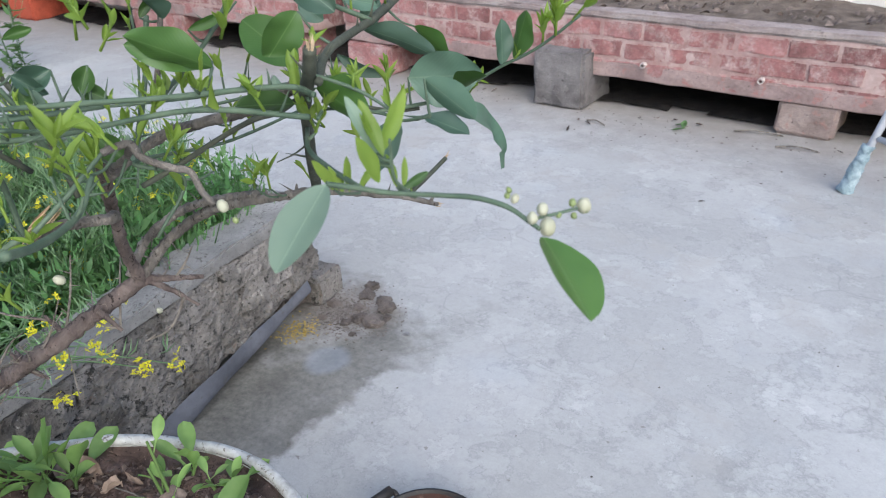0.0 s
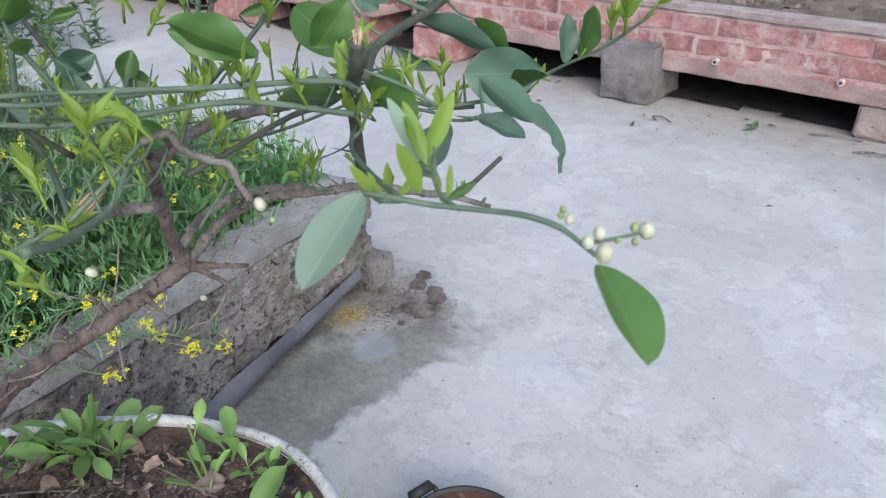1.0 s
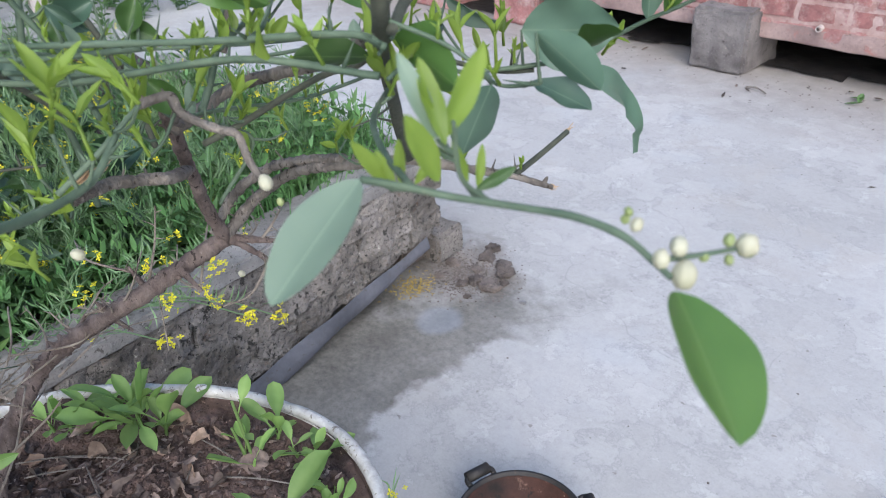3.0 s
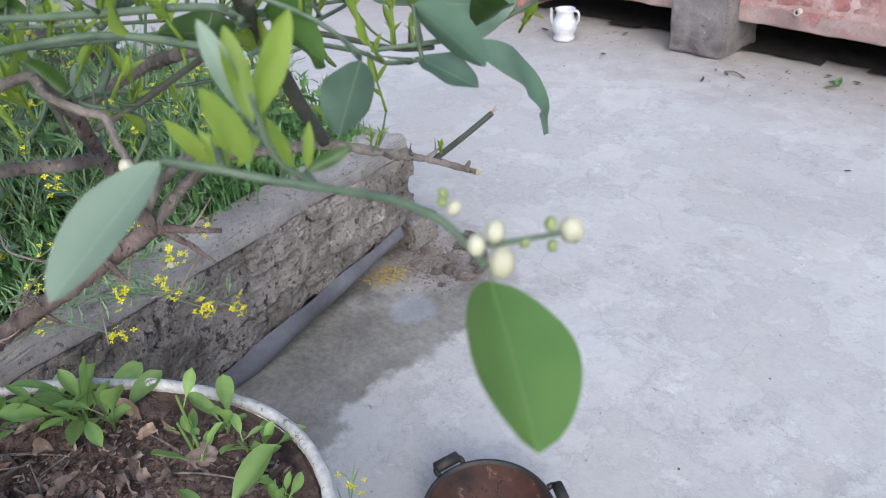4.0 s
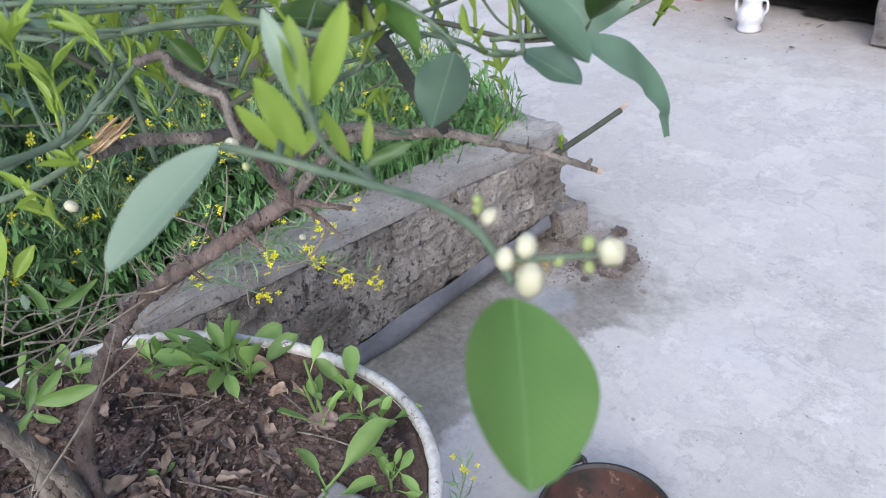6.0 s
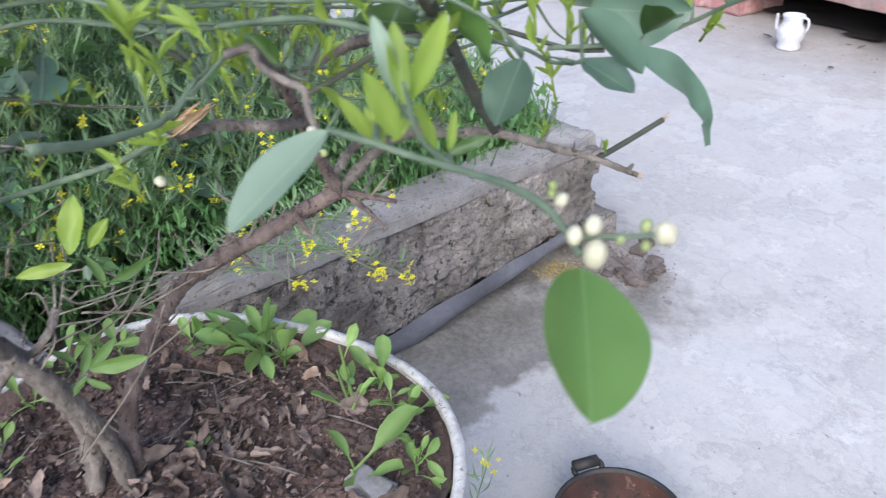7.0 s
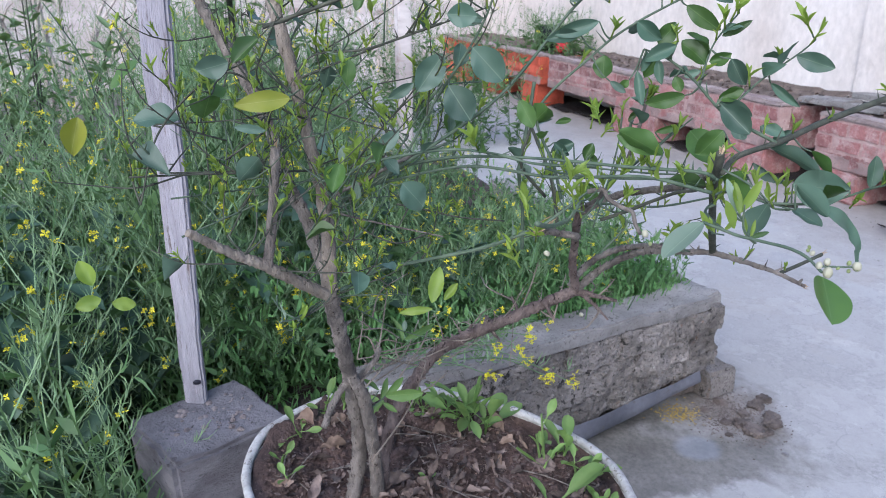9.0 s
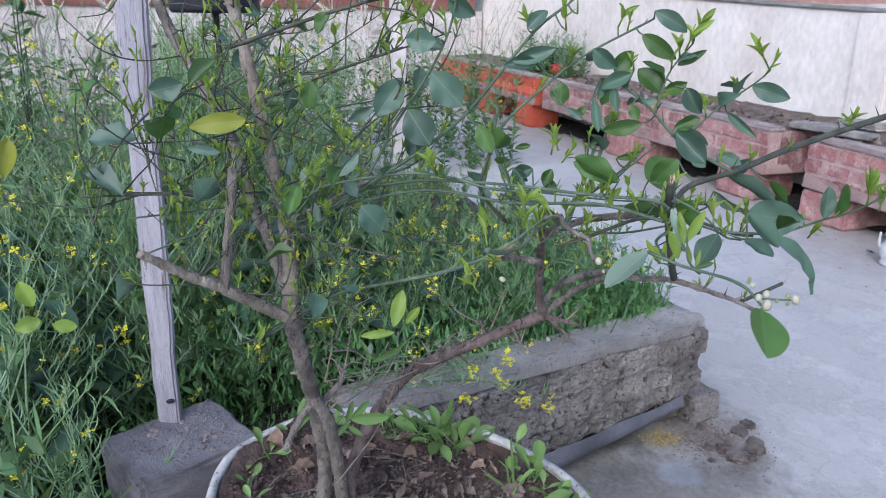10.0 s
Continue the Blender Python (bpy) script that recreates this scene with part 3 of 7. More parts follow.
for v in bm.verts:
    v.co.x *= 1 + 0.22 * v.co.z / 0.75
bm.transform(Matrix.Translation((-0.985, 0.012, 0.38)) @ Matrix.Rotation(radians(-1.0), 4, "X") @ Matrix.Rotation(radians(70), 4, "Z"))
part("shaft", bm, wood_mat, post)
bm = bmesh.new()
bmesh.ops.create_icosphere(bm, subdivisions=2, radius=0.0065)
bm.transform(Matrix.Translation((-0.966, 0.018, 0.435)) @ Matrix.Diagonal((0.5, 1.2, 0.8, 1)))
part("nail_hole_patch", bm, black_mat, post, "dark knot in the post")


# ---- brick planters on piers, along the wall ----
def brick_planter(name, x0, x1, piers, label, mat, weeps=(), depth=0.62, lift=0.015):
    base = thing(name, ((x0 + x1) / 2, 3.6, 0), label, "planter", "brick planters along the wall")

    def z(x, h):
        return h - lift * x

    def slab(xa, xb, ya, yb, za, zb, bevel, rough, cut, seed):
        bm = box(xa, xb, ya, yb, za, zb, bevel, rough, cut, seed)
        for v in bm.verts:
            v.co.z = z(v.co.x, v.co.z)
        return bm

    part("core", slab(x0, x1, 3.488, 3.58, 0.135, 0.405, 0.004, 0.004, 40, 2), mortar_mat if mat is brick_mat else mat, base)
    for a in (x0, x1 - 0.1):
        part("end_wall", slab(a, a + 0.1, 3.584, 3.48 + depth, 0.135, 0.405, 0.004, 0.004, 16, 6), mat, base)
    part("floor_slab", slab(x0, x1, 3.57, 3.48 + depth, 0.135, 0.20, 0.004, 0.0, 0, 3), mortar_mat, base)
    part("coping", slab(x0 - 0.005, x1 + 0.005, 3.478, 3.60, 0.402, 0.436, 0.010, 0.008, 60, 4), coping_mat, base, "worn dirty cement coping")
    for k, (a, b, y, h, m) in enumerate(piers):
        part("pier", box(a, b, y, y + 0.34, 0.0, h, 0.014, 0.008, 10, 11 + k), m, base, "square plastered brick pier")
    for i, xw in enumerate(weeps):
        v, f = lathe(((0.008, 0.0), (0.013, 0.0), (0.013, 0.03), (0.008, 0.03)), 12, close=False)
        m = Matrix.Translation((xw, 3.455, z(xw, 0.215))) @ Matrix.Rotation(radians(-90), 4, "X")
        part("weep_pipe", mesh_of("weep_pipe", [m @ Vector(q) for q in v], f, pipe_mat), pipe_mat, base)
    part("render_band", slab(x0 + 0.003, x1 - 0.003, 3.479, 3.50, 0.137, 0.208, 0.005, 0.007, 90, 17), band_mat, base, "rough pinkish render over the lowest course")
    sizes = {}
    for row in range(3):
        x = x0 + (0.12 if row % 2 else 0.0)
        if row % 2:
            spans = [(x0, x0 + 0.112)]
        else:
            spans = []
        while x < x1 - 0.03:
            e = min(x + 0.205 + 0.012 * math.sin(x * 37 + row), x1)
            spans.append((x, e - 0.011))
            x = e
        for a, b in spans:
            key = round((b - a) / 0.004) * 0.004
            if key not in sizes:
                sizes[key] = [bm_mesh("brick", box(-key / 2, key / 2, -0.001, 0.04, -0.037, 0.037, 0.005, 0.0055, 8, 40 + 13 * s), mat) for s in range(4)]
            ob = part("brick", rnd.choice(sizes[key]), mat, base)
            ob.location = Vector(((a + b) / 2, 3.4845 + rnd.uniform(-0.003, 0.003), z((a + b) / 2, 0.183 + row * 0.0865)))
            ob.rotation_euler = (0, radians(rnd.uniform(-0.6, 0.6)), radians(rnd.uniform(-0.8, 0.8)))
            ob.matrix_parent_inverse = Matrix.Translation(-base.location)
    heaped("planter_soil", lambda x, y: True, x0 + 0.02, x1 - 0.02, 3.57, 3.48 + depth, lambda x, y: z(x, 0.41) + 0.09 * max(y - 3.6, 0), 0.06, bank_mat, "dry brown soil filling the brick planter", "soil")
    return base


pale_pier = mottled("brownish_pier_render", (0.225, 0.165, 0.145), (0.36, 0.285, 0.255), 8.0, 0.92, 12.0, 0.008, 0.9, (0.29, 0.165, 0.14), 0.56, speck=((80.0, 0.62, (0.13, 0.10, 0.09)),))
brick_planter("brick_planter", -2.90, 2.9, [(-2.88, -2.55, 3.46, 0.17, brick_mat), (-1.572, -1.305, 3.37, 0.275, pier_mat), (-0.45, -0.215, 3.475, 0.150, pale_pier), (0.75, 1.0, 3.47, 0.13, pale_pier), (2.0, 2.25, 3.47, 0.12, pale_pier)],
              "long red brick planter raised on short piers, paint faded", brick_mat, (-1.054, -0.533, 0.1))
brick_planter("brick_planter", -6.25, -3.20, [(-3.62, -3.27, 3.47, 0.20, brick_mat), (-5.02, -4.42, 3.47, 0.21, brick_mat)], "red brick planter raised on piers beside the white wall", brick_mat)
brick_planter("brick_planter", -9.3, -6.43, [(-6.85, -6.48, 3.47, 0.25, orange_mat), (-7.9, -7.5, 3.47, 0.25, orange_mat), (-9.2, -8.8, 3.47, 0.25, orange_mat)], "orange painted brick planter at the far corner", orange_mat)
for k, (x, y, zz, a, b, t) in enumerate(((-3.12, 3.78, 0.490, 0.30, 0.20, 12), (-2.95, 3.95, 0.525, 0.26, 0.12, -6), (-2.80, 3.72, 0.492, 0.24, 0.09, 4))):
    ob = part("stone_slab", box(x - a / 2, x + a / 2, y - b / 2, y + b / 2, zz - 0.02, zz + 0.015, 0.006, 0.004, 8, 60 + k, t), plaster_grey)
    tagged(ob, "thin grey stone slab laid across the planters", "slab")
# black box set back in the gap; its colour stands in for deep shade
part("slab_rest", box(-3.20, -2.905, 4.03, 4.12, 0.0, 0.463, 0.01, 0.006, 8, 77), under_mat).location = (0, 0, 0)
tagged(bpy.data.objects["slab_rest"], "near-black box standing in for the shade between the two planters", "brick pier")

# ---- walls behind ----
wall = thing("wall_white", (-3, 4.2, 0), "white limewashed garden wall behind the planters", "wall", kind="structure")
bm = box(-12.0, 6.0, 4.14, 4.28, 0.0, 1.165, 0.01, 0.006, 120, 9)
for v in bm.verts:
    if v.co.z > 0.6:
        v.co.z += 0.055 * (-3.3 - v.co.x)
part("wall_face", bm, white_wall_mat, wall)
part("pilaster", box(-3.27, -3.01, 4.11, 4.15, 0.0, 1.155, 0.008, 0.004, 20, 14), white_wall_mat, wall)
bm = box(-12.0, 6.0, 4.12, 4.30, 1.165, 1.19, 0.006, 0.004, 120, 10)
for v in bm.verts:
    v.co.z += 0.055 * (-3.3 - v.co.x)
part("wall_top", bm, plaster_grey, wall)

house = thing("far_house", (-6, 9.0, 0), "pale brick house front beyond the white wall", "house")
part("wall", box(-14, 8, 8.6, 9.0, 0.0, 3.6, 0.01, 0.0, 0, 1), mottled("far_brick", (0.33, 0.17, 0.13), (0.45, 0.30, 0.25), 5.0, 0.9, 6.0), house)
for x in (-9.0, -6.2, -3.4, -0.6):
    w = part("window", box(x, x + 1.1, 8.57, 8.62, 1.5, 2.7, 0.01), far_wall_mat, house)
    part("pane", box(x + 0.08, x + 1.02, 8.555, 8.572, 1.58, 2.62, 0.004), black_mat, w)
part("plinth_band", box(-14, 8, 8.54, 8.60, 1.15, 1.30, 0.01), far_wall_mat, house)

yard = thing("yard_wall", (-9.4, -2, 0), "pale plastered yard wall with dark red beam", "wall", kind="structure")
part("wall_face", box(-9.6, -9.4, -9.0, 4.12, 0.0, 1.14, 0.01, 0.0, 0, 4), far_wall_mat, yard)
part("beam", box(-9.58, -9.36, -9.0, 4.0, 1.143, 1.36, 0.01, 0.0, 0, 4), dark_beam_mat, yard)
part("wall_top", box(-9.62, -9.34, -9.0, 4.1, 1.363, 2.3, 0.01, 0.0, 0, 4), far_wall_mat, yard)
ob = part("pale_post", box(-5.079, -4.969, 1.586, 1.686, 0.0, 2.1, 0.01, 0.006, 30, 4), far_wall_mat)
tagged(ob, "pale weathered upright post in the far corner", "post")
# an upturned black pot; the stake that holds it is added, unseen
pole = thing("pot_stake", (-1.66, 0.19, 0.25), "upturned black pot on an added thin stake", "stake")
part("stake", box(-1.667, -1.653, 0.183, 0.197, 0.2, 1.30, 0.004, 0.002, 12, 3), dark, pole)
v, f = lathe(((0.105, 0.0), (0.11, 0.01), (0.10, 0.09), (0.085, 0.16), (0.05, 0.19), (0.001, 0.195)), 32)
part("black_pot", mesh_of("black_pot", [Vector(q) + Vector((-1.66, 0.19, 1.118)) for q in v], f, black_mat, smooth=True), black_mat, pole, "black plastic pot")


# ---- the pot ----
def oval(a):
    return 0.955 * (1.0 + 0.142 * math.cos(2 * (a - radians(39))))


POT = Vector((-0.464, 0.314, 0.0))
pot = thing("flower_pot", POT, "large oval dirty white plastic tub holding the lemon tree", "flower pot")
v, f = lathe(((0.175, 0.0), (0.18, 0.012), (0.215, 0.25), (0.243, 0.500), (0.247, 0.502)), 64, oval)
part("body", mesh_of("body", [Vector(q) + POT for q in v], f, pot_mat, smooth=True), pot_mat, pot)
# inner wall takes the soil colour to paint the shadow inside the rim
v, f = lathe(((0.247, 0.503), (0.241, 0.498), (0.236, 0.45), (0.20, 0.2), (0.17, 0.03)), 64, oval, False)
part("inside", mesh_of("inside", [Vector(q) + POT for q in v], f, soil_mat, smooth=True), soil_mat, pot, "inner wall in soil colour, standing in for shade")
rim = []
for k in range(97):
    a = 2 * math.pi * k / 96
    r = 0.2485 * oval(a) * (1 + 0.006 * noise.noise(Vector((math.cos(a) * 2, math.sin(a) * 2, 3))))
    rim.append(POT + Vector((r * math.cos(a), r * math.sin(a), 0.505 + 0.005 * noise.noise(Vector((math.cos(a) * 3, math.sin(a) * 3, 0))))))
v, f = tube(rim, 0.0064, 0.0064, 10, 0.22, cap=False)
part("rim", mesh_of("rim", v, f, pot_mat, smooth=True), pot_mat, pot, "chipped rolled white rim with soil specks")


def soil_height(x, y):
    p = Vector((x, y, 0))
    edge = (math.hypot(x - POT.x, y - POT.y) / 0.245) ** 4 * 0.024
    return 0.478 + edge + 0.013 * noise.noise(p * 14) + 0.008 * noise.noise(p * 45) + 0.006 * noise.noise(p * 120)


verts, faces = [POT + Vector((0, 0, soil_height(POT.x, POT.y)))], []
RINGS, SPOKES = 60, 230
for i in range(1, RINGS + 1):
    for k in range(SPOKES):
        a = 2 * math.pi * k / SPOKES
        r = 0.240 * oval(a) * i / RINGS
        x, y = POT.x + r * math.cos(a), POT.y + r * math.sin(a)
        verts.append((x, y, soil_height(x, y)))
for k in range(SPOKES):
    faces.append((0, 1 + k, 1 + (k + 1) % SPOKES))
for i in range(RINGS - 1):
    for k in range(SPOKES):
        a, b = 1 + i * SPOKES, 1 + (i + 1) * SPOKES
        faces.append((a + k, b + k, b + (k + 1) % SPOKES, a + (k + 1) % SPOKES))
tagged(part("pot_soil", mesh_of("pot_soil", verts, faces, soil_mat, smooth=True)), "dark crumbly potting soil in the tub", "soil", kind="stuff")


def in_pot(reach=0.9):
    a, q = rnd.uniform(0, 2 * math.pi), math.sqrt(rnd.random()) * reach
    x, y = POT.x + 0.228 * oval(a) * q * math.cos(a), POT.y + 0.228 * oval(a) * q * math.sin(a)
    return Vector((x, y, soil_height(x, y)))


crumbs = Heap()
ico = bmesh.new()
bmesh.ops.create_icosphere(ico, subdivisions=1, radius=1.0)
ICO_V, ICO_F = [v.co.copy() for v in ico.verts], [tuple(q.index for q in f.verts) for f in ico.faces]
ico.free()


def lump(heap, c, size, mat=0, flat=0.7):
    s = rnd.uniform(0, 50)
    heap.put([c + Vector((q.x, q.y, q.z * flat)) * size * (1 + 0.45 * noise.noise(q * 1.7 + Vector((s, 0, 0)))) for q in ICO_V], ICO_F, mat)


for _ in range(6200):
    c = in_pot(0.99)
    lump(crumbs, c + Vector((0, 0, 0.001)), rnd.choice((0.0014, 0.0018, 0.0025, 0.0035, 0.005)))
for _ in range(150):
    c = in_pot(0.95)
    lump(crumbs, c, rnd.uniform(0.006, 0.011), 0, 0.6)
tagged(part("soil_crumbs", crumbs.mesh("soil_crumbs", [soil_mat])), "loose dark soil crumbs on top of the tub", "soil", kind="stuff")


def lens(width, power=0.9, blunt=0.0, full=0.8):
    return lambda s: max(width * (math.sin(math.pi * min(max(s, 0), 1) ** power) ** full) * (1 - blunt * s), 0.0015)


litter = thing("leaf_litter", POT + Vector((0, 0, 0.475)), "dry curled brown leaves lying on the pot soil", "dry leaves", kind="stuff")
litter_kinds = []
for k in range(12):
    v, f = blade(lens(rnd.uniform(0.14, 0.38)), rnd.uniform(0.2, 1.4), rnd.uniform(-0.6, 0.7), 14, rnd.uniform(-1.8, 1.8))
    litter_kinds.append(mesh_of("dry_leaf", [Vector(q) + 0.14 * noise.noise_vector(Vector(q) * 4 + Vector((k * 9, 0, 0))) + 0.06 * noise.noise_vector(Vector(q) * 13 + Vector((0, k * 9, 0))) for q in v], f, litter_mat, smooth=True))
for n in range(290):
    c = in_pot(0.95)
    if n % 2 == 0:
        c = c.lerp(Vector((-0.40, 0.34, c.z)), 0.50)
        c.z = soil_height(c.x, c.y)
    ob = part("dry_leaf", rnd.choice(litter_kinds), litter_mat, litter)
    s = rnd.choice((0.012, 0.015, 0.020, 0.026, 0.034)) * rnd.uniform(0.8, 1.2)
    ob.matrix_basis = Matrix.Translation(c + Vector((0, 0, 0.003 + 0.08 * s))) @ Euler((rnd.uniform(-0.6, 0.6), rnd.uniform(-0.5, 0.5), rnd.uniform(0, 6.28))).to_matrix().to_4x4() @ Matrix.Diagonal((s, s * rnd.uniform(0.5, 1.1), s, 1))
    ob.matrix_parent_inverse = Matrix.Translation(-litter.location)
flakes = Heap()
for _ in range(1500):
    c = in_pot(0.97) + Vector((0, 0, rnd.uniform(0.001, 0.004)))
    e = chance_dir(rnd.uniform(1.2, 1.9)) * rnd.uniform(0.003, 0.012)
    flakes.strip(c, c + e, rnd.uniform(0.002, 0.007), e.orthogonal().normalized().lerp(e.cross(Vector((0, 0, 1))).normalized(), 0.8), 0, rnd.uniform(-0.002, 0.002))
tagged(part("leaf_flakes", flakes.mesh("leaf_flakes", [litter_mat])), "crumbled bits of dry leaf on the pot soil", "dry leaves", kind="stuff")
slate = part("slate_chip", box(-0.367, -0.317, 0.430, 0.464, 0.468, 0.497, 0.006, 0.006, 6, 3, 25), stone_mat)
tagged(slate, "small grey stone chip half sunk in the pot soil", "stone")
sticks = Heap()
for _ in range(40):
    c = in_pot(0.9) + Vector((0, 0, 0.006))
    d = chance_dir(rnd.uniform(1.3, 1.6)) * rnd.uniform(0.02, 0.05)
    v, f = tube(spline((c - d, c + Vector((0, 0, 0.003)), c + d), 3), 0.0012, 0.0008, 5)
    sticks.put(v, f)
tagged(part("twig_bits", sticks.mesh("twig_bits", [bark])), "short dry twig bits scattered on the pot soil", "twigs", kind="stuff")

# ---- seedlings in the pot ----
def spoon(width, stalk):
    return lambda s: max(0.020 + (width * math.sin(math.pi * min(max((s - stalk) / (1 - stalk), 0.0), 1.0) ** 1.3) ** 0.6 if s > stalk else 0.0) - (0.018 if s > 0.97 else 0.0), 0.002)


seedling_leaves = []
for k in range(5):
    v, f = blade(spoon((0.125, 0.145, 0.112, 0.150, 0.130)[k], (0.38, 0.34, 0.46, 0.32, 0.42)[k]), 0.5, (0.30, 0.05, 0.45, -0.1, 0.2)[k], 12, (0.2, -0.3, 0.4, 0.0, 0.7)[k])
    seedling_leaves.append(mesh_of("leaf", v, f, sprout_mat, smooth=True))


def seedling(x, y, count, size, height, label="young green seedling with spoon-shaped leaves in the pot"):
    a = math.atan2(y - POT.y, x - POT.x)
    q = math.hypot(x - POT.x, y - POT.y) / (0.236 * oval(a))
    if q > 0.88:
        x, y = POT.x + (x - POT.x) * 0.88 / q, POT.y + (y - POT.y) * 0.88 / q
    base = thing("seedling", (x, y, soil_height(x, y)), label, "seedling", "seedlings in the pot")
    o = base.location.copy()
    top = o + Vector((rnd.uniform(-0.01, 0.01), rnd.uniform(-0.01, 0.01), height))
    v, f = tube(spline((o - Vector((0, 0, 0.005)), o.lerp(top, 0.5), top), 4), 0.0022, 0.0014, 6)
    part("stem", mesh_of("stem", v, f, sprout_mat, smooth=True), sprout_mat, base)
    spin = rnd.uniform(0, 6)
    for k in range(count):
        a = spin + k * 2.4 + rnd.uniform(-0.5, 0.5)
        s = 0.84 * size * rnd.uniform(0.75, 1.4)
        up = rnd.uniform(0.2, 1.25)
        ob = part("leaf", rnd.choice(seedling_leaves), sprout_mat, base)
        ob.matrix_basis = Matrix.Translation(o.lerp(top, 0.25 + 0.75 * k / count)) @ Euler((rnd.uniform(-0.4, 0.4), -up, a)).to_matrix().to_4x4() @ Matrix.Diagonal((s, s, s, 1))
        ob.matrix_parent_inverse = Matrix.Translation(-base.location)
    return base


for row in ((-0.598, 0.418, 6, 0.072, 0.026), (-0.580, 0.414, 6, 0.070, 0.034), (-0.612, 0.400, 5, 0.060, 0.022), (-0.560, 0.430, 5, 0.068, 0.024), (-0.622, 0.388, 5, 0.056, 0.022), (-0.640, 0.358, 6, 0.046, 0.020), (-0.630, 0.372, 5, 0.040, 0.018), (-0.655, 0.345, 5, 0.036, 0.015),
            (-0.446, 0.471, 3, 0.046, 0.020), (-0.450, 0.476, 3, 0.042, 0.080), (-0.452, 0.472, 2, 0.040, 0.055), (-0.457, 0.540, 4, 0.050, 0.020), (-0.470, 0.530, 3, 0.040, 0.012), (-0.391, 0.532, 5, 0.042, 0.018), (-0.402, 0.520, 4, 0.034, 0.012), (-0.420, 0.540, 4, 0.038, 0.016),
            (-0.384, 0.504, 3, 0.024, 0.010), (-0.318, 0.510, 4, 0.042, 0.022), (-0.330, 0.520, 4, 0.034, 0.012), (-0.345, 0.515, 3, 0.036, 0.014), (-0.356, 0.444, 4, 0.080, 0.022), (-0.474, 0.305, 4, 0.018, 0.012),
            (-0.671, 0.235, 5, 0.050, 0.020), (-0.660, 0.205, 5, 0.045, 0.020), (-0.690, 0.260, 5, 0.045, 0.015), (-0.640, 0.160, 4, 0.045, 0.020), (-0.590, 0.110, 3, 0.036, 0.016), (-0.536, 0.130, 3, 0.034, 0.010)):
    seedling(*row)


# ---- the lemon tree ----
tree = thing("lemon_tree", (-0.485, 0.215, 0.465), "thorny lemon tree with bluish leaves, bright new shoots and white buds", "tree")


def lift_to(ob, m):
    ob.matrix_basis = m
    ob.matrix_parent_inverse = Matrix.Translation(-tree.location)
    return ob


FAN, SIDE, WOOD = [], [], []


STALKS = []


def limb(owner, name, mat, r0, r1, *points):
    """A branch along the points, with knots, and thorns on the green wood."""
    mat = tan if name == "twig_dry" else mat
    line = spline(points, 8)
    if mat in (bark, tan, rust) and r0 > 0.0025:
        line = spline(points, 26)
        v, f = tube(line, r0, r1, 14, 0.05, rnd.uniform(0, 50))
        mid = [q for q in line for _ in range(14)]
        v = [q + (q - c) * (0.30 * noise.noise(Vector((q.x * 200, q.y * 200, q.z * 70))) + 0.24 * noise.noise(q * 420)) for q, c in zip(v, mid)]
    else:
        v, f = tube(line, r0, r1, 8, 0.12, rnd.uniform(0, 50))
    heap = Heap()
    heap.put(v, f, 0)
    total = sum((line[i + 1] - line[i]).length for i in range(len(line) - 1))
    if name in ("twig_bud", "twig_bud_stem", "twig_bud_side"):
        pass
    elif mat not in (bark, tan, rust):
        for _ in range(int(total / 0.035)):
            i = rnd.randrange(1, len(line) - 1)
            d = (line[i + 1] - line[i]).normalized()
            s = (chance_dir(rnd.uniform(0.3, 1.6)) + d * 0.4).normalized()
            s = (s - d * s.dot(d) * 0.6).normalized()
            reach = rnd.uniform(0.004, 0.0075) if name == "branch_top" else rnd.uniform(0.0016, 0.0052)
            q, f = tube([line[i] + s * (r0 * 0.5 + k * reach) for k in range(4)], 0.0010, 0.00012, 5)
            heap.put(q, f, 0)
    else:
        for _ in range(int(total / 0.022)):
            i = rnd.randrange(1, len(line) - 1)
            s = chance_dir(rnd.uniform(0.2, 1.7))
            q, f = tube([line[i], line[i] + s * r0 * 0.9, line[i] + s * r0 * rnd.uniform(1.15, 1.9)], r0 * 0.40, r0 * 0.12, 5)
            heap.put(q, f, 0)
        if name == "limb_fork":
            for i in range(14, len(line) - 2, 17):
                s = chance_dir(rnd.uniform(0.5, 2.4))
                q, f = tube([line[i], line[i] + s * 0.008, line[i] + s * 0.016], 0.0010, 0.0001, 5)
                heap.put(q, f, 0)
    WOOD.append(line)
    if name == "branch_fan":
        FAN.append(line)
    elif mat not in (bark, tan, rust) and r0 < 0.003 and "bud" not in name:
        SIDE.append(line)
    plain = name.split("_")[0] if name.split("_")[0] in ("stem", "limb", "branch", "twig") else "branch"
    return part(plain, heap.mesh(plain, [mat], True), mat, owner)


citrus_kinds = {}
for kind, mat in ((0, leaf_green), (1, leaf_blue), (2, leaf_young), (3, leaf_yellow), (4, leaf_pale), (5, leaf_narrow)):
    for k in range(8):
        form = lens(0.5, (1.03, 0.92, 1.0, 0.88, 0.98, 0.62, 0.66, 1.0)[k], 0.0, (0.68, 0.74, 0.72, 0.78, 0.70, 0.8, 1.25, 0.62)[k])
        v, f = blade(form, (0.30, 0.28, 0.60, 0.85, 0.36, 0.45, 0.9, 0.26)[k], (0.05, 0.20, 0.05, 0.40, 0.40, 0.14, 0.25, 0.04)[k], 20, (0.0, 0.2, -0.15, 0.3, -0.35, 0.3, 0.5, 0.0)[k], 0.05 if k < 7 else 0.008)
        citrus_kinds[kind, k] = mesh_of("leaf", v, f, mat, smooth=True)


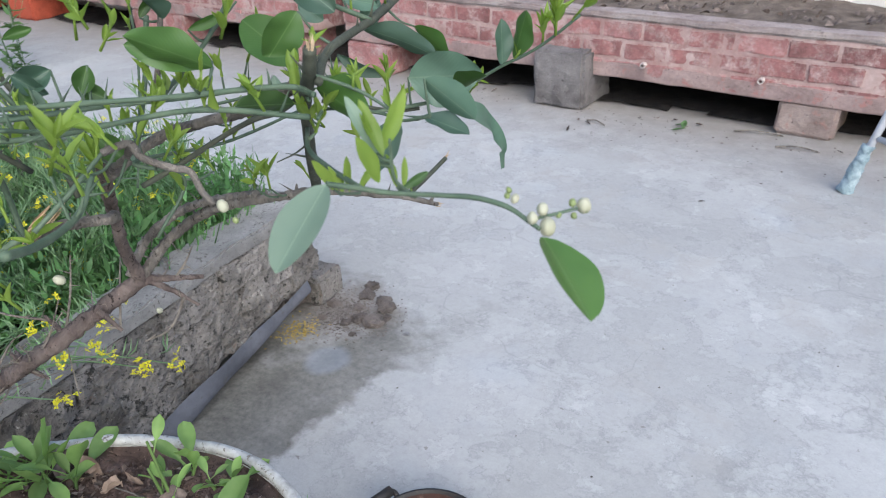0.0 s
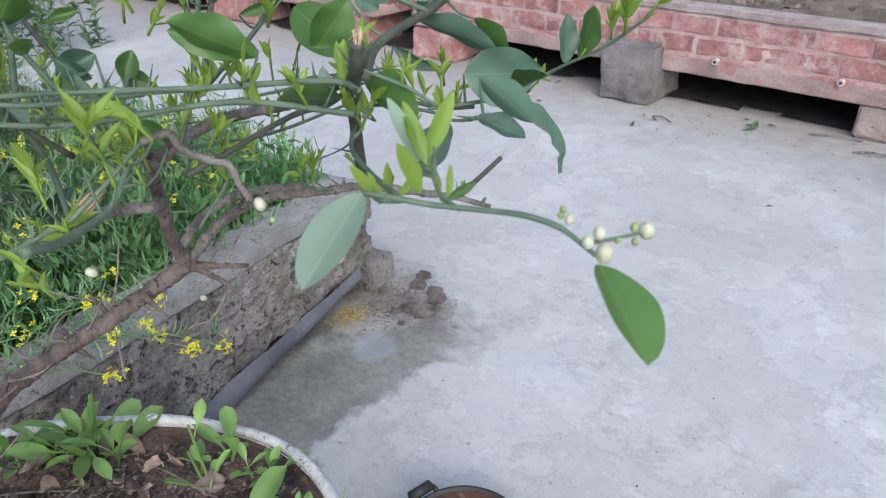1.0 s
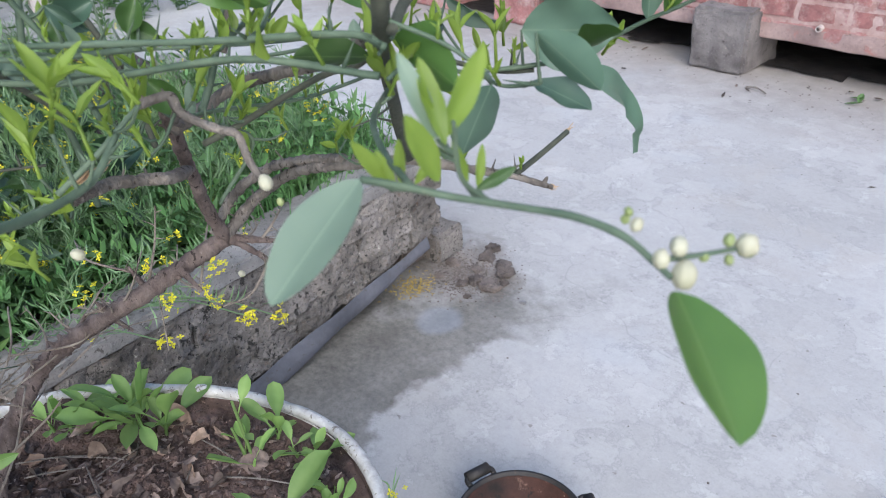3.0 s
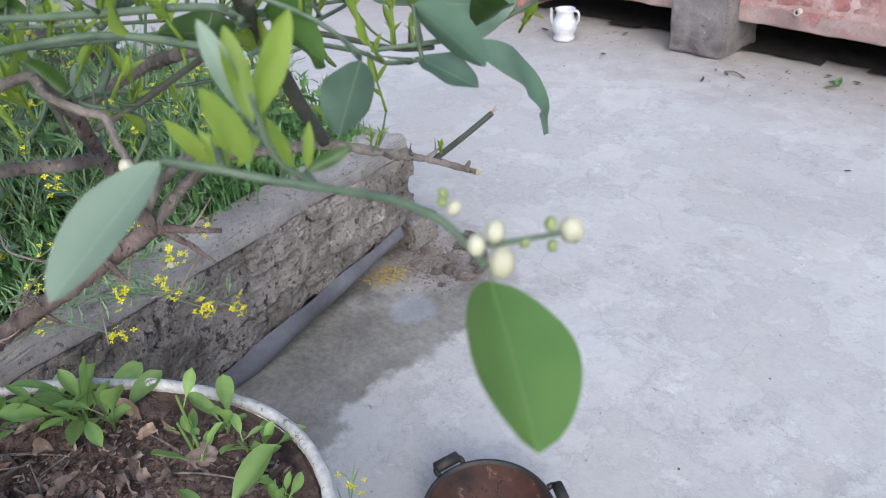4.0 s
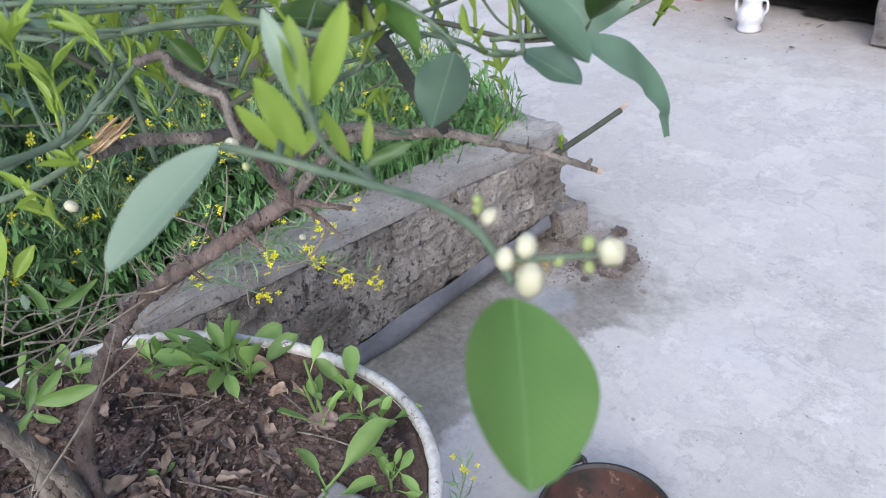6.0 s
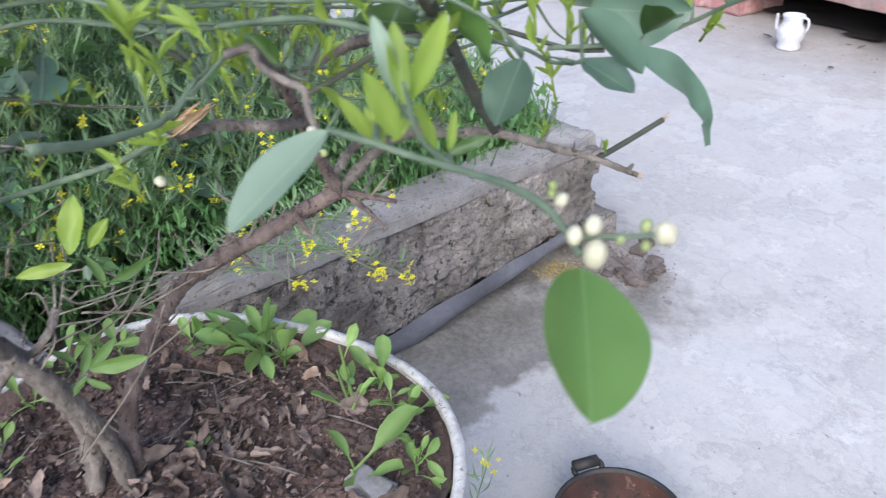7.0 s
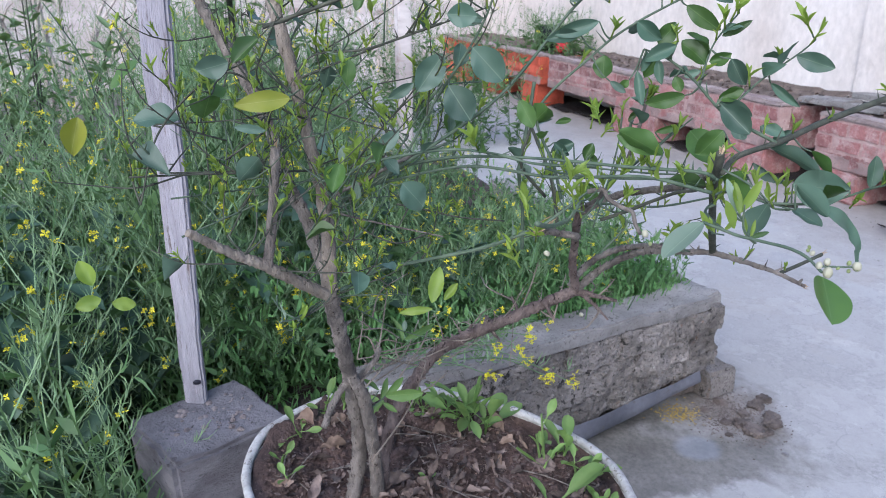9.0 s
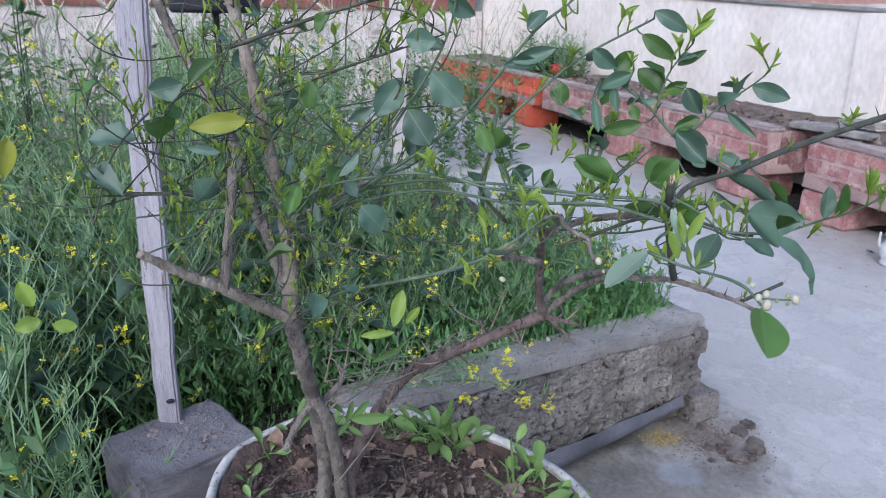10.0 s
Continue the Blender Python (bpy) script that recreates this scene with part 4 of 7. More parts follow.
def citrus_leaf(owner, kind, bx, by, bz, tx, ty, tz, width, roll, form=None):
    """A leaf from its stalk to its tip, turned about its midrib by roll degrees from facing up."""
    b, t = Vector((bx, by, bz)), Vector((tx, ty, tz))
    STALKS.append(b)
    ax = (t - b).normalized()
    up = Vector((0, 0, 1))
    u = (up - ax * up.dot(ax)).normalized()
    n = Matrix.Rotation(radians(roll), 3, ax) @ u
    s = ax.cross(n) * -1
    ln = (t - b).length
    m = Matrix((ax * ln, s * ln * width, n * ln * min(width * 1.25, 1.0))).transposed().to_4x4()
    m.translation = b
    ob = part("leaf", citrus_kinds[kind, rnd.choice((0, 0, 1, 2, 3, 4) if kind != 2 else (0, 2)) if form is None else form], None, owner)
    return lift_to(ob, m)


def bent_leaf(owner, mat, facing, points, widths):
    """A leaf bent along its midrib, with its half width at each point; it faces the given way."""
    line = spline([Vector(q) for q in points], 6)
    w = [q.x for q in spline([Vector((v, 0, 0)) for v in widths], 6)]
    verts, faces = [], []
    for i, q in enumerate(line):
        d = (line[min(i + 1, len(line) - 1)] - line[max(i - 1, 0)]).normalized()
        side = d.cross(Vector(facing)).normalized()
        n = side.cross(d)
        half = max(w[i], 0.0006)
        verts += [q + side * half * u + n * half * 0.35 * abs(u) for u in (-1, -0.6, 0, 0.6, 1)]
    for i in range(len(line) - 1):
        faces += [(5 * i + k, 5 * i + k + 1, 5 * i + k + 6, 5 * i + k + 5) for k in range(4)]
    return part("leaf", mesh_of("leaf", verts, faces, mat, smooth=True), None, owner, "leaf with a curled narrow tip")


shoot_leaf = []
for k in range(3):
    v, f = blade(lens(0.125 + 0.03 * k, 0.85), 0.7, (0.0, 0.15, -0.12)[k], 8, 0.2)
    shoot_leaf.append((v, f))


def young_shoot(owner, x, y, z, size):
    """A tuft of bright narrow new leaves."""
    o = Vector((x, y, z))
    STALKS.append(o)
    heap = Heap()
    lean = chance_dir(rnd.uniform(0.1, 0.7))
    v, f = tube([o, o + lean * size * 0.4, o + lean * size * 0.8], 0.0009, 0.0006, 5)
    heap.put(v, f)
    for k in range(rnd.randint(3, 7)):
        v, f = rnd.choice(shoot_leaf)
        s = size * rnd.uniform(0.35, 0.9)
        m = Matrix.Translation(o + lean * size * rnd.uniform(0.25, 0.8)) @ lean.to_track_quat("Z", "Y").to_matrix().to_4x4() @ Euler((rnd.uniform(-0.5, 0.5), -rnd.uniform(0.5, 1.45), k * 2.4 + rnd.uniform(0, 1))).to_matrix().to_4x4()
        heap.put([m @ (Vector(q) * s) for q in v], f)
    part("shoot", heap.mesh("shoot", [leaf_young], True), None, owner)


limb(tree, 'stem_left', bark, 0.0100, 0.0080, (-0.487, 0.206, 0.466), (-0.491, 0.221, 0.555), (-0.446, 0.206, 0.672), (-0.387, 0.185, 0.768), (-0.356, 0.170, 0.834))
limb(tree, 'stem_right', bark, 0.0092, 0.0070, (-0.475, 0.240, 0.466), (-0.471, 0.237, 0.546), (-0.434, 0.219, 0.657), (-0.420, 0.200, 0.706))
limb(tree, 'stem_upright', tan, 0.0072, 0.0054, (-0.356, 0.170, 0.834), (-0.383, 0.176, 0.907), (-0.403, 0.167, 0.982), (-0.420, 0.156, 1.058), (-0.434, 0.144, 1.118), (-0.445, 0.136, 1.171))
limb(tree, 'stem_rear', bark, 0.0070, 0.0054, (-0.403, 0.185, 0.802), (-0.441, 0.163, 0.895), (-0.452, 0.149, 0.931), (-0.477, 0.135, 0.994), (-0.496, 0.109, 1.054), (-0.510, 0.083, 1.108), (-0.520, 0.067, 1.162))
limb(tree, 'stem_snag', bark, 0.0038, 0.0032, (-0.440, 0.202, 0.680), (-0.437, 0.231, 0.707), (-0.443, 0.241, 0.723))
limb(tree, 'stem_snag', bark, 0.0045, 0.0036, (-0.435, 0.200, 0.691), (-0.418, 0.178, 0.675), (-0.398, 0.162, 0.657))
limb(tree, 'branch_left', tan, 0.0059, 0.0036, (-0.356, 0.170, 0.834), (-0.313, 0.108, 0.890), (-0.295, 0.074, 0.915), (-0.277, 0.045, 0.941))
limb(tree, 'branch_stub', bark, 0.0047, 0.0043, (-0.313, 0.108, 0.890), (-0.317, 0.117, 0.941), (-0.319, 0.124, 0.997))
limb(tree, 'limb', rust, 0.0092, 0.0066, (-0.484, 0.248, 0.466), (-0.494, 0.255, 0.536), (-0.512, 0.284, 0.596), (-0.524, 0.334, 0.652), (-0.504, 0.371, 0.685), (-0.431, 0.413, 0.743), (-0.389, 0.472, 0.786))
limb(tree, 'limb_fork', bark, 0.0046, 0.0017, (-0.389, 0.472, 0.786), (-0.380, 0.494, 0.810), (-0.345, 0.503, 0.838), (-0.295, 0.497, 0.864), (-0.245, 0.506, 0.879), (-0.217, 0.517, 0.886), (-0.184, 0.535, 0.884), (-0.170, 0.555, 0.877), (-0.158, 0.576, 0.866))
limb(tree, 'limb_fork', bark, 0.0038, 0.0030, (-0.395, 0.466, 0.790), (-0.384, 0.484, 0.820), (-0.348, 0.496, 0.848), (-0.300, 0.498, 0.868), (-0.262, 0.502, 0.879))
limb(tree, 'limb_stub', dark, 0.0017, 0.0017, (-0.170, 0.555, 0.877), (-0.167, 0.577, 0.885), (-0.166, 0.599, 0.892))
limb(tree, 'limb_snag', rust, 0.0027, 0.0014, (-0.504, 0.371, 0.685), (-0.500, 0.376, 0.696), (-0.496, 0.382, 0.707))
limb(tree, 'limb_snag', rust, 0.0027, 0.0014, (-0.466, 0.392, 0.716), (-0.462, 0.399, 0.706), (-0.458, 0.405, 0.697))
limb(tree, 'limb_snag', rust, 0.0027, 0.0014, (-0.426, 0.416, 0.746), (-0.434, 0.414, 0.756), (-0.441, 0.411, 0.765))
limb(tree, 'limb_snag', rust, 0.0027, 0.0014, (-0.396, 0.434, 0.773), (-0.390, 0.438, 0.763), (-0.384, 0.442, 0.753))
limb(tree, 'limb_snag', rust, 0.0027, 0.0014, (-0.517, 0.344, 0.662), (-0.525, 0.349, 0.668), (-0.532, 0.354, 0.675))
limb(tree, 'limb_spur', rust, 0.0036, 0.0016, (-0.389, 0.472, 0.786), (-0.374, 0.492, 0.781), (-0.356, 0.508, 0.780))
limb(tree, 'limb_spur', rust, 0.0032, 0.0013, (-0.389, 0.472, 0.786), (-0.372, 0.486, 0.773), (-0.354, 0.497, 0.758))
limb(tree, 'branch_upright', rust, 0.0047, 0.0038, (-0.389, 0.472, 0.786), (-0.372, 0.455, 0.826), (-0.337, 0.436, 0.872), (-0.292, 0.412, 0.928))
limb(tree, 'branch_brown', bark, 0.0038, 0.0032, (-0.295, 0.414, 0.915), (-0.288, 0.457, 0.932), (-0.204, 0.461, 0.960), (-0.144, 0.442, 0.987))
limb(tree, 'branch_grey', bark, 0.0021, 0.0017, (-0.207, 0.369, 0.963), (-0.203, 0.374, 0.965), (-0.198, 0.379, 0.966), (-0.192, 0.379, 0.961), (-0.186, 0.383, 0.957), (-0.179, 0.388, 0.954), (-0.173, 0.392, 0.952), (-0.166, 0.391, 0.944), (-0.158, 0.391, 0.938))
limb(tree, 'branch_grey', bark, 0.0020, 0.0022, (-0.198, 0.379, 0.966), (-0.225, 0.391, 0.950), (-0.270, 0.407, 0.930), (-0.292, 0.419, 0.918))
limb(tree, 'twig_green', green, 0.0011, 0.0014, (-0.207, 0.369, 0.963), (-0.211, 0.361, 0.955), (-0.215, 0.350, 0.945), (-0.218, 0.332, 0.933))
limb(tree, 'branch_peeled', bark, 0.0036, 0.0031, (-0.337, 0.436, 0.872), (-0.278, 0.402, 0.897), (-0.276, 0.385, 0.902), (-0.270, 0.368, 0.908), (-0.262, 0.355, 0.911), (-0.256, 0.345, 0.912))
limb(tree, 'twig_green', green, 0.0020, 0.0014, (-0.137, 0.286, 0.964), (-0.157, 0.308, 0.954), (-0.177, 0.335, 0.951), (-0.189, 0.352, 0.961))
limb(tree, 'twig_cut', dark, 0.0031, 0.0034, (-0.107, 0.417, 1.013), (-0.116, 0.424, 1.000), (-0.137, 0.440, 0.982), (-0.160, 0.461, 0.957), (-0.187, 0.487, 0.923), (-0.217, 0.517, 0.888))
limb(tree, 'branch_green_long', green, 0.0014, 0.0015, (-0.385, 0.177, 0.912), (-0.359, 0.227, 0.954), (-0.317, 0.278, 0.976), (-0.252, 0.331, 0.986), (-0.175, 0.387, 0.990), (-0.128, 0.417, 0.994), (-0.112, 0.422, 0.991))
limb(tree, 'branch_green_low', green, 0.0013, 0.0015, (-0.358, 0.221, 0.946), (-0.303, 0.295, 0.970), (-0.237, 0.352, 0.970), (-0.168, 0.394, 0.983), (-0.117, 0.422, 0.980))
limb(tree, 'branch_right', dark, 0.0020, 0.0036, (-0.112, 0.425, 0.996), (-0.134, 0.457, 1.002), (-0.155, 0.519, 1.006), (-0.183, 0.594, 1.014), (-0.198, 0.664, 1.024), (-0.211, 0.745, 1.036), (-0.217, 0.854, 1.055))
limb(tree, 'branch_fan', green, 0.0016, 0.0009, (-0.379, 0.181, 0.925), (-0.342, 0.234, 0.960), (-0.314, 0.270, 1.032), (-0.291, 0.291, 1.075), (-0.276, 0.305, 1.112), (-0.263, 0.309, 1.152))
limb(tree, 'branch_fan', green, 0.0017, 0.0010, (-0.363, 0.202, 0.936), (-0.317, 0.269, 0.990), (-0.284, 0.307, 1.027), (-0.267, 0.330, 1.056), (-0.247, 0.370, 1.113), (-0.233, 0.396, 1.138), (-0.224, 0.410, 1.158))
limb(tree, 'branch_fan', green, 0.0015, 0.0009, (-0.245, 0.365, 0.947), (-0.247, 0.357, 0.978), (-0.253, 0.342, 1.026), (-0.230, 0.378, 1.073), (-0.216, 0.404, 1.097), (-0.189, 0.446, 1.125))
limb(tree, 'branch_fan', dark, 0.0016, 0.0013, (-0.270, 0.362, 0.943), (-0.267, 0.335, 0.975), (-0.261, 0.337, 1.002), (-0.253, 0.342, 1.026))
limb(tree, 'branch_fan', green, 0.0015, 0.0008, (-0.150, 0.509, 1.006), (-0.172, 0.473, 1.028), (-0.185, 0.446, 1.057), (-0.199, 0.428, 1.073), (-0.209, 0.414, 1.079))
limb(tree, 'branch_fan', green, 0.0010, 0.0006, (-0.181, 0.451, 1.052), (-0.179, 0.458, 1.083), (-0.170, 0.471, 1.107))
limb(tree, 'branch_fan', green, 0.0011, 0.0006, (-0.173, 0.472, 1.028), (-0.168, 0.499, 1.054), (-0.159, 0.527, 1.076), (-0.152, 0.535, 1.087))
limb(tree, 'branch_fan', bark, 0.0020, 0.0014, (-0.258, 0.435, 0.960), (-0.259, 0.450, 1.002), (-0.268, 0.465, 1.042))
limb(tree, 'branch_fan', dark, 0.0020, 0.0016, (-0.396, 0.130, 1.093), (-0.370, 0.189, 1.115), (-0.341, 0.230, 1.130), (-0.310, 0.268, 1.142))
limb(tree, 'branch_fan', dark, 0.0012, 0.0007, (-0.410, 0.164, 1.045), (-0.380, 0.232, 1.074), (-0.348, 0.278, 1.093), (-0.323, 0.325, 1.111))
limb(tree, 'branch_thin', dark, 0.0012, 0.0008, (-0.404, 0.166, 1.005), (-0.369, 0.137, 1.023), (-0.356, 0.091, 1.058), (-0.329, 0.034, 1.018), (-0.315, 0.010, 0.957))
limb(tree, 'branch_thin', dark, 0.0012, 0.0008, (-0.394, 0.173, 0.956), (-0.360, 0.112, 0.966), (-0.342, 0.060, 0.973), (-0.320, 0.004, 0.980))
limb(tree, 'twig_bud', green, 0.0011, 0.0009, (-0.050, 0.361, 0.983), (-0.044, 0.371, 0.979), (-0.036, 0.379, 0.976), (-0.020, 0.386, 0.976), (-0.007, 0.391, 0.976), (0.004, 0.394, 0.974), (0.012, 0.394, 0.971), (0.018, 0.393, 0.969))
limb(tree, 'twig_bud_stem', green, 0.0012, 0.0010, (-0.160, 0.461, 0.957), (-0.112, 0.414, 0.968), (-0.072, 0.386, 0.976), (-0.044, 0.372, 0.979))
limb(tree, 'twig_bud_side', green, 0.0008, 0.0006, (0.013, 0.394, 0.971), (0.019, 0.400, 0.972), (0.026, 0.409, 0.973))
limb(tree, 'twig_shoot', green, 0.0012, 0.0008, (-0.144, 0.500, 0.957), (-0.122, 0.522, 0.960), (-0.115, 0.537, 0.962), (-0.105, 0.547, 0.969), (-0.091, 0.552, 0.978), (-0.078, 0.556, 0.985), (-0.066, 0.558, 0.993), (-0.048, 0.560, 1.008))
limb(tree, 'twig_shoot', dark, 0.0013, 0.0011, (-0.168, 0.482, 0.965), (-0.158, 0.492, 0.962), (-0.150, 0.500, 0.959), (-0.138, 0.510, 0.956), (-0.126, 0.518, 0.957))
limb(tree, 'twig_shoot', green, 0.0010, 0.0008, (-0.160, 0.461, 0.965), (-0.130, 0.452, 0.974), (-0.111, 0.465, 0.971), (-0.104, 0.473, 0.966), (-0.087, 0.475, 0.970))
limb(tree, 'twig_shoot', green, 0.0009, 0.0007, (-0.116, 0.424, 1.000), (-0.102, 0.440, 0.990), (-0.090, 0.448, 0.980), (-0.086, 0.447, 0.977))
limb(tree, 'branch_top', green, 0.0010, 0.0009, (-0.202, 0.325, 0.988), (-0.210, 0.352, 0.979), (-0.216, 0.416, 0.968), (-0.209, 0.482, 0.965), (-0.199, 0.530, 0.964), (-0.112, 0.422, 0.980))
limb(tree, 'branch_top', green, 0.0008, 0.0008, (-0.238, 0.342, 0.983), (-0.238, 0.386, 0.976), (-0.232, 0.447, 0.967), (-0.219, 0.509, 0.962), (-0.116, 0.422, 0.988))
limb(tree, 'branch_top', green, 0.0010, 0.0009, (-0.380, 0.511, 1.000), (-0.377, 0.507, 0.965), (-0.373, 0.496, 0.926), (-0.366, 0.475, 0.871))
limb(tree, 'branch_top', green, 0.0010, 0.0008, (-0.322, 0.488, 0.944), (-0.311, 0.516, 0.975), (-0.297, 0.540, 1.002))
limb(tree, 'branch_top', green, 0.0007, 0.0007, (-0.289, 0.361, 0.993), (-0.276, 0.371, 0.959), (-0.265, 0.377, 0.936), (-0.249, 0.382, 0.934))
limb(tree, 'branch_top', green, 0.0020, 0.0018, (-0.356, 0.382, 0.860), (-0.350, 0.378, 0.910), (-0.326, 0.361, 0.951), (-0.328, 0.363, 0.965), (-0.334, 0.373, 1.004), (-0.338, 0.380, 1.040))
limb(tree, 'branch_top', dark, 0.0022, 0.0016, (-0.368, 0.430, 0.880), (-0.375, 0.426, 0.922), (-0.386, 0.419, 0.952), (-0.397, 0.407, 0.986), (-0.408, 0.395, 1.020))
limb(tree, 'branch_top', green, 0.0021, 0.0017, (-0.283, 0.428, 0.925), (-0.288, 0.439, 0.938), (-0.290, 0.448, 0.956), (-0.291, 0.457, 0.977), (-0.294, 0.466, 1.005))
limb(tree, 'branch_top', green, 0.0016, 0.0014, (-0.232, 0.420, 0.970), (-0.240, 0.433, 0.973), (-0.253, 0.455, 0.978), (-0.252, 0.474, 0.991), (-0.250, 0.492, 1.010))
limb(tree, 'branch_top', dark, 0.0017, 0.0014, (-0.250, 0.411, 0.921), (-0.235, 0.425, 0.931), (-0.210, 0.440, 0.948), (-0.186, 0.446, 0.961), (-0.171, 0.452, 0.966), (-0.147, 0.448, 0.980))
limb(tree, 'branch_top', dark, 0.0007, 0.0003, (-0.160, 0.460, 0.948), (-0.167, 0.456, 0.942), (-0.174, 0.448, 0.938))
limb(tree, 'twig_loop', green, 0.0011, 0.0011, (-0.249, 0.412, 0.887), (-0.239, 0.432, 0.920), (-0.248, 0.408, 0.937), (-0.258, 0.479, 0.925), (-0.240, 0.536, 0.935))
limb(tree, 'twig_dry', bark, 0.0012, 0.0007, (-0.480, 0.230, 0.684), (-0.501, 0.282, 0.669), (-0.543, 0.322, 0.702))
limb(tree, 'twig_dry', bark, 0.0012, 0.0007, (-0.484, 0.254, 0.687), (-0.499, 0.305, 0.666), (-0.525, 0.419, 0.685))
limb(tree, 'twig_dry', bark, 0.0012, 0.0007, (-0.409, 0.218, 0.590), (-0.467, 0.285, 0.619), (-0.515, 0.323, 0.653))
limb(tree, 'twig_dry', bark, 0.0012, 0.0007, (-0.493, 0.244, 0.704), (-0.506, 0.260, 0.683), (-0.529, 0.338, 0.678))
limb(tree, 'twig_dry', bark, 0.0012, 0.0007, (-0.470, 0.208, 0.673), (-0.495, 0.259, 0.665), (-0.524, 0.296, 0.668))
limb(tree, 'twig_dry', bark, 0.0012, 0.0007, (-0.471, 0.273, 0.662), (-0.513, 0.321, 0.689), (-0.548, 0.338, 0.713))
limb(tree, 'twig_dry', bark, 0.0012, 0.0007, (-0.478, 0.344, 0.673), (-0.503, 0.387, 0.678), (-0.533, 0.410, 0.698))
limb(tree, 'twig_dry', bark, 0.0012, 0.0007, (-0.501, 0.235, 0.721), (-0.520, 0.267, 0.708), (-0.532, 0.292, 0.684))
limb(tree, 'twig_dry', bark, 0.0010, 0.0006, (-0.531, 0.232, 0.664), (-0.544, 0.321, 0.658), (-0.537, 0.398, 0.657), (-0.522, 0.459, 0.714))
limb(tree, 'twig_dry', bark, 0.0009, 0.0005, (-0.498, 0.248, 0.646), (-0.528, 0.306, 0.652), (-0.547, 0.383, 0.651), (-0.563, 0.469, 0.626))
limb(tree, 'twig_dry', bark, 0.0009, 0.0005, (-0.538, 0.298, 0.593), (-0.550, 0.332, 0.630), (-0.551, 0.374, 0.656))
limb(tree, 'twig_dry', bark, 0.0008, 0.0005, (-0.501, 0.441, 0.631), (-0.511, 0.448, 0.670), (-0.520, 0.453, 0.708))
limb(tree, 'branch_clutter', dark, 0.0008, 0.0005, (-0.383, 0.026, 1.012), (-0.375, 0.079, 1.013), (-0.368, 0.128, 1.016))
limb(tree, 'branch_clutter', dark, 0.0010, 0.0006, (-0.371, 0.026, 0.970), (-0.357, 0.083, 0.970), (-0.354, 0.134, 0.970))
limb(tree, 'branch_clutter', dark, 0.0013, 0.0008, (-0.332, 0.282, 1.097), (-0.363, 0.219, 1.074), (-0.396, 0.178, 1.068), (-0.394, 0.155, 1.051))
limb(tree, 'branch_clutter', dark, 0.0010, 0.0006, (-0.397, 0.111, 1.071), (-0.385, 0.162, 1.025), (-0.375, 0.215, 1.003), (-0.336, 0.237, 1.000))
limb(tree, 'branch_clutter', dark, 0.0010, 0.0006, (-0.391, 0.113, 1.049), (-0.372, 0.123, 1.011), (-0.392, 0.133, 0.965))
limb(tree, 'branch_clutter', green, 0.0010, 0.0006, (-0.355, 0.038, 0.913), (-0.366, 0.122, 0.940), (-0.370, 0.213, 0.976), (-0.357, 0.292, 1.018))
limb(tree, 'branch_clutter', green, 0.0009, 0.0005, (-0.354, 0.033, 0.950), (-0.383, 0.168, 0.949), (-0.336, 0.284, 0.970))
limb(tree, 'branch_clutter', green, 0.0010, 0.0006, (-0.328, 0.281, 1.044), (-0.333, 0.247, 0.997), (-0.327, 0.205, 0.920))
limb(tree, 'branch_clutter', bark, 0.0023, 0.0014, (-0.369, 0.174, 0.906), (-0.359, 0.180, 0.937), (-0.364, 0.210, 0.947), (-0.331, 0.235, 0.972), (-0.354, 0.294, 0.982))
limb(tree, 'branch_clutter', green, 0.0008, 0.0005, (-0.358, 0.079, 0.951), (-0.363, 0.086, 0.997), (-0.407, 0.087, 1.030))
limb(tree, 'branch_clutter', green, 0.0007, 0.0004, (-0.360, 0.059, 0.972), (-0.370, 0.054, 1.006), (-0.405, 0.066, 1.041))
limb(tree, 'branch_clutter', green, 0.0008, 0.0005, (-0.346, 0.148, 0.904), (-0.334, 0.191, 0.937), (-0.350, 0.275, 0.933))
limb(tree, 'branch_clutter', green, 0.0007, 0.0004, (-0.342, 0.085, 0.901), (-0.357, 0.069, 0.930), (-0.356, 0.048, 0.959))
limb(tree, 'branch_clutter', bark, 0.0012, 0.0007, (-0.353, 0.184, 0.921), (-0.354, 0.229, 0.905), (-0.318, 0.278, 0.898))
limb(tree, 'branch_clutter', dark, 0.0010, 0.0006, (-0.343, 0.194, 0.967), (-0.355, 0.243, 1.015), (-0.348, 0.288, 1.051))
limb(tree, 'branch_green_arm', green, 0.0019, 0.0021, (-0.265, 0.344, 0.912), (-0.308, 0.315, 0.885), (-0.349, 0.272, 0.864), (-0.387, 0.226, 0.843), (-0.356, 0.170, 0.834))
limb(tree, 'twig_green', green, 0.0010, 0.0006, (-0.294, 0.113, 0.843), (-0.307, 0.130, 0.839), (-0.355, 0.168, 0.833), (-0.356, 0.226, 0.829), (-0.371, 0.264, 0.816))
limb(tree, 'twig_green', green, 0.0011, 0.0006, (-0.356, 0.170, 0.834), (-0.317, 0.136, 0.833), (-0.279, 0.121, 0.832))
limb(tree, 'branch_fan', green, 0.0013, 0.0013, (-0.333, 0.162, 0.959), (-0.337, 0.190, 0.963), (-0.320, 0.208, 0.977), (-0.299, 0.270, 0.988), (-0.272, 0.306, 0.988), (-0.243, 0.337, 0.982), (-0.208, 0.376, 0.984))
limb(tree, 'twig_green', green, 0.0008, 0.0005, (-0.356, 0.170, 0.834), (-0.387, 0.207, 0.800), (-0.430, 0.256, 0.752), (-0.458, 0.318, 0.712))
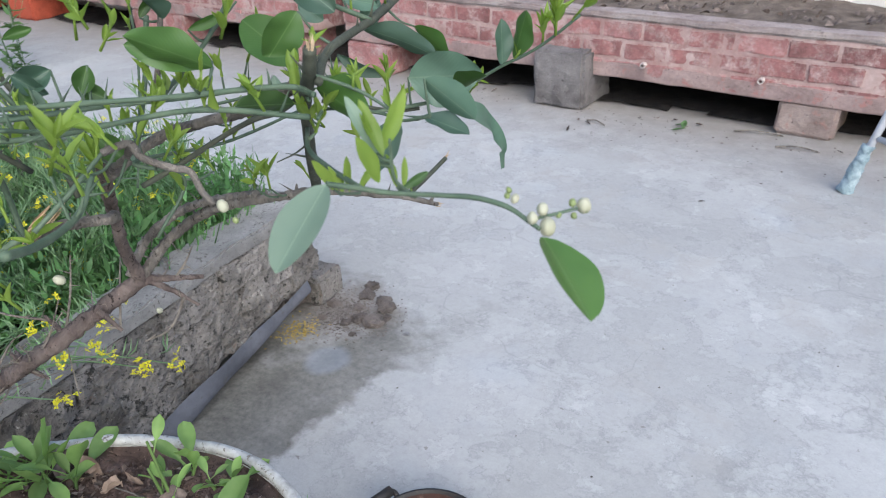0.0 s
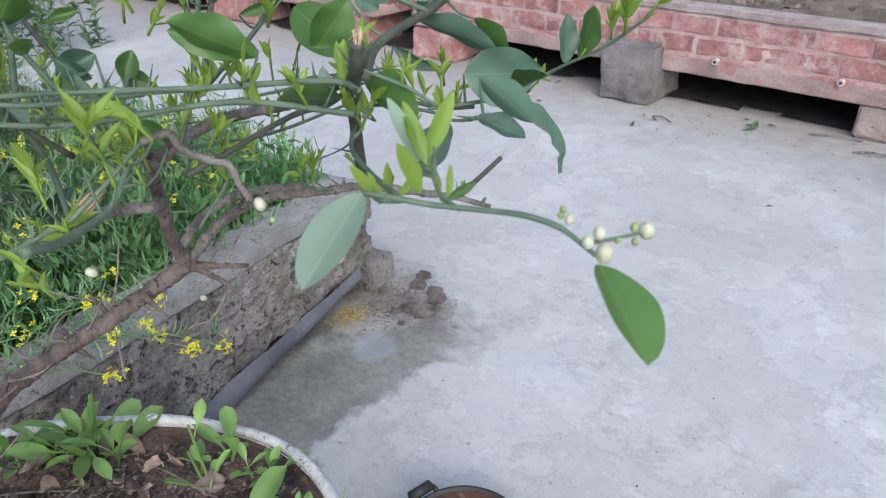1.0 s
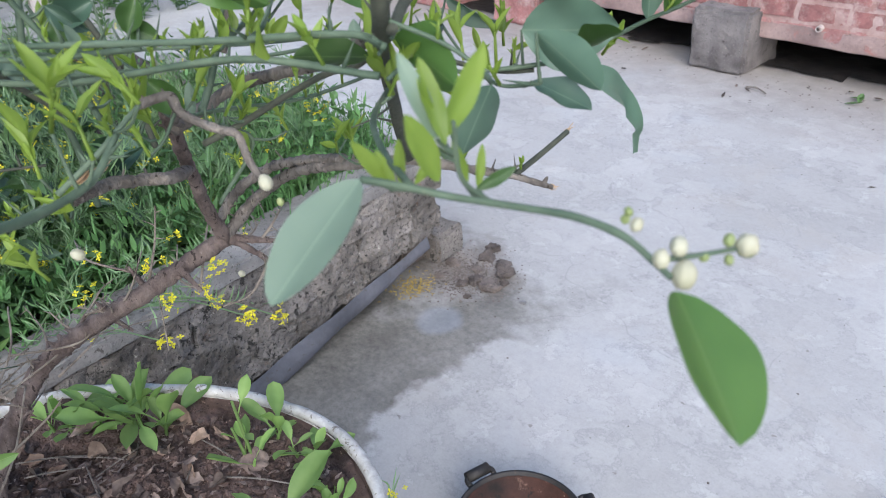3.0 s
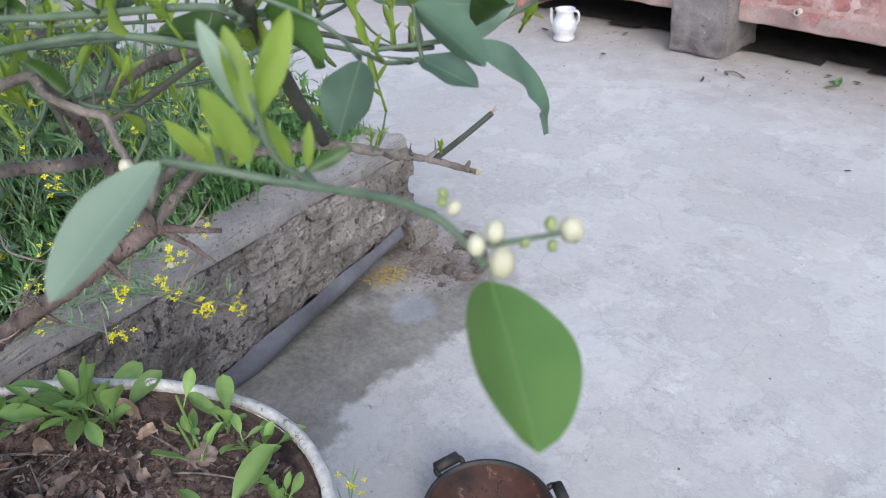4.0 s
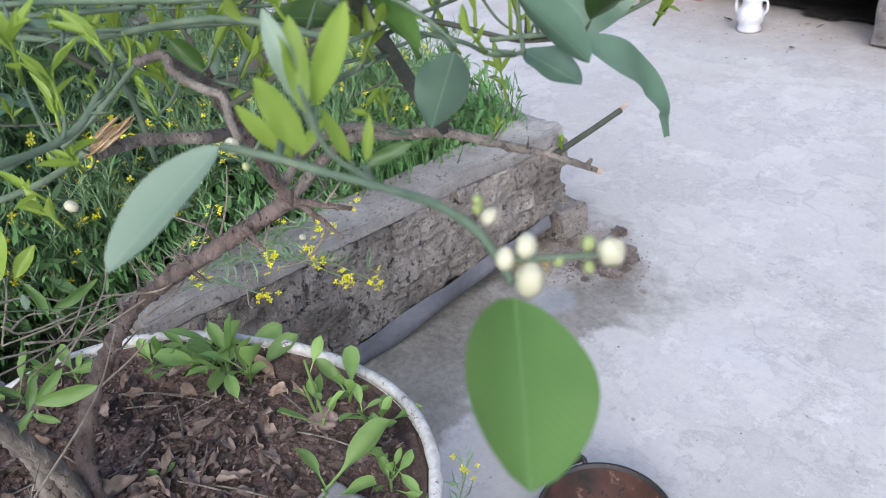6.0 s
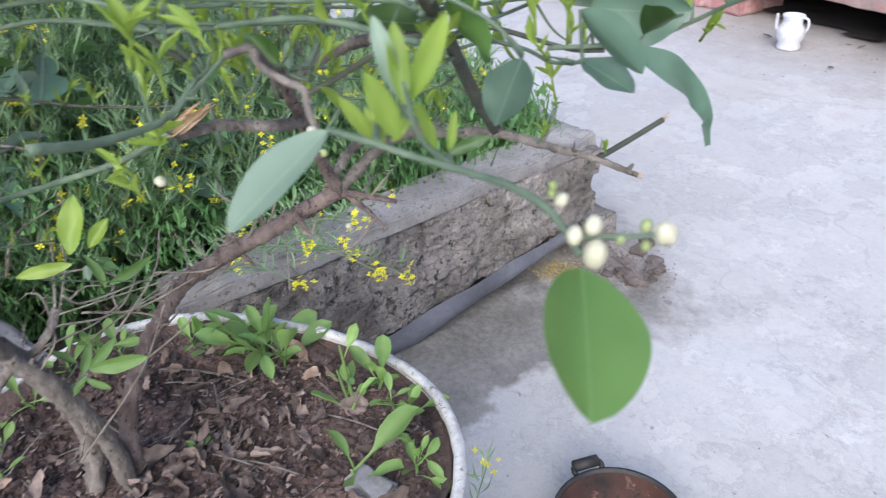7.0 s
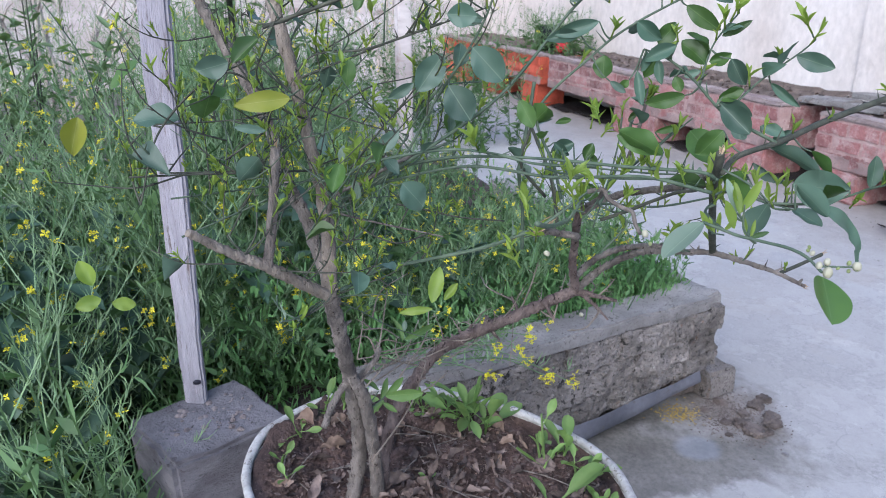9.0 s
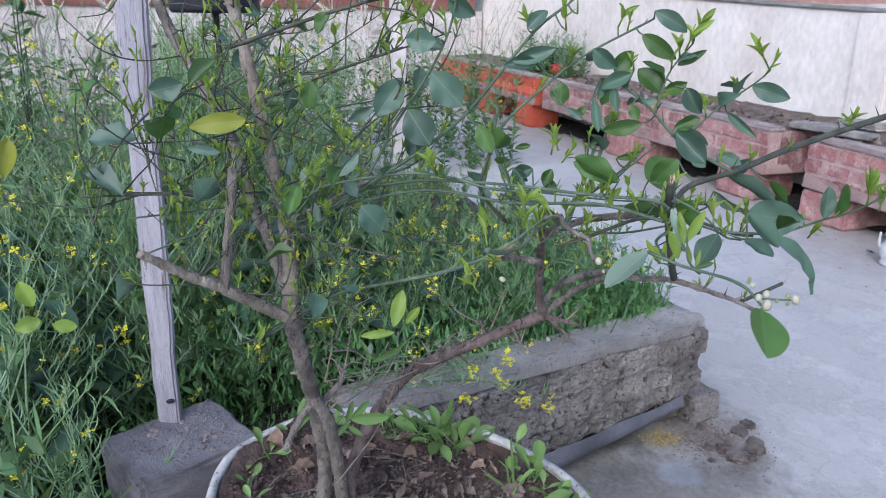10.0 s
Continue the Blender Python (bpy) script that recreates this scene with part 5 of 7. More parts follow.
limb(tree, 'twig_fine', dark, 0.0012, 0.0008, (-0.387, 0.251, 0.915), (-0.382, 0.281, 0.907), (-0.374, 0.315, 0.898), (-0.362, 0.363, 0.892))
limb(tree, 'twig_shoot', green, 0.0007, 0.0005, (-0.184, 0.524, 0.889), (-0.183, 0.530, 0.896), (-0.189, 0.540, 0.906))
limb(tree, 'twig_shoot', green, 0.0008, 0.0006, (-0.033, 0.390, 0.971), (-0.035, 0.381, 0.981), (-0.032, 0.376, 0.998))
limb(tree, 'twig_shoot', green, 0.0006, 0.0005, (-0.053, 0.382, 0.971), (-0.059, 0.378, 0.971), (-0.059, 0.374, 0.974))
# the old leaves round the cut twig, the bud twig and the shoot beside it
for row in (
    (4, -0.050, 0.361, 0.983, -0.046, 0.329, 0.964, 0.46, -8, 7),
    (0, 0.020, 0.392, 0.967, 0.047, 0.3755, 0.952, 0.74, -27, 7),
    (1, -0.086, 0.447, 0.977, -0.098, 0.443, 0.949, 0.60, 48, 0),
    (1, -0.089, 0.474, 0.989, -0.069, 0.489, 0.968, 0.58, -60, 7),
    (1, -0.126, 0.509, 0.977, -0.091, 0.530, 0.977, 0.78, 87, 1),
    (0, -0.150, 0.548, 0.996, -0.118, 0.552, 0.971, 0.50, -63, 1),
    (1, -0.097, 0.482, 0.967, -0.072, 0.488, 0.960, 0.52, 20, 0),
    (0, -0.100, 0.516, 0.970, -0.073, 0.506, 0.986, 0.44, -15, 2),
    (1, -0.091, 0.552, 0.978, -0.092, 0.553, 1.004, 0.50, 24, 0),
    (0, -0.086, 0.556, 0.982, -0.075, 0.552, 1.010, 0.50, -87, 0),
    (0, -0.128, 0.439, 0.988, -0.097, 0.442, 0.976, 0.80, -75, 0),
    (0, -0.146, 0.441, 0.977, -0.158, 0.413, 0.982, 0.50, 63, 0),
    (0, -0.169, 0.413, 0.999, -0.195, 0.387, 1.017, 0.53, 63, 0),
    (0, -0.178, 0.477, 0.985, -0.215, 0.473, 1.008, 0.60, -45, 0),
    (1, -0.168, 0.520, 0.998, -0.126, 0.540, 0.988, 0.34, -55, 4),
):
    citrus_leaf(tree, *row)
bent_leaf(tree, leaf_blue, (0.50, -0.55, 0.68), ((-0.088, 0.498, 0.969), (-0.086, 0.507, 0.965), (-0.084, 0.518, 0.958), (-0.086, 0.533, 0.946), (-0.084, 0.541, 0.935), (-0.088, 0.547, 0.926), (-0.091, 0.553, 0.915)), (0.0012, 0.0048, 0.0066, 0.0052, 0.0028, 0.0018, 0.0012))
# bright new leaves above the bud twig
for row in (
    (2, -0.042, 0.382, 0.989, -0.036, 0.391, 1.012, 0.26, 92),
    (4, -0.041, 0.379, 0.990, -0.053, 0.378, 1.010, 0.24, -28),
    (2, -0.037, 0.378, 0.990, -0.051, 0.383, 1.008, 0.24, -4),
    (2, -0.044, 0.380, 0.988, -0.045, 0.378, 1.006, 0.21, 30),
    (2, -0.039, 0.377, 0.980, -0.042, 0.370, 0.999, 0.33, -76),
    (2, -0.040, 0.388, 0.974, -0.040, 0.383, 0.989, 0.22, -100),
    (2, -0.040, 0.392, 0.972, -0.041, 0.395, 0.984, 0.22, 40),
    (0, -0.040, 0.391, 0.972, -0.036, 0.403, 0.976, 0.28, 60),
    (2, -0.063, 0.380, 0.970, -0.065, 0.370, 0.986, 0.24, -84),
    (2, -0.060, 0.380, 0.970, -0.065, 0.378, 0.981, 0.24, -32),
    (2, -0.056, 0.379, 0.972, -0.055, 0.378, 0.987, 0.22, 20),
    (2, -0.052, 0.380, 0.974, -0.047, 0.386, 0.984, 0.24, 70),
    (2, -0.066, 0.382, 0.969, -0.074, 0.384, 0.976, 0.24, -20),
):
    citrus_leaf(tree, *row, 0)
for row in ((-0.060, 0.556, 0.997, 0.020), (-0.052, 0.559, 1.005, 0.018), (-0.170, 0.490, 0.968, 0.016), (-0.150, 0.497, 0.962, 0.022), (-0.140, 0.508, 0.958, 0.024), (-0.116, 0.424, 1.004, 0.014), (-0.125, 0.432, 0.968, 0.020), (-0.132, 0.440, 0.965, 0.022), (-0.183, 0.526, 0.892, 0.009), (-0.189, 0.540, 0.905, 0.024)):
    young_shoot(tree, *row)
for row in (
    (1, -0.248, 0.376, 0.997, -0.255, 0.357, 0.989, 0.6, -78),
    (0, -0.252, 0.375, 1.017, -0.258, 0.362, 1.014, 0.4, -81),
    (0, -0.24, 0.391, 0.997, -0.241, 0.384, 0.983, 0.7, -62),
    (1, -0.201, 0.524, 0.999, -0.212, 0.516, 1.011, 0.7, -79),
    (1, -0.183, 0.538, 0.997, -0.174, 0.548, 1.009, 0.7, 78),
    (1, -0.213, 0.547, 0.973, -0.186, 0.565, 0.955, 0.3, 105),
    (0, -0.254, 0.465, 1, -0.241, 0.483, 1.007, 0.3, 101),
    (0, -0.269, 0.445, 1.009, -0.265, 0.453, 1.02, 0.4, 77),
):
    citrus_leaf(tree, *row)
for row in (
    (1, -0.28, 0.295, 1.104, -0.288, 0.271, 1.106, 0.8, -88),
    (1, -0.28, 0.291, 1.079, -0.268, 0.315, 1.051, 0.7, 83),
    (1, -0.293, 0.274, 1.046, -0.282, 0.291, 1.016, 0.8, 75),
    (1, -0.297, 0.271, 1.073, -0.301, 0.248, 1.041, 0.6, -80),
    (1, -0.312, 0.248, 1.047, -0.316, 0.226, 1.033, 0.4, -82),
    (1, -0.276, 0.304, 1.139, -0.268, 0.325, 1.124, 0.6, 91),
    (1, -0.277, 0.089, 1.073, -0.276, 0.065, 1.067, 0.75, -85),
    (3, -0.291, 0.136, 1.042, -0.293, 0.091, 1.038, 0.38, -82),
    (1, -0.291, 0.089, 1.021, -0.289, 0.114, 1.017, 0.3, 80),
    (1, -0.241, 0.361, 1.116, -0.234, 0.374, 1.131, 0.6, 90),
    (1, -0.22, 0.377, 1.101, -0.236, 0.346, 1.09, 0.35, -87),
    (1, -0.227, 0.364, 1.091, -0.239, 0.339, 1.087, 0.4, -87),
):
    citrus_leaf(tree, *row)
for row in (
    (0, -0.225, 0.387, 1.074, -0.223, 0.386, 1.055, 0.9, 22),
    (1, -0.205, 0.403, 1.101, -0.194, 0.419, 1.086, 0.6, 86),
    (0, -0.203, 0.423, 1.083, -0.197, 0.435, 1.1, 0.7, 85),
    (1, -0.187, 0.429, 1.083, -0.2, 0.408, 1.071, 0.45, -85),
    (1, -0.194, 0.418, 1.072, -0.19, 0.42, 1.052, 0.4, 62),
    (0, -0.203, 0.422, 1.071, -0.206, 0.414, 1.057, 0.7, -79),
    (1, -0.21, 0.41, 1.062, -0.204, 0.413, 1.034, 0.3, 60),
    (0, -0.194, 0.44, 1.113, -0.177, 0.462, 1.094, 0.42, 88),
    (1, -0.181, 0.441, 1.131, -0.165, 0.462, 1.117, 0.45, 90),
    (0, -0.176, 0.463, 1.09, -0.163, 0.48, 1.102, 0.3, 87),
    (0, -0.179, 0.456, 1.07, -0.169, 0.47, 1.076, 0.6, 85),
    (1, -0.169, 0.469, 1.073, -0.16, 0.478, 1.052, 0.6, 80),
):
    citrus_leaf(tree, *row)
for row in (
    (0, -0.194, 0.448, 1.042, -0.21, 0.421, 1.033, 0.42, -82),
    (1, -0.182, 0.451, 1.063, -0.189, 0.441, 1.058, 0.5, -84),
    (0, -0.193, 0.435, 1.058, -0.188, 0.439, 1.046, 0.7, 75),
    (1, -0.22, 0.391, 1.053, -0.212, 0.402, 1.044, 0.4, 81),
    (0, -0.212, 0.404, 1.054, -0.215, 0.398, 1.048, 0.8, -81),
    (0, -0.178, 0.469, 1.04, -0.166, 0.484, 1.048, 0.5, 82),
    (1, -0.177, 0.469, 1.037, -0.159, 0.489, 1.027, 0.55, 81),
    (1, -0.16, 0.526, 1.074, -0.139, 0.547, 1.065, 0.5, 85),
    (1, -0.168, 0.464, 1.037, -0.15, 0.481, 1.015, 0.6, 78),
    (0, -0.179, 0.421, 0.999, -0.202, 0.39, 1.011, 0.42, -78),
    (0, -0.149, 0.453, 1.02, -0.156, 0.437, 0.999, 0.7, -73),
    (1, -0.168, 0.507, 1.017, -0.154, 0.522, 1.012, 0.5, 80),
):
    citrus_leaf(tree, *row)
for row in (
    (1, -0.17, 0.513, 1.052, -0.151, 0.529, 1.033, 0.25, 81),
    (0, -0.176, 0.472, 1.044, -0.167, 0.484, 1.048, 0.6, 83),
    (0, -0.261, 0.328, 1.035, -0.252, 0.338, 1.012, 0.6, 73),
    (1, -0.31, 0.233, 1.006, -0.311, 0.212, 0.987, 0.5, -75),
    (1, -0.3, 0.232, 0.96, -0.289, 0.25, 0.938, 0.85, 68),
    (1, -0.251, 0.358, 0.998, -0.243, 0.369, 0.986, 0.5, 75),
    (0, -0.25, 0.358, 0.993, -0.246, 0.361, 0.982, 0.7, 64),
    (0, -0.245, 0.385, 0.987, -0.237, 0.396, 0.978, 0.6, 75),
    (0, -0.258, 0.393, 0.957, -0.246, 0.403, 0.94, 0.6, 67),
    (0, -0.365, 0.202, 1.066, -0.363, 0.198, 1.04, 0.6, -54),
    (3, -0.116, -0.001, 1.061, -0.112, -0.007, 1.041, 0.6, -63),
    (2, -0.186, 0.007, 0.921, -0.185, -0.008, 0.925, 0.6, -68),
):
    citrus_leaf(tree, *row)
for row in (
    (2, -0.185, -0.014, 0.929, -0.182, -0.03, 0.926, 0.65, -69),
    (2, -0.188, -0.018, 0.938, -0.193, -0.025, 0.955, 0.6, -40),
    (2, -0.337, 0.272, 0.82, -0.348, 0.285, 0.855, 0.4, 29),
    (2, -0.334, 0.272, 0.815, -0.342, 0.238, 0.812, 0.25, -66),
    (2, -0.334, 0.284, 0.823, -0.336, 0.3, 0.839, 0.4, 57),
):
    citrus_leaf(tree, *row)
for row in (
    (5, -0.444, 0.246, 0.655, -0.437, 0.294, 0.653, 0.32, 80),
    (5, -0.442, 0.240, 0.651, -0.456, 0.254, 0.673, 0.28, 58),
    (5, -0.442, 0.245, 0.651, -0.434, 0.223, 0.639, 0.26, -25),
    (5, -0.444, 0.247, 0.655, -0.453, 0.274, 0.671, 0.29, 75),
    (5, -0.441, 0.242, 0.649, -0.431, 0.258, 0.637, 0.30, 71),
    (5, -0.449, 0.240, 0.661, -0.459, 0.223, 0.675, 0.29, -22),
    (5, -0.476, 0.282, 0.711, -0.478, 0.324, 0.725, 0.23, 85),
    (5, -0.475, 0.279, 0.709, -0.492, 0.272, 0.739, 0.25, 0),
):
    citrus_leaf(tree, *row)
for row in (
    (-0.224, 0.48, 0.981, 0.0252),
    (-0.233, 0.467, 0.974, 0.0144),
    (-0.263, 0.413, 0.997, 0.0216),
    (-0.269, 0.405, 1.004, 0.0216),
    (-0.226, 0.523, 0.938, 0.0252),
    (-0.215, 0.529, 0.928, 0.018),
    (-0.24, 0.406, 0.947, 0.0216),
    (-0.231, 0.416, 0.939, 0.0216),
    (-0.236, 0.384, 0.936, 0.0252),
    (-0.237, 0.452, 0.919, 0.018),
    (-0.237, 0.337, 0.912, 0.0288),
    (-0.247, 0.334, 0.93, 0.0252),
    (-0.238, 0.321, 0.9, 0.0216),
    (-0.233, 0.321, 0.89, 0.0216),
    (-0.242, 0.474, 0.941, 0.0144),
    (-0.249, 0.373, 0.955, 0.0216),
    (-0.234, 0.429, 0.936, 0.018),
    (-0.234, 0.491, 0.893, 0.0216),
    (-0.241, 0.484, 0.895, 0.018),
):
    young_shoot(tree, *row)
for row in (
    (-0.185, 0.563, 0.948, 0.0216),
    (-0.187, 0.546, 0.941, 0.0144),
    (-0.103, 0.624, 0.976, 0.0202),
    (-0.096, 0.629, 0.983, 0.0144),
    (-0.142, 0.594, 0.944, 0.018),
):
    young_shoot(tree, *row)
for row in (
    (-0.246, 0.571, 0.857, 0.0108),
    (-0.17, 0.336, 0.961, 0.0216),
    (-0.174, 0.327, 0.973, 0.0252),
    (-0.172, 0.357, 0.975, 0.0216),
    (-0.278, 0.517, 0.883, 0.0144),
    (-0.256, 0.549, 0.875, 0.0144),
    (-0.221, 0.373, 0.935, 0.0144),
):
    young_shoot(tree, *row)
for row in (
    (-0.226, 0.389, 1.115, 0.0216),
    (-0.222, 0.396, 1.128, 0.0216),
    (-0.205, 0.424, 1.118, 0.0216),
    (-0.173, 0.467, 1.101, 0.0216),
    (-0.17, 0.472, 1.112, 0.0216),
    (-0.155, 0.533, 1.092, 0.0216),
    (-0.285, 0.28, 1.105, 0.0252),
    (-0.277, 0.303, 1.11, 0.0216),
    (-0.311, 0.268, 1.111, 0.0216),
    (-0.195, 0.436, 1.085, 0.0144),
    (-0.177, 0.427, 1.009, 0.018),
    (-0.227, 0.389, 1.016, 0.018),
    (-0.137, 0.436, 0.975, 0.0216),
    (-0.273, 0.399, 0.942, 0.0216),
    (-0.358, 0.106, 0.953, 0.0216),
    (-0.352, 0.079, 0.93, 0.0252),
    (-0.358, 0.067, 0.95, 0.0216),
    (-0.315, 0.068, 1.047, 0.0216),
    (-0.352, 0.113, 1.034, 0.0144),
    (-0.368, 0.136, 1.013, 0.0144),
):
    young_shoot(tree, *row)

def bud(x, y, z, r, mat):
    bm = bmesh.new()
    bmesh.ops.create_icosphere(bm, subdivisions=3, radius=r)
    for v in bm.verts:
        v.co.z *= 1.22
        v.co *= 1 + 0.05 * math.cos(5 * math.atan2(v.co.y, v.co.x))
    bm.transform(Matrix.Translation((x, y, z)) @ Euler((rnd.uniform(-0.8, 0.8), rnd.uniform(-0.8, 0.8), 0)).to_matrix().to_4x4())
    me = bm_mesh("bud", bm, mat, True)
    b = part("bud", me, None, tree, "round white flower bud" if mat is bud_mat else "small green bud")
    if mat is bud_mat:
        v, f = lathe(((0.0008, -0.0002), (r * 0.75, -r * 0.55), (r * 0.85, -r * 0.2)), 10, None, False)
        part("sepal", mesh_of("sepal", [Vector(q) + Vector((x, y, z - r * 0.25)) for q in v], f, bud_green, smooth=True), None, b)


for row in ((0.0265, 0.4095, 0.9735, 0.0026, bud_mat), (0.0195, 0.3960, 0.9690, 0.0028, bud_mat), (0.0165, 0.3975, 0.9745, 0.0020, bud_mat), (0.0145, 0.3940, 0.9720, 0.0019, bud_mat), (0.0060, 0.3965, 0.9765, 0.0015, bud_mat),
            (0.0205, 0.4020, 0.9715, 0.0011, bud_green), (0.0235, 0.4065, 0.9750, 0.0013, bud_green), (0.0245, 0.4060, 0.9705, 0.0011, bud_green), (0.0035, 0.3955, 0.9775, 0.0011, bud_green), (0.0045, 0.3950, 0.9800, 0.0010, bud_green),
            (-0.142, 0.384, 0.944, 0.0026, bud_mat), (-0.137, 0.386, 0.937, 0.0014, bud_green), (-0.196, 0.327, 0.916, 0.0023, bud_mat), (-0.370, 0.470, 0.762, 0.0025, bud_mat)):
    bud(*row)
# the split, peeled end of a broken branch
split = Heap()
for k in range(22):
    a = Vector((-0.254, 0.340, 0.914)).lerp(Vector((-0.255, 0.366, 0.927)), rnd.uniform(0, 0.45)) + Vector((rnd.uniform(-0.003, 0.003), rnd.uniform(-0.003, 0.003), rnd.uniform(-0.003, 0.003)))
    b = a + Vector((-0.001, 0.026, 0.013)) * rnd.uniform(0.35, 0.75)
    split.strip(a, b, 0.003, Vector((0.5, -0.3, 0.8)), 0)
    split.strip(a, b, 0.002, Vector((0.9, 0.1, -0.3)), 0)
for end, d in ((Vector((-0.158, 0.576, 0.866)), Vector((0.35, 0.75, -0.45))), (Vector((-0.166, 0.599, 0.892)), Vector((0.05, 0.9, 0.3))), (Vector((-0.319, 0.124, 0.999)), Vector((0.0, 0.1, 1.0))), (Vector((-0.107, 0.417, 1.013)), Vector((0.1, 0.1, 1.0)))):
    tuft = Heap()
    for k in range(9):
        a = end + Vector((rnd.uniform(-1, 1), rnd.uniform(-1, 1), rnd.uniform(-1, 1))) * 0.0014 - d * 0.002
        tuft.strip(a, a + (d + chance_dir(rnd.uniform(0, 3)) * 0.35) * rnd.uniform(0.004, 0.009), 0.0012, Vector((rnd.uniform(-1, 1), rnd.uniform(-1, 1), 0.3)).normalized(), 0)
    part("splinters", tuft.mesh("splinters", [raw_wood]), None, tree, "pale splinters at a snapped twig end")
part("split_wood", split.mesh("split_wood", [raw_wood]), None, tree, "pale split wood of a broken branch end")

for line in FAN:
    for _ in range(3):
        i = rnd.randrange(3, len(line) - 1)
        d = (line[i + 1] - line[i]).normalized()
        t = line[i] + (chance_dir(rnd.uniform(0.6, 2.3)) + d * 0.7).normalized() * rnd.uniform(0.016, 0.028)
        citrus_leaf(tree, rnd.choice((0, 0, 1, 1, 1)), *line[i], *t, rnd.uniform(0.45, 0.75), rnd.uniform(-70, 70))
    for _ in range(3):
        p = rnd.choice(line[2:])
        young_shoot(tree, p.x, p.y, p.z, rnd.uniform(0.012, 0.024))
for line in SIDE:
    total = sum((line[i + 1] - line[i]).length for i in range(len(line) - 1))
    for _ in range(min(int(total / 0.045), 5)):
        p = rnd.choice(line[1:])
        young_shoot(tree, p.x, p.y, p.z, rnd.uniform(0.008, 0.018))

# fine crooked side twigs with small new leaves, all through the crown
roots = [q for line in list(WOOD) for q in line if q.z > 0.82 and q.x < -0.30 and q.y < 0.34]
for _ in range(150):
    a = rnd.choice(roots)
    d = (chance_dir(rnd.uniform(0.4, 1.7)) + Vector((-0.25, 0.25, 0.0))).normalized()
    reach = rnd.uniform(0.05, 0.13)
    b = a + d * reach * 0.4
    d = (d + chance_dir(rnd.uniform(0.2, 1.9)) * 0.6).normalized()
    c = b + d * reach * 0.35
    d = (d + chance_dir(rnd.uniform(0.0, 1.6)) * 0.6).normalized()
    e = c + d * reach * 0.35
    limb(tree, "twig_bud_fine", rnd.choice((green, dark, dark)), 0.0009, 0.0004, a, b, c, e)
    for p in (b, c, e, b.lerp(c, 0.5), c.lerp(e, 0.5)):
        if rnd.random() < 0.42:
            young_shoot(tree, p.x, p.y, p.z, rnd.uniform(0.008, 0.017))
    if rnd.random() < 0.2:
        t = c + chance_dir(rnd.uniform(0.8, 2.4)) * rnd.uniform(0.022, 0.038)
        citrus_leaf(tree, rnd.choice((0, 1)), *c, *t, rnd.uniform(0.5, 0.7), rnd.uniform(-60, 60))


# ---- mustard and low weeds in the bed ----
def mustard(heap, o, height, blooms):
    """One plant: a stem, rising side branches set with pods, narrow leaves below and a few yellow flowers."""
    lean = chance_dir(rnd.uniform(0.0, 0.35))
    top = o + lean * height
    side = lean.orthogonal().normalized()
    v, f = tube([o, o.lerp(top, 0.5) + side * 0.01, top], 0.0035, 0.0012, 3, cap=False)
    heap.put(v, f, 0)
    n = rnd.randint(4, 7)
    for k in range(n):
        a = o.lerp(top, 0.25 + 0.7 * k / n)
        d = (chance_dir(rnd.uniform(0.5, 1.1)) + lean * 0.3).normalized() * height * rnd.uniform(0.25, 0.5)
        b = a + d
        v, f = tube([a, a.lerp(b, 0.5), b], 0.0016, 0.0007, 3, cap=False)
        heap.put(v, f, 1)
        for j in range(rnd.randint(10, 17)):
            q = a.lerp(b, 0.3 + 0.7 * rnd.random())
            e = (chance_dir(rnd.uniform(0.2, 1.3)) + d.normalized() * 0.6).normalized() * rnd.uniform(0.022, 0.048)
            heap.pod(q, q + e, 0.0026, 1)
        for j in range(rnd.randint(1, 3)):
            q = a.lerp(b, rnd.random())
            e = chance_dir(rnd.uniform(0.7, 1.9)) * rnd.uniform(0.04, 0.08)
            heap.strip(q, q + e, rnd.uniform(0.003, 0.006), e.orthogonal().normalized(), 0, rnd.uniform(-0.01, 0.01))
        if rnd.random() < blooms:
            for j in range(rnd.randint(2, 6)):
                c = b + Vector((rnd.uniform(-0.011, 0.011), rnd.uniform(-0.011, 0.011), rnd.uniform(-0.012, 0.012)))
                heap.flower(c, rnd.uniform(0.005, 0.008), chance_dir(rnd.uniform(0.0, 1.4)), 2)
    for j in range(int(15 * height / 0.5)):
        q = o.lerp(top, rnd.random() ** 1.5 * 0.75)
        e = chance_dir(rnd.uniform(0.8, 1.9)) * rnd.uniform(0.04, 0.11)
        heap.strip(q, q + e, rnd.uniform(0.008, 0.030), e.orthogonal().normalized(), 0, rnd.uniform(-0.01, 0.02))


def bed_top(x, y):
    """How tall the plants stand, over the soil."""
    tall = 0.82 - 0.63 * min(max((y - 0.12) / 0.80, 0), 1)
    near = min(max((bed_edge(y) - 0.10 - x) / 0.45, 0), 1)
    if y < 0.1:
        near = 1.0
    return (0.28 + 0.72 * near) * tall


plants = Heap()
count = 0
while count < 640:
    x, y = rnd.uniform(-3.1, -0.78), rnd.uniform(-1.3, 1.30)
    if y > 0.25 and x < -1.35 and rnd.random() < min((y - 0.25) * 1.8, 0.78):
        continue
    if x > bed_edge(y) - 0.16 and y > -0.14:
        continue
    if y <= -0.14 and x > -0.98 - 0.25 * max(-0.3 - y, 0):
        continue
    if -1.12 < x and -0.14 < y < 0.2:
        continue
    if y < -0.05 and rnd.random() < 0.62:
        continue
    h = bed_top(x, y) * rnd.uniform(0.55, 1.05)
    if x < -2.3 and rnd.random() < 0.3:
        continue
    mustard(plants, Vector((x, y, bed_height(x, y))), h, 0.36)
    count += 1
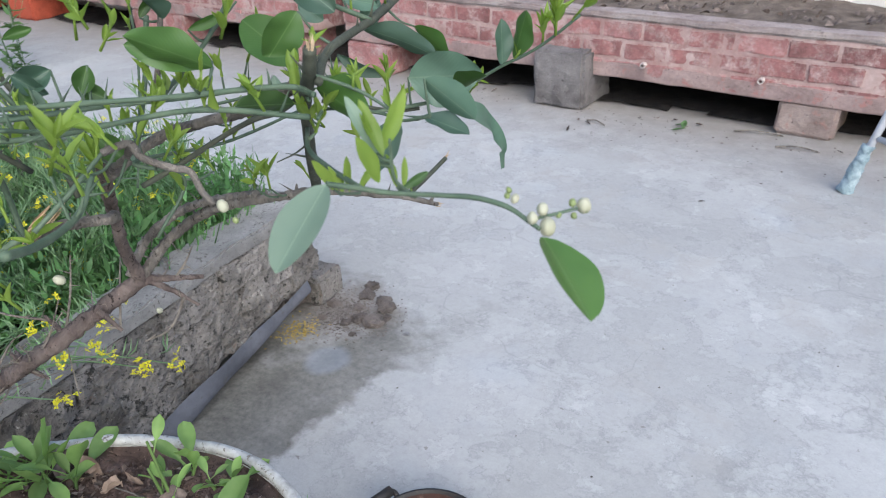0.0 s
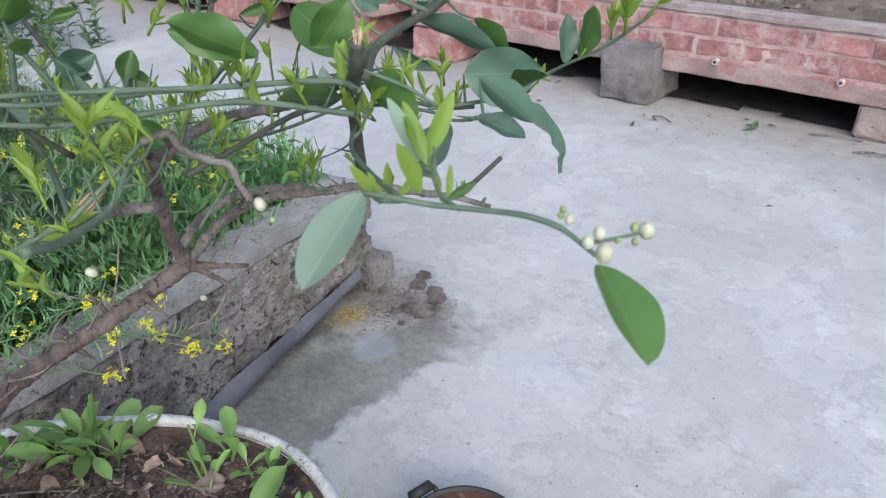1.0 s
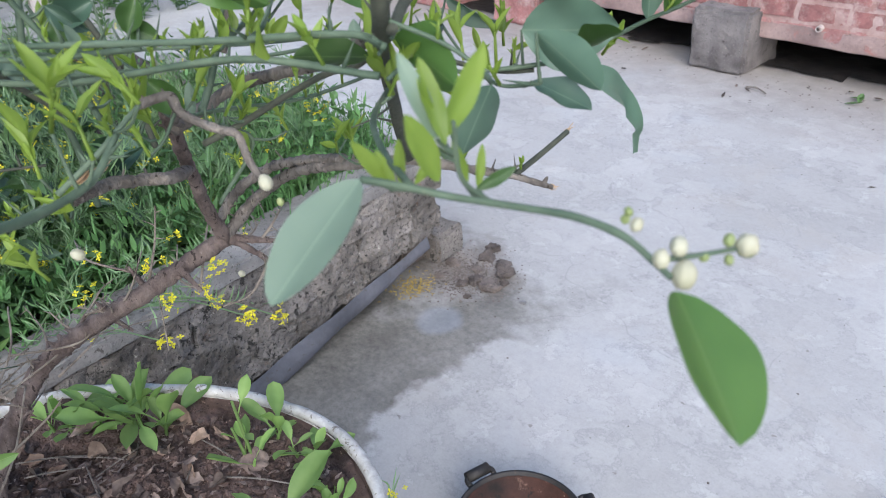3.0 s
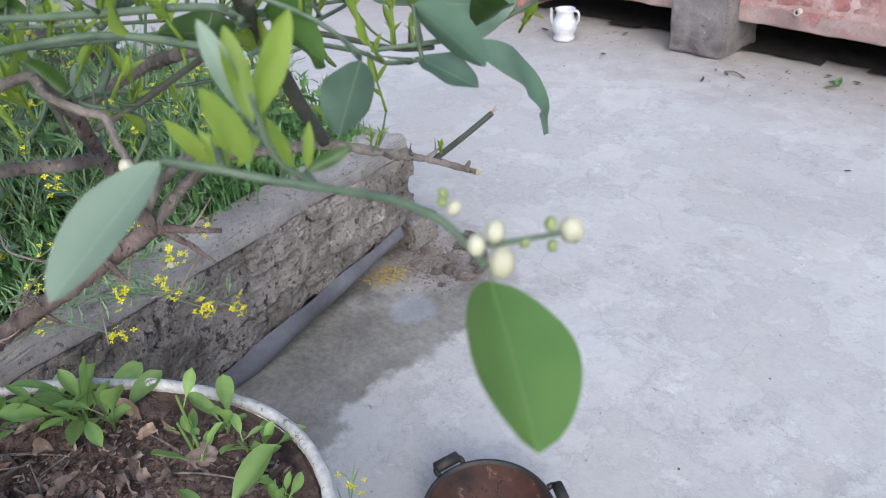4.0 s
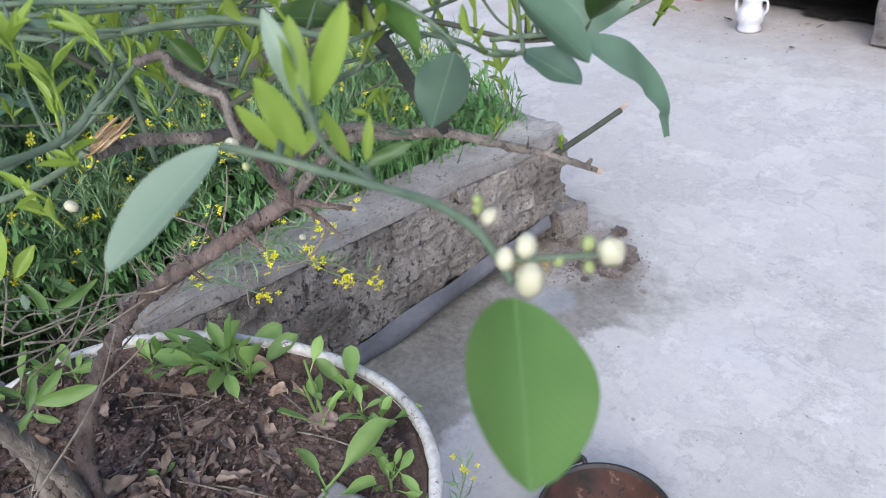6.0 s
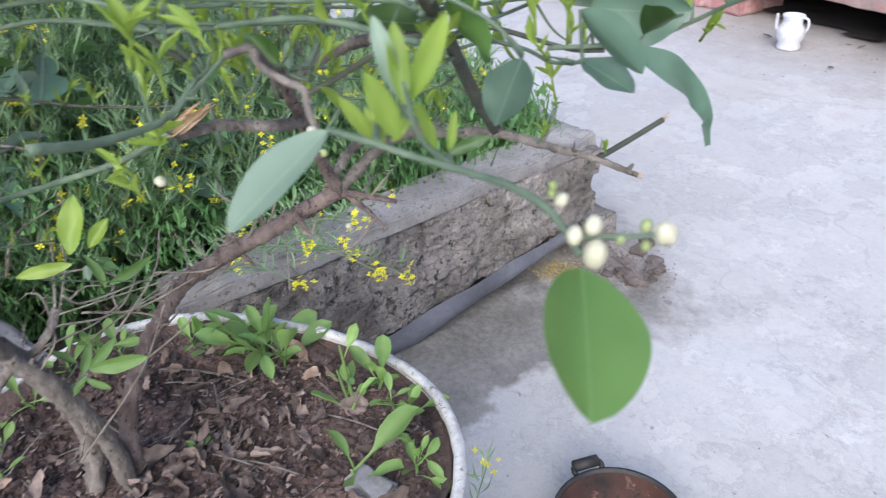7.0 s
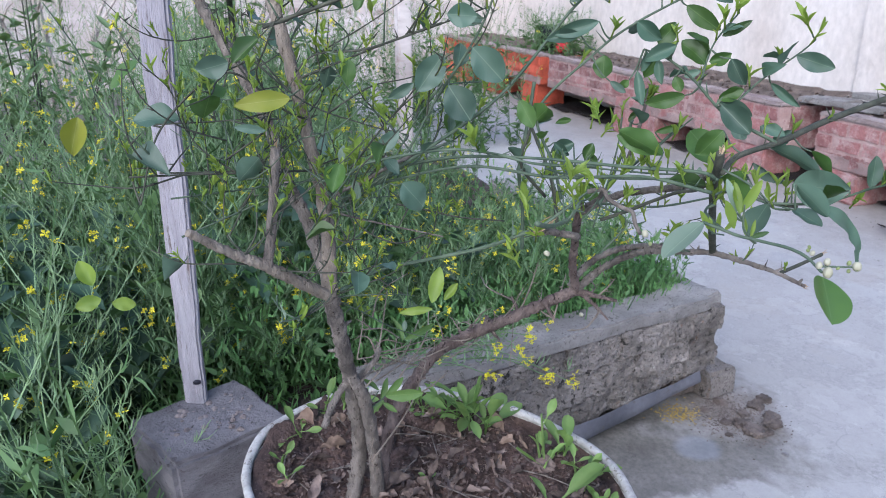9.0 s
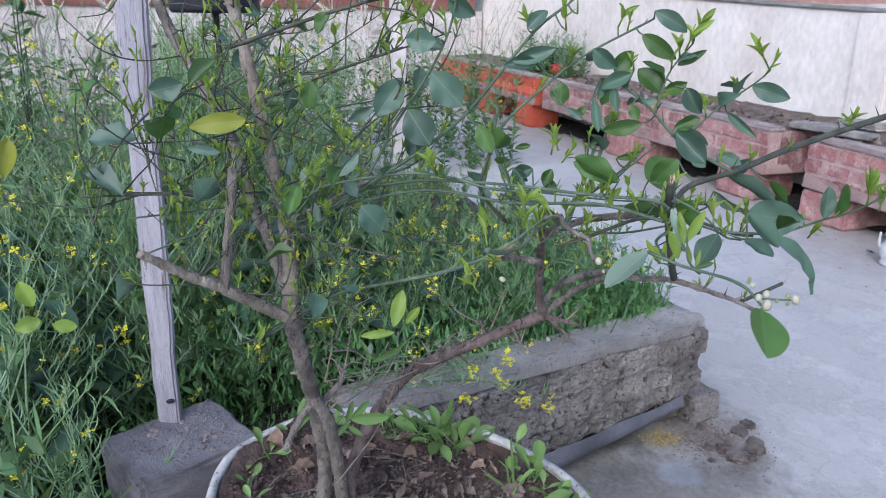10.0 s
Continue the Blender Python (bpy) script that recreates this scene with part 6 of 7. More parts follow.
for _ in range(70):
    y = rnd.uniform(0.15, 1.25)
    x = bed_edge(y) - rnd.uniform(0.14, 0.5)
    mustard(plants, Vector((x, y, bed_height(x, y))), rnd.uniform(0.16, 0.34), 0.35)
# a few that hang in front of the block
for x, y, h in ((-0.93, -0.20, 0.62), (-0.89, -0.15, 0.52), (-0.86, -0.21, 0.66), (-0.83, -0.13, 0.44), (-0.80, -0.18, 0.58), (-0.92, -0.12, 0.70), (-0.87, -0.11, 0.48)):
    mustard(plants, Vector((x, y, 0.02)), h, 0.2)
tagged(part("mustard_plants", plants.mesh("mustard_plants", [weed_mat, pod_mat, petal_mat])), "dense feathery mustard plants with green pods and yellow flowers", "mustard plants", kind="stuff")

low = Heap()
for _ in range(17000):
    y = rnd.uniform(-0.1, 1.34)
    x = bed_edge(y) - 0.085 - abs(rnd.gauss(0, 0.46))
    o = Vector((x, y, bed_height(x, y) + rnd.random() ** 1.4 * (0.17 if y > 0.3 else 0.30)))
    e = chance_dir(rnd.uniform(0.1, 1.6)) * rnd.uniform(0.012, 0.05)
    low.strip(o, o + e, rnd.choice((0.003, 0.004, 0.006, 0.010)), e.orthogonal().normalized(), 0, rnd.uniform(-0.006, 0.008))
# grass at the broken end
for _ in range(300):
    y = rnd.uniform(0.85, 1.34)
    x = bed_edge(y) - 0.09 - abs(rnd.gauss(0, 0.12))
    o = Vector((x, y, bed_height(x, y)))
    e = chance_dir(rnd.uniform(0.0, 0.6)) * rnd.uniform(0.08, 0.20)
    low.strip(o, o + e, rnd.uniform(0.003, 0.005), e.orthogonal().normalized(), 0, -0.01)
tagged(part("low_weeds", low.mesh("low_weeds", [weed_lit])), "low bright green leafy weeds along the kerb, light put into their colour", "weeds", kind="stuff")
broad = Heap()
for n in range(4600):
    x, y = rnd.uniform(-2.4, -0.95), rnd.uniform(-1.1, 0.75)
    # extra dark leaves on the left stand in for shade among the stalks
    if n > 3000:
        x, y = rnd.uniform(-1.7, -0.98), rnd.uniform(-0.9, -0.12)
    if x > -0.98 - 0.25 * max(-0.3 - y, 0) or (y > -0.14 and x > -1.14) or (y > 0.3 and x > bed_edge(y) - 0.2):
        continue
    o = Vector((x, y, bed_height(x, y) + rnd.random() ** 1.3 * (0.24 if y > 0.3 else 0.58 if n > 3000 else 0.42)))
    d = chance_dir(rnd.uniform(0.4, 1.9))
    v, f = blade(lens(rnd.uniform(0.16, 0.26), 0.9, 0.0, 0.8), 0.5, rnd.uniform(-0.1, 0.5), 6, rnd.uniform(-0.5, 0.5))
    m = Matrix.Translation(o) @ Euler((rnd.uniform(-0.7, 0.7), rnd.uniform(-1.0, 0.6), math.atan2(d.y, d.x))).to_matrix().to_4x4()
    ln = rnd.uniform(0.04, 0.11)
    broad.put([m @ (Vector(q) * ln) for q in v], f)
tagged(part("broad_weeds", broad.mesh("broad_weeds", [broad_mat], True)), "bluish broad leaves low in the mustard bed, darkened for shade", "weeds", kind="stuff")


def sprig(x, y, z, foot, flowers):
    """A single flowering mustard sprig that leans out over the kerb."""
    base = thing("mustard_sprig", foot, "thin mustard sprig with a cluster of yellow flowers", "mustard plant", "flowering sprigs")
    o, t = Vector(foot), Vector((x, y, z))
    v, f = tube(spline((o, o.lerp(t, 0.6) + Vector((0, 0, 0.03)), t), 6), 0.0018, 0.0009, 5)
    part("stem", mesh_of("stem", v, f, pod_mat, smooth=True), None, base)
    heap = Heap()
    for _ in range(int(flowers * 1.7)):
        heap.flower(t + Vector((rnd.gauss(0, 0.006), rnd.gauss(0, 0.006), rnd.gauss(0, 0.007))), rnd.uniform(0.0040, 0.0062), chance_dir(rnd.uniform(0, 1.4)), 0)
    part("flower_head", heap.mesh("flower_head", [petal_mat]), None, base, "cluster of small yellow flowers")
    pods = Heap()
    for _ in range(18):
        q = o.lerp(t, rnd.uniform(0.35, 0.98)) + Vector((0, 0, 0.02))
        pods.pod(q, q + chance_dir(rnd.uniform(0.3, 1.2)) * 0.035, 0.003)
    tagged(part("seed_pod", pods.mesh("seed_pod", [pod_mat]), None, base), kind="stuff")


for x, y, z, n in ((-0.687, 0.655, 0.462, 9), (-0.72, 0.625, 0.462, 12), (-0.76, 0.60, 0.48, 6), (-0.79, 0.60, 0.49, 7), (-0.70, 0.50, 0.50, 8), (-0.74, 0.53, 0.52, 6), (-0.82, 0.63, 0.50, 6), (-0.85, 0.55, 0.52, 6), (-0.90, 0.68, 0.45, 4), (-0.93, 0.60, 0.48, 4), (-0.97, 0.75, 0.44, 4), (-0.88, 0.47, 0.50, 5), (-0.98, 0.52, 0.50, 5), (-1.02, 0.66, 0.46, 4), (-0.80, 0.44, 0.50, 4)):
    sprig(x, y, z, (bed_edge(y) - 0.13, y - 0.08, 0.28), n)
sprig(-0.421, 0.626, 0.338, (-0.47, 0.60, 0.0), 3)


# ---- small things on the floor ----
def karahi():
    o = Vector((-0.416, 0.864, 0.0))
    base = thing("iron_pan", o, "black burnt iron pan with loop handles, rusty inside", "pan")
    size = 0.94
    v, f = lathe(((0.0378, 0.0021), (0.0714, 0.0115), (0.0998, 0.0420), (0.1113, 0.0798), (0.1155, 0.0809), (0.1155, 0.0766), (0.1050, 0.0378), (0.0756, 0.0074), (0.0378, 0.0000)), 48, close=False)
    part("bowl", mesh_of("bowl", [Vector(q) * size + o for q in v], f, iron_mat, smooth=True), None, base)
    v, f = lathe(((0.0011, 0.0063), (0.0473, 0.0074), (0.0693, 0.0158), (0.0966, 0.0451), (0.1076, 0.0745)), 48, close=False)
    part("inside", mesh_of("inside", [Vector(q) * size + o for q in v], f, rust_mat, smooth=True), None, base, "rusty scorched inside")
    for a in (168, 58):
        c = o + Vector((0.1155 * math.cos(radians(a)), 0.1155 * math.sin(radians(a)), 0.0765)) * size
        out = Vector((math.cos(radians(a)), math.sin(radians(a)), 0.25))
        s = Vector((-math.sin(radians(a)), math.cos(radians(a)), 0))
        line = spline((c - s * 0.024, c - s * 0.025 + out * 0.008, c - s * 0.018 + out * 0.014, c + s * 0.018 + out * 0.014, c + s * 0.025 + out * 0.008, c + s * 0.024), 5)
        v, f = tube(line, 0.005, 0.005, 8)
        loop = part("handle", mesh_of("handle", v, f, iron_mat, smooth=True), None, base, "iron loop handle")
        v, f = tube([c - s * 0.022 + out * 0.015, c + s * 0.022 + out * 0.015], 0.0100, 0.0100, 12)
        part("grip", mesh_of("grip", v, f, iron_mat, smooth=True), None, loop, "black rolled grip")


karahi()


def jug():
    o = Vector((-2.05, 3.225, 0.0))
    base = thing("white_jug", o, "white plastic toilet jug standing on the concrete", "jug")
    profile = ((0.040, 0.0), (0.050, 0.003), (0.053, 0.016), (0.045, 0.028), (0.056, 0.048), (0.060, 0.075), (0.055, 0.098), (0.044, 0.112), (0.042, 0.138), (0.050, 0.152), (0.047, 0.152), (0.039, 0.136), (0.040, 0.112), (0.05, 0.085), (0.042, 0.018), (0.001, 0.010))
    v, f = lathe(profile, 36)
    part("body", mesh_of("body", [Vector(q) + o for q in v], f, enamel_mat, smooth=True), None, base)
    line = spline([o + Vector(q) for q in ((0.043, 0.01, 0.146), (0.066, 0.015, 0.140), (0.070, 0.016, 0.105), (0.055, 0.012, 0.078))], 6)
    v, f = tube(line, 0.0055, 0.0055, 8)
    part("handle", mesh_of("handle", v, f, enamel_mat, smooth=True), None, base)
    line = spline([o + Vector(q) for q in ((-0.046, -0.016, 0.065), (-0.064, -0.022, 0.095), (-0.066, -0.024, 0.150))], 6)
    v, f = tube(line, 0.010, 0.006, 8)
    part("spout", mesh_of("spout", v, f, enamel_mat, smooth=True), None, base)


jug()


def stand():
    base = thing("garden_stand", (-0.08, 2.96, 0), "white painted metal stand with a cloth-wrapped foot", "stand")

    def rod(name, a, b, r, mat=enamel_mat, label=""):
        v, f = tube([Vector(a), Vector(a).lerp(Vector(b), 0.5), Vector(b)], r, r, 10)
        return part(name, mesh_of(name, v, f, mat, smooth=True), None, base, label)

    foot = rod("leg", (-0.085, 2.955, 0.0), (0.06, 2.98, 0.62), 0.013)
    rod("leg", (0.50, 2.60, 0.0), (0.40, 2.70, 0.62), 0.013)
    rod("brace", (-0.035, 2.965, 0.21), (0.46, 2.64, 0.16), 0.010)
    rod("brace", (-0.005, 2.97, 0.33), (0.10, 2.88, 0.19), 0.008)
    rod("top_rail", (0.04, 2.98, 0.62), (0.42, 2.69, 0.62), 0.013)
    v, f = tube(spline(((-0.088, 2.954, 0.0), (-0.080, 2.956, 0.035), (-0.071, 2.957, 0.08), (-0.060, 2.959, 0.13), (-0.048, 2.962, 0.18)), 14), 0.027, 0.019, 22, 0.10, 3.0)
    v = [q + Vector((0.002, 0.0015, 0)) * math.sin(q.z * 150 + 2.5 * math.atan2(q.y - 2.957, q.x + 0.07)) + 0.004 * noise.noise_vector(q * 60) for q in v]
    part("cloth_wrap", mesh_of("cloth_wrap", v, f, cloth_mat, smooth=True), None, foot, "pale blue cloth wound round the foot")


stand()


def clod(x, y, r, flat=0.46):
    bm = bmesh.new()
    bmesh.ops.create_icosphere(bm, subdivisions=4, radius=r)
    s = rnd.uniform(0, 90)
    for v in bm.verts:
        v.co *= 1 + 0.5 * noise.noise(v.co / r * 1.2 + Vector((s, 0, 0))) + 0.30 * noise.noise(v.co / r * 3.5 + Vector((s, 0, 0))) + 0.12 * noise.noise(v.co / r * 9 + Vector((s, 0, 0)))
        v.co.z = max(v.co.z * flat, -r * 0.3)
    bm.transform(Matrix.Translation((x, y, r * 0.28)))
    tagged(part("soil_clod", bm, clod_mat, smooth=False), "dried brown soil clod on the concrete", "soil clod", "soil clods")


for x, y, r in ((-1.00, 1.475, 0.026), (-1.03, 1.50, 0.02), (-0.985, 1.40, 0.026), (-1.03, 1.395, 0.022), (-1.09, 1.50, 0.022), (-1.07, 1.44, 0.015), (-1.11, 1.55, 0.02), (-0.97, 1.44, 0.012), (-1.05, 1.36, 0.014), (-1.14, 1.42, 0.018), (-1.12, 1.35, 0.012), (-1.0, 1.33, 0.009)):
    clod(x, y, r)
spill = Heap()
for _ in range(1500):
    a = Vector((-1.075 + rnd.gauss(0, 0.055), 1.40 + rnd.gauss(0, 0.06), 0.0005))
    if a.x < bed_edge(a.y) - 0.02 and a.y < 1.36:
        continue
    lump(spill, a, rnd.choice((0.0010, 0.0014, 0.002, 0.003)), 0, 0.5)
tagged(part("spilled_soil", spill.mesh("spilled_soil", [clod_mat])), "crumbs of soil spilled on the concrete by the kerb", "soil", kind="stuff")
chaff = Heap()
for _ in range(220):
    a = Vector((-1.13 + rnd.gauss(0, 0.028), 1.265 + rnd.gauss(0, 0.035), rnd.uniform(0.002, 0.008)))
    chaff.strip(a, a + chance_dir(rnd.uniform(1.2, 1.7)) * 0.012, 0.004, Vector((0, 0, 1)).cross(chance_dir(1.2)).normalized(), 0)
tagged(part("yellow_chaff", chaff.mesh("yellow_chaff", [chaff_mat])), "yellow fallen petals and chaff on the concrete", "petals", kind="stuff")
dot = part("pebble", box(-0.888, -0.870, 1.399, 1.413, 0.0, 0.008, 0.003, 0.002, 4, 5, 20), stone_mat)
tagged(dot, "small dark pebble on the concrete", "pebble")


def ground_leaf(x, y, ln, mat, kind="fallen_leaf", label="dry fallen leaf on the concrete"):
    v, f = blade(lens(rnd.uniform(0.12, 0.25)), 0.6, -0.25, 7, rnd.uniform(-0.6, 0.6))
    m = Matrix.Translation((x, y, 0.006)) @ Matrix.Rotation(rnd.uniform(0, 6.28), 4, "Z")
    tagged(part(kind, mesh_of(kind, [m @ (Vector(q) * ln) for q in v], f, mat, smooth=True)), label, "leaf", "leaves on the floor")


for x, y in ((-1.231, 3.061), (-1.25, 3.22), (-1.18, 3.20), (-0.15, 3.35), (0.05, 3.4), (-0.5, 2.60), (-1.75, 3.15), (-2.2, 3.3), (-0.95, 3.42), (-0.88, 3.45), (-0.74, 3.44), (-1.02, 3.40), (-1.86, 3.44), (-1.93, 3.46)):
    ground_leaf(x, y, rnd.uniform(0.02, 0.05), litter_mat)
for x, y in ((-0.84, 3.30), (-0.80, 3.34), (-0.85, 3.38)):
    ground_leaf(x, y, rnd.uniform(0.05, 0.09), weed_mat, "green_leaf", "wilted green leaf by the planter")
stick = Heap()
for (x, y, dx, dy) in ((-1.22, 3.25, 0.10, -0.03), (-0.40, 3.30, 0.16, 0.02), (-0.6, 3.42, 0.2, 0.03)):
    v, f = tube(spline((Vector((x, y, 0.005)), Vector((x + dx / 2, y + dy / 2, 0.016)), Vector((x + dx, y + dy, 0.005))), 5), 0.005, 0.003, 6)
    stick.put(v, f)
tagged(part("dry_sticks", stick.mesh("dry_sticks", [bark])), "short dry sticks lying by the planter", "sticks", kind="stuff")
dust = Heap()
for _ in range(220):
    x, y = rnd.uniform(-2.6, 0.6), 3.46 - abs(rnd.gauss(0, 0.22))
    lump(dust, Vector((x, y, 0.0)), rnd.choice((0.002, 0.003, 0.005)), 0, 0.4)
for _ in range(60):
    lump(dust, Vector((rnd.uniform(-1.2, 0.8), rnd.uniform(0.9, 3.2), 0.0)), rnd.choice((0.0015, 0.002, 0.003)), 0, 0.4)
tagged(part("floor_grit", dust.mesh("floor_grit", [clod_mat])), "scattered grit and soil crumbs on the concrete", "grit", kind="stuff")
fallen = Heap()
for _ in range(900):
    x, y = rnd.uniform(-6.0, 2.6), rnd.uniform(3.62, 4.08)
    if -3.1 < x < -2.7:
        continue
    a = Vector((x, y, 0.43 - 0.015 * x + rnd.uniform(-0.005, 0.012)))
    e = chance_dir(rnd.uniform(1.1, 1.7)) * rnd.uniform(0.02, 0.06)
    fallen.strip(a, a + e, rnd.uniform(0.01, 0.03), e.orthogonal().normalized(), 0, 0.008)
tagged(part("planter_litter", fallen.mesh("planter_litter", [litter_mat])), "dry leaves and stalks lying on the planter soil", "dry leaves", kind="stuff")

# plants and things in the far corner
corner = Heap()
for _ in range(60):
    mustard(corner, Vector((rnd.uniform(-7.4, -6.2), rnd.uniform(3.6, 4.05), 0.5)), rnd.uniform(0.15, 0.45), 0.0)
for _ in range(120):
    mustard(corner, Vector((rnd.uniform(-9.2, -3.6), rnd.uniform(-2.6, 1.0), 0.0)), rnd.uniform(0.7, 1.25), 0.1)
for _ in range(110):
    mustard(corner, Vector((rnd.uniform(-6.6, -4.6), rnd.uniform(0.9, 2.5), 0.0)), rnd.uniform(0.6, 1.25), 0.15)
tagged(part("corner_plants", corner.mesh("corner_plants", [weed_mat, pod_mat, petal_mat])), "bushy green plants in the far corner of the yard", "plants", kind="stuff")
v, f = lathe(((0.10, 0.0), (0.13, 0.02), (0.16, 0.20), (0.17, 0.26), (0.15, 0.26), (0.13, 0.1)), 28)
tagged(part("dark_bucket", mesh_of("dark_bucket", [Vector(q) + Vector((-6.9, 3.85, 0.52)) for q in v], f, black_mat, smooth=True)), "dark blue bucket among the far plants", "bucket")
v, f = lathe(((0.02, 0.0), (0.09, 0.02), (0.08, 0.10), (0.02, 0.12)), 14)
tagged(part("red_cloth", mesh_of("red_cloth", [Vector(q) + Vector((-6.55, 3.8, 0.52)) for q in v], f, red_mat, smooth=True)), "crumpled red cloth by the far plants", "cloth")


def dry_shrub(x, y, height):
    heap = Heap()
    for _ in range(9):
        line = [Vector((x, y, 0.0))]
        d = chance_dir(rnd.uniform(0.05, 0.45))
        for k in range(6):
            d = (d + chance_dir(rnd.uniform(0, 3.1)) * 0.28).normalized()
            line.append(line[-1] + d * height / 6)
        v, f = tube(spline(line, 3), 0.022, 0.008, 6)
        heap.put(v, f)
        for _ in range(5):
            a = rnd.choice(line[2:])
            e = a + chance_dir(rnd.uniform(0.3, 1.3)) * rnd.uniform(0.15, 0.35)
            v, f = tube([a, a.lerp(e, 0.5) + Vector((0, 0, 0.03)), e], 0.009, 0.004, 5)
            heap.put(v, f)
    tagged(part("dry_shrub", heap.mesh("dry_shrub", [pale_stem], True)), "pale bare stems of a dry shrub in the yard", "shrub", "dry shrubs")


for x, y in ((-6.4, -2.3), (-5.8, -1.6), (-6.6, -0.9), (-7.4, 0.6), (-7.6, 2.2)):
    dry_shrub(x, y, rnd.uniform(1.35, 1.75))


def leafy_bush(x, y, foot, height, spread):
    base = thing("leafy_bush", (x, y, foot), "loose leafy green bush standing among the mustard", "bush", "leafy bushes")
    o = Vector((x, y, foot))
    stems, leaves = Heap(), Heap()
    for _ in range(12):
        d = chance_dir(rnd.uniform(0.05, 0.5))
        t = o + Vector((d.x * spread, d.y * spread, d.z * height * rnd.uniform(0.7, 1.0)))
        line = spline((o, o.lerp(t, 0.5) + Vector((0, 0, 0.05)), t), 6)
        v, f = tube(line, 0.005, 0.0018, 5)
        stems.put(v, f)
        for _ in range(26):
            q = rnd.choice(line[6:])
            v, f = blade(lens(rnd.uniform(0.13, 0.2)), 0.4, rnd.uniform(-0.1, 0.3), 6, rnd.uniform(-0.3, 0.3))
            m = Matrix.Translation(q) @ Euler((rnd.uniform(-0.6, 0.6), -rnd.uniform(-0.3, 1.2), rnd.uniform(0, 6.28))).to_matrix().to_4x4()
            ln = rnd.uniform(0.04, 0.085)
            leaves.put([m @ (Vector(p) * ln) for p in v], f)
    part("stem", stems.mesh("stem", [dark], True), None, base)
    part("foliage", leaves.mesh("foliage", [bush_mat], True), None, base, "soft mid-green oval leaves")


for row in ((-2.6, -0.45, 0.05, 1.25, 0.75), (-2.9, 0.25, 0.15, 1.05, 0.7), (-3.3, -1.1, 0.0, 1.2, 0.8)):
    leafy_bush(*row)
# litter sheet whose dark colour paints the shade beneath the planters
heaped("litter_bank", lambda x, y: y > 3.60 + 0.10 * noise.noise(Vector((x * 3, y * 3, 0))), -7.5, 2.9, 3.50, 4.13, lambda x, y: 0.012, 0.06, under_mat, "dark litter under the raised planters, shade put into its colour", "litter")

block_crumbs = Heap()
for _ in range(55):
    a, q = rnd.uniform(0, 6.28), math.sqrt(rnd.random()) * 0.085
    lump(block_crumbs, Vector((-0.915 + q * math.cos(a), 0.03 + q * math.sin(a), 0.386)), rnd.choice((0.002, 0.003, 0.004, 0.007)), 0, 0.6)
tagged(part("mortar_crumbs", block_crumbs.mesh("mortar_crumbs", [crumb_mat])), "pale broken mortar crumbs lying on the concrete block", "rubble", kind="stuff")


# larger pale curled leaves blown against the rim of the tub
tan_litter = mottled("tan_dry_leaf", (0.15, 0.10, 0.078), (0.40, 0.295, 0.225), 38.0, 0.85, 5.0, 0.002, 0.5, each=0.5)
blown = random.Random(412)
for n in range(34):
    a = blown.uniform(1.9, 4.4) if n % 4 else blown.uniform(0, 6.28)
    q = blown.uniform(0.62, 0.93)
    x, y = POT.x + 0.228 * oval(a) * q * math.cos(a), POT.y + 0.228 * oval(a) * q * math.sin(a)
    ob = part("dry_leaf", blown.choice(litter_kinds).copy(), tan_litter, litter)
    ob.data.materials.clear()
    ob.data.materials.append(tan_litter)
    s = blown.uniform(0.018, 0.036)
    ob.matrix_basis = Matrix.Translation((x, y, soil_height(x, y) + 0.004 + 0.09 * s)) @ Euler((blown.uniform(-0.5, 0.5), blown.uniform(-0.45, 0.35), blown.uniform(0, 6.28))).to_matrix().to_4x4() @ Matrix.Diagonal((s, s * blown.uniform(0.4, 0.9), s * 1.3, 1))
    ob.matrix_parent_inverse = Matrix.Translation(-litter.location)


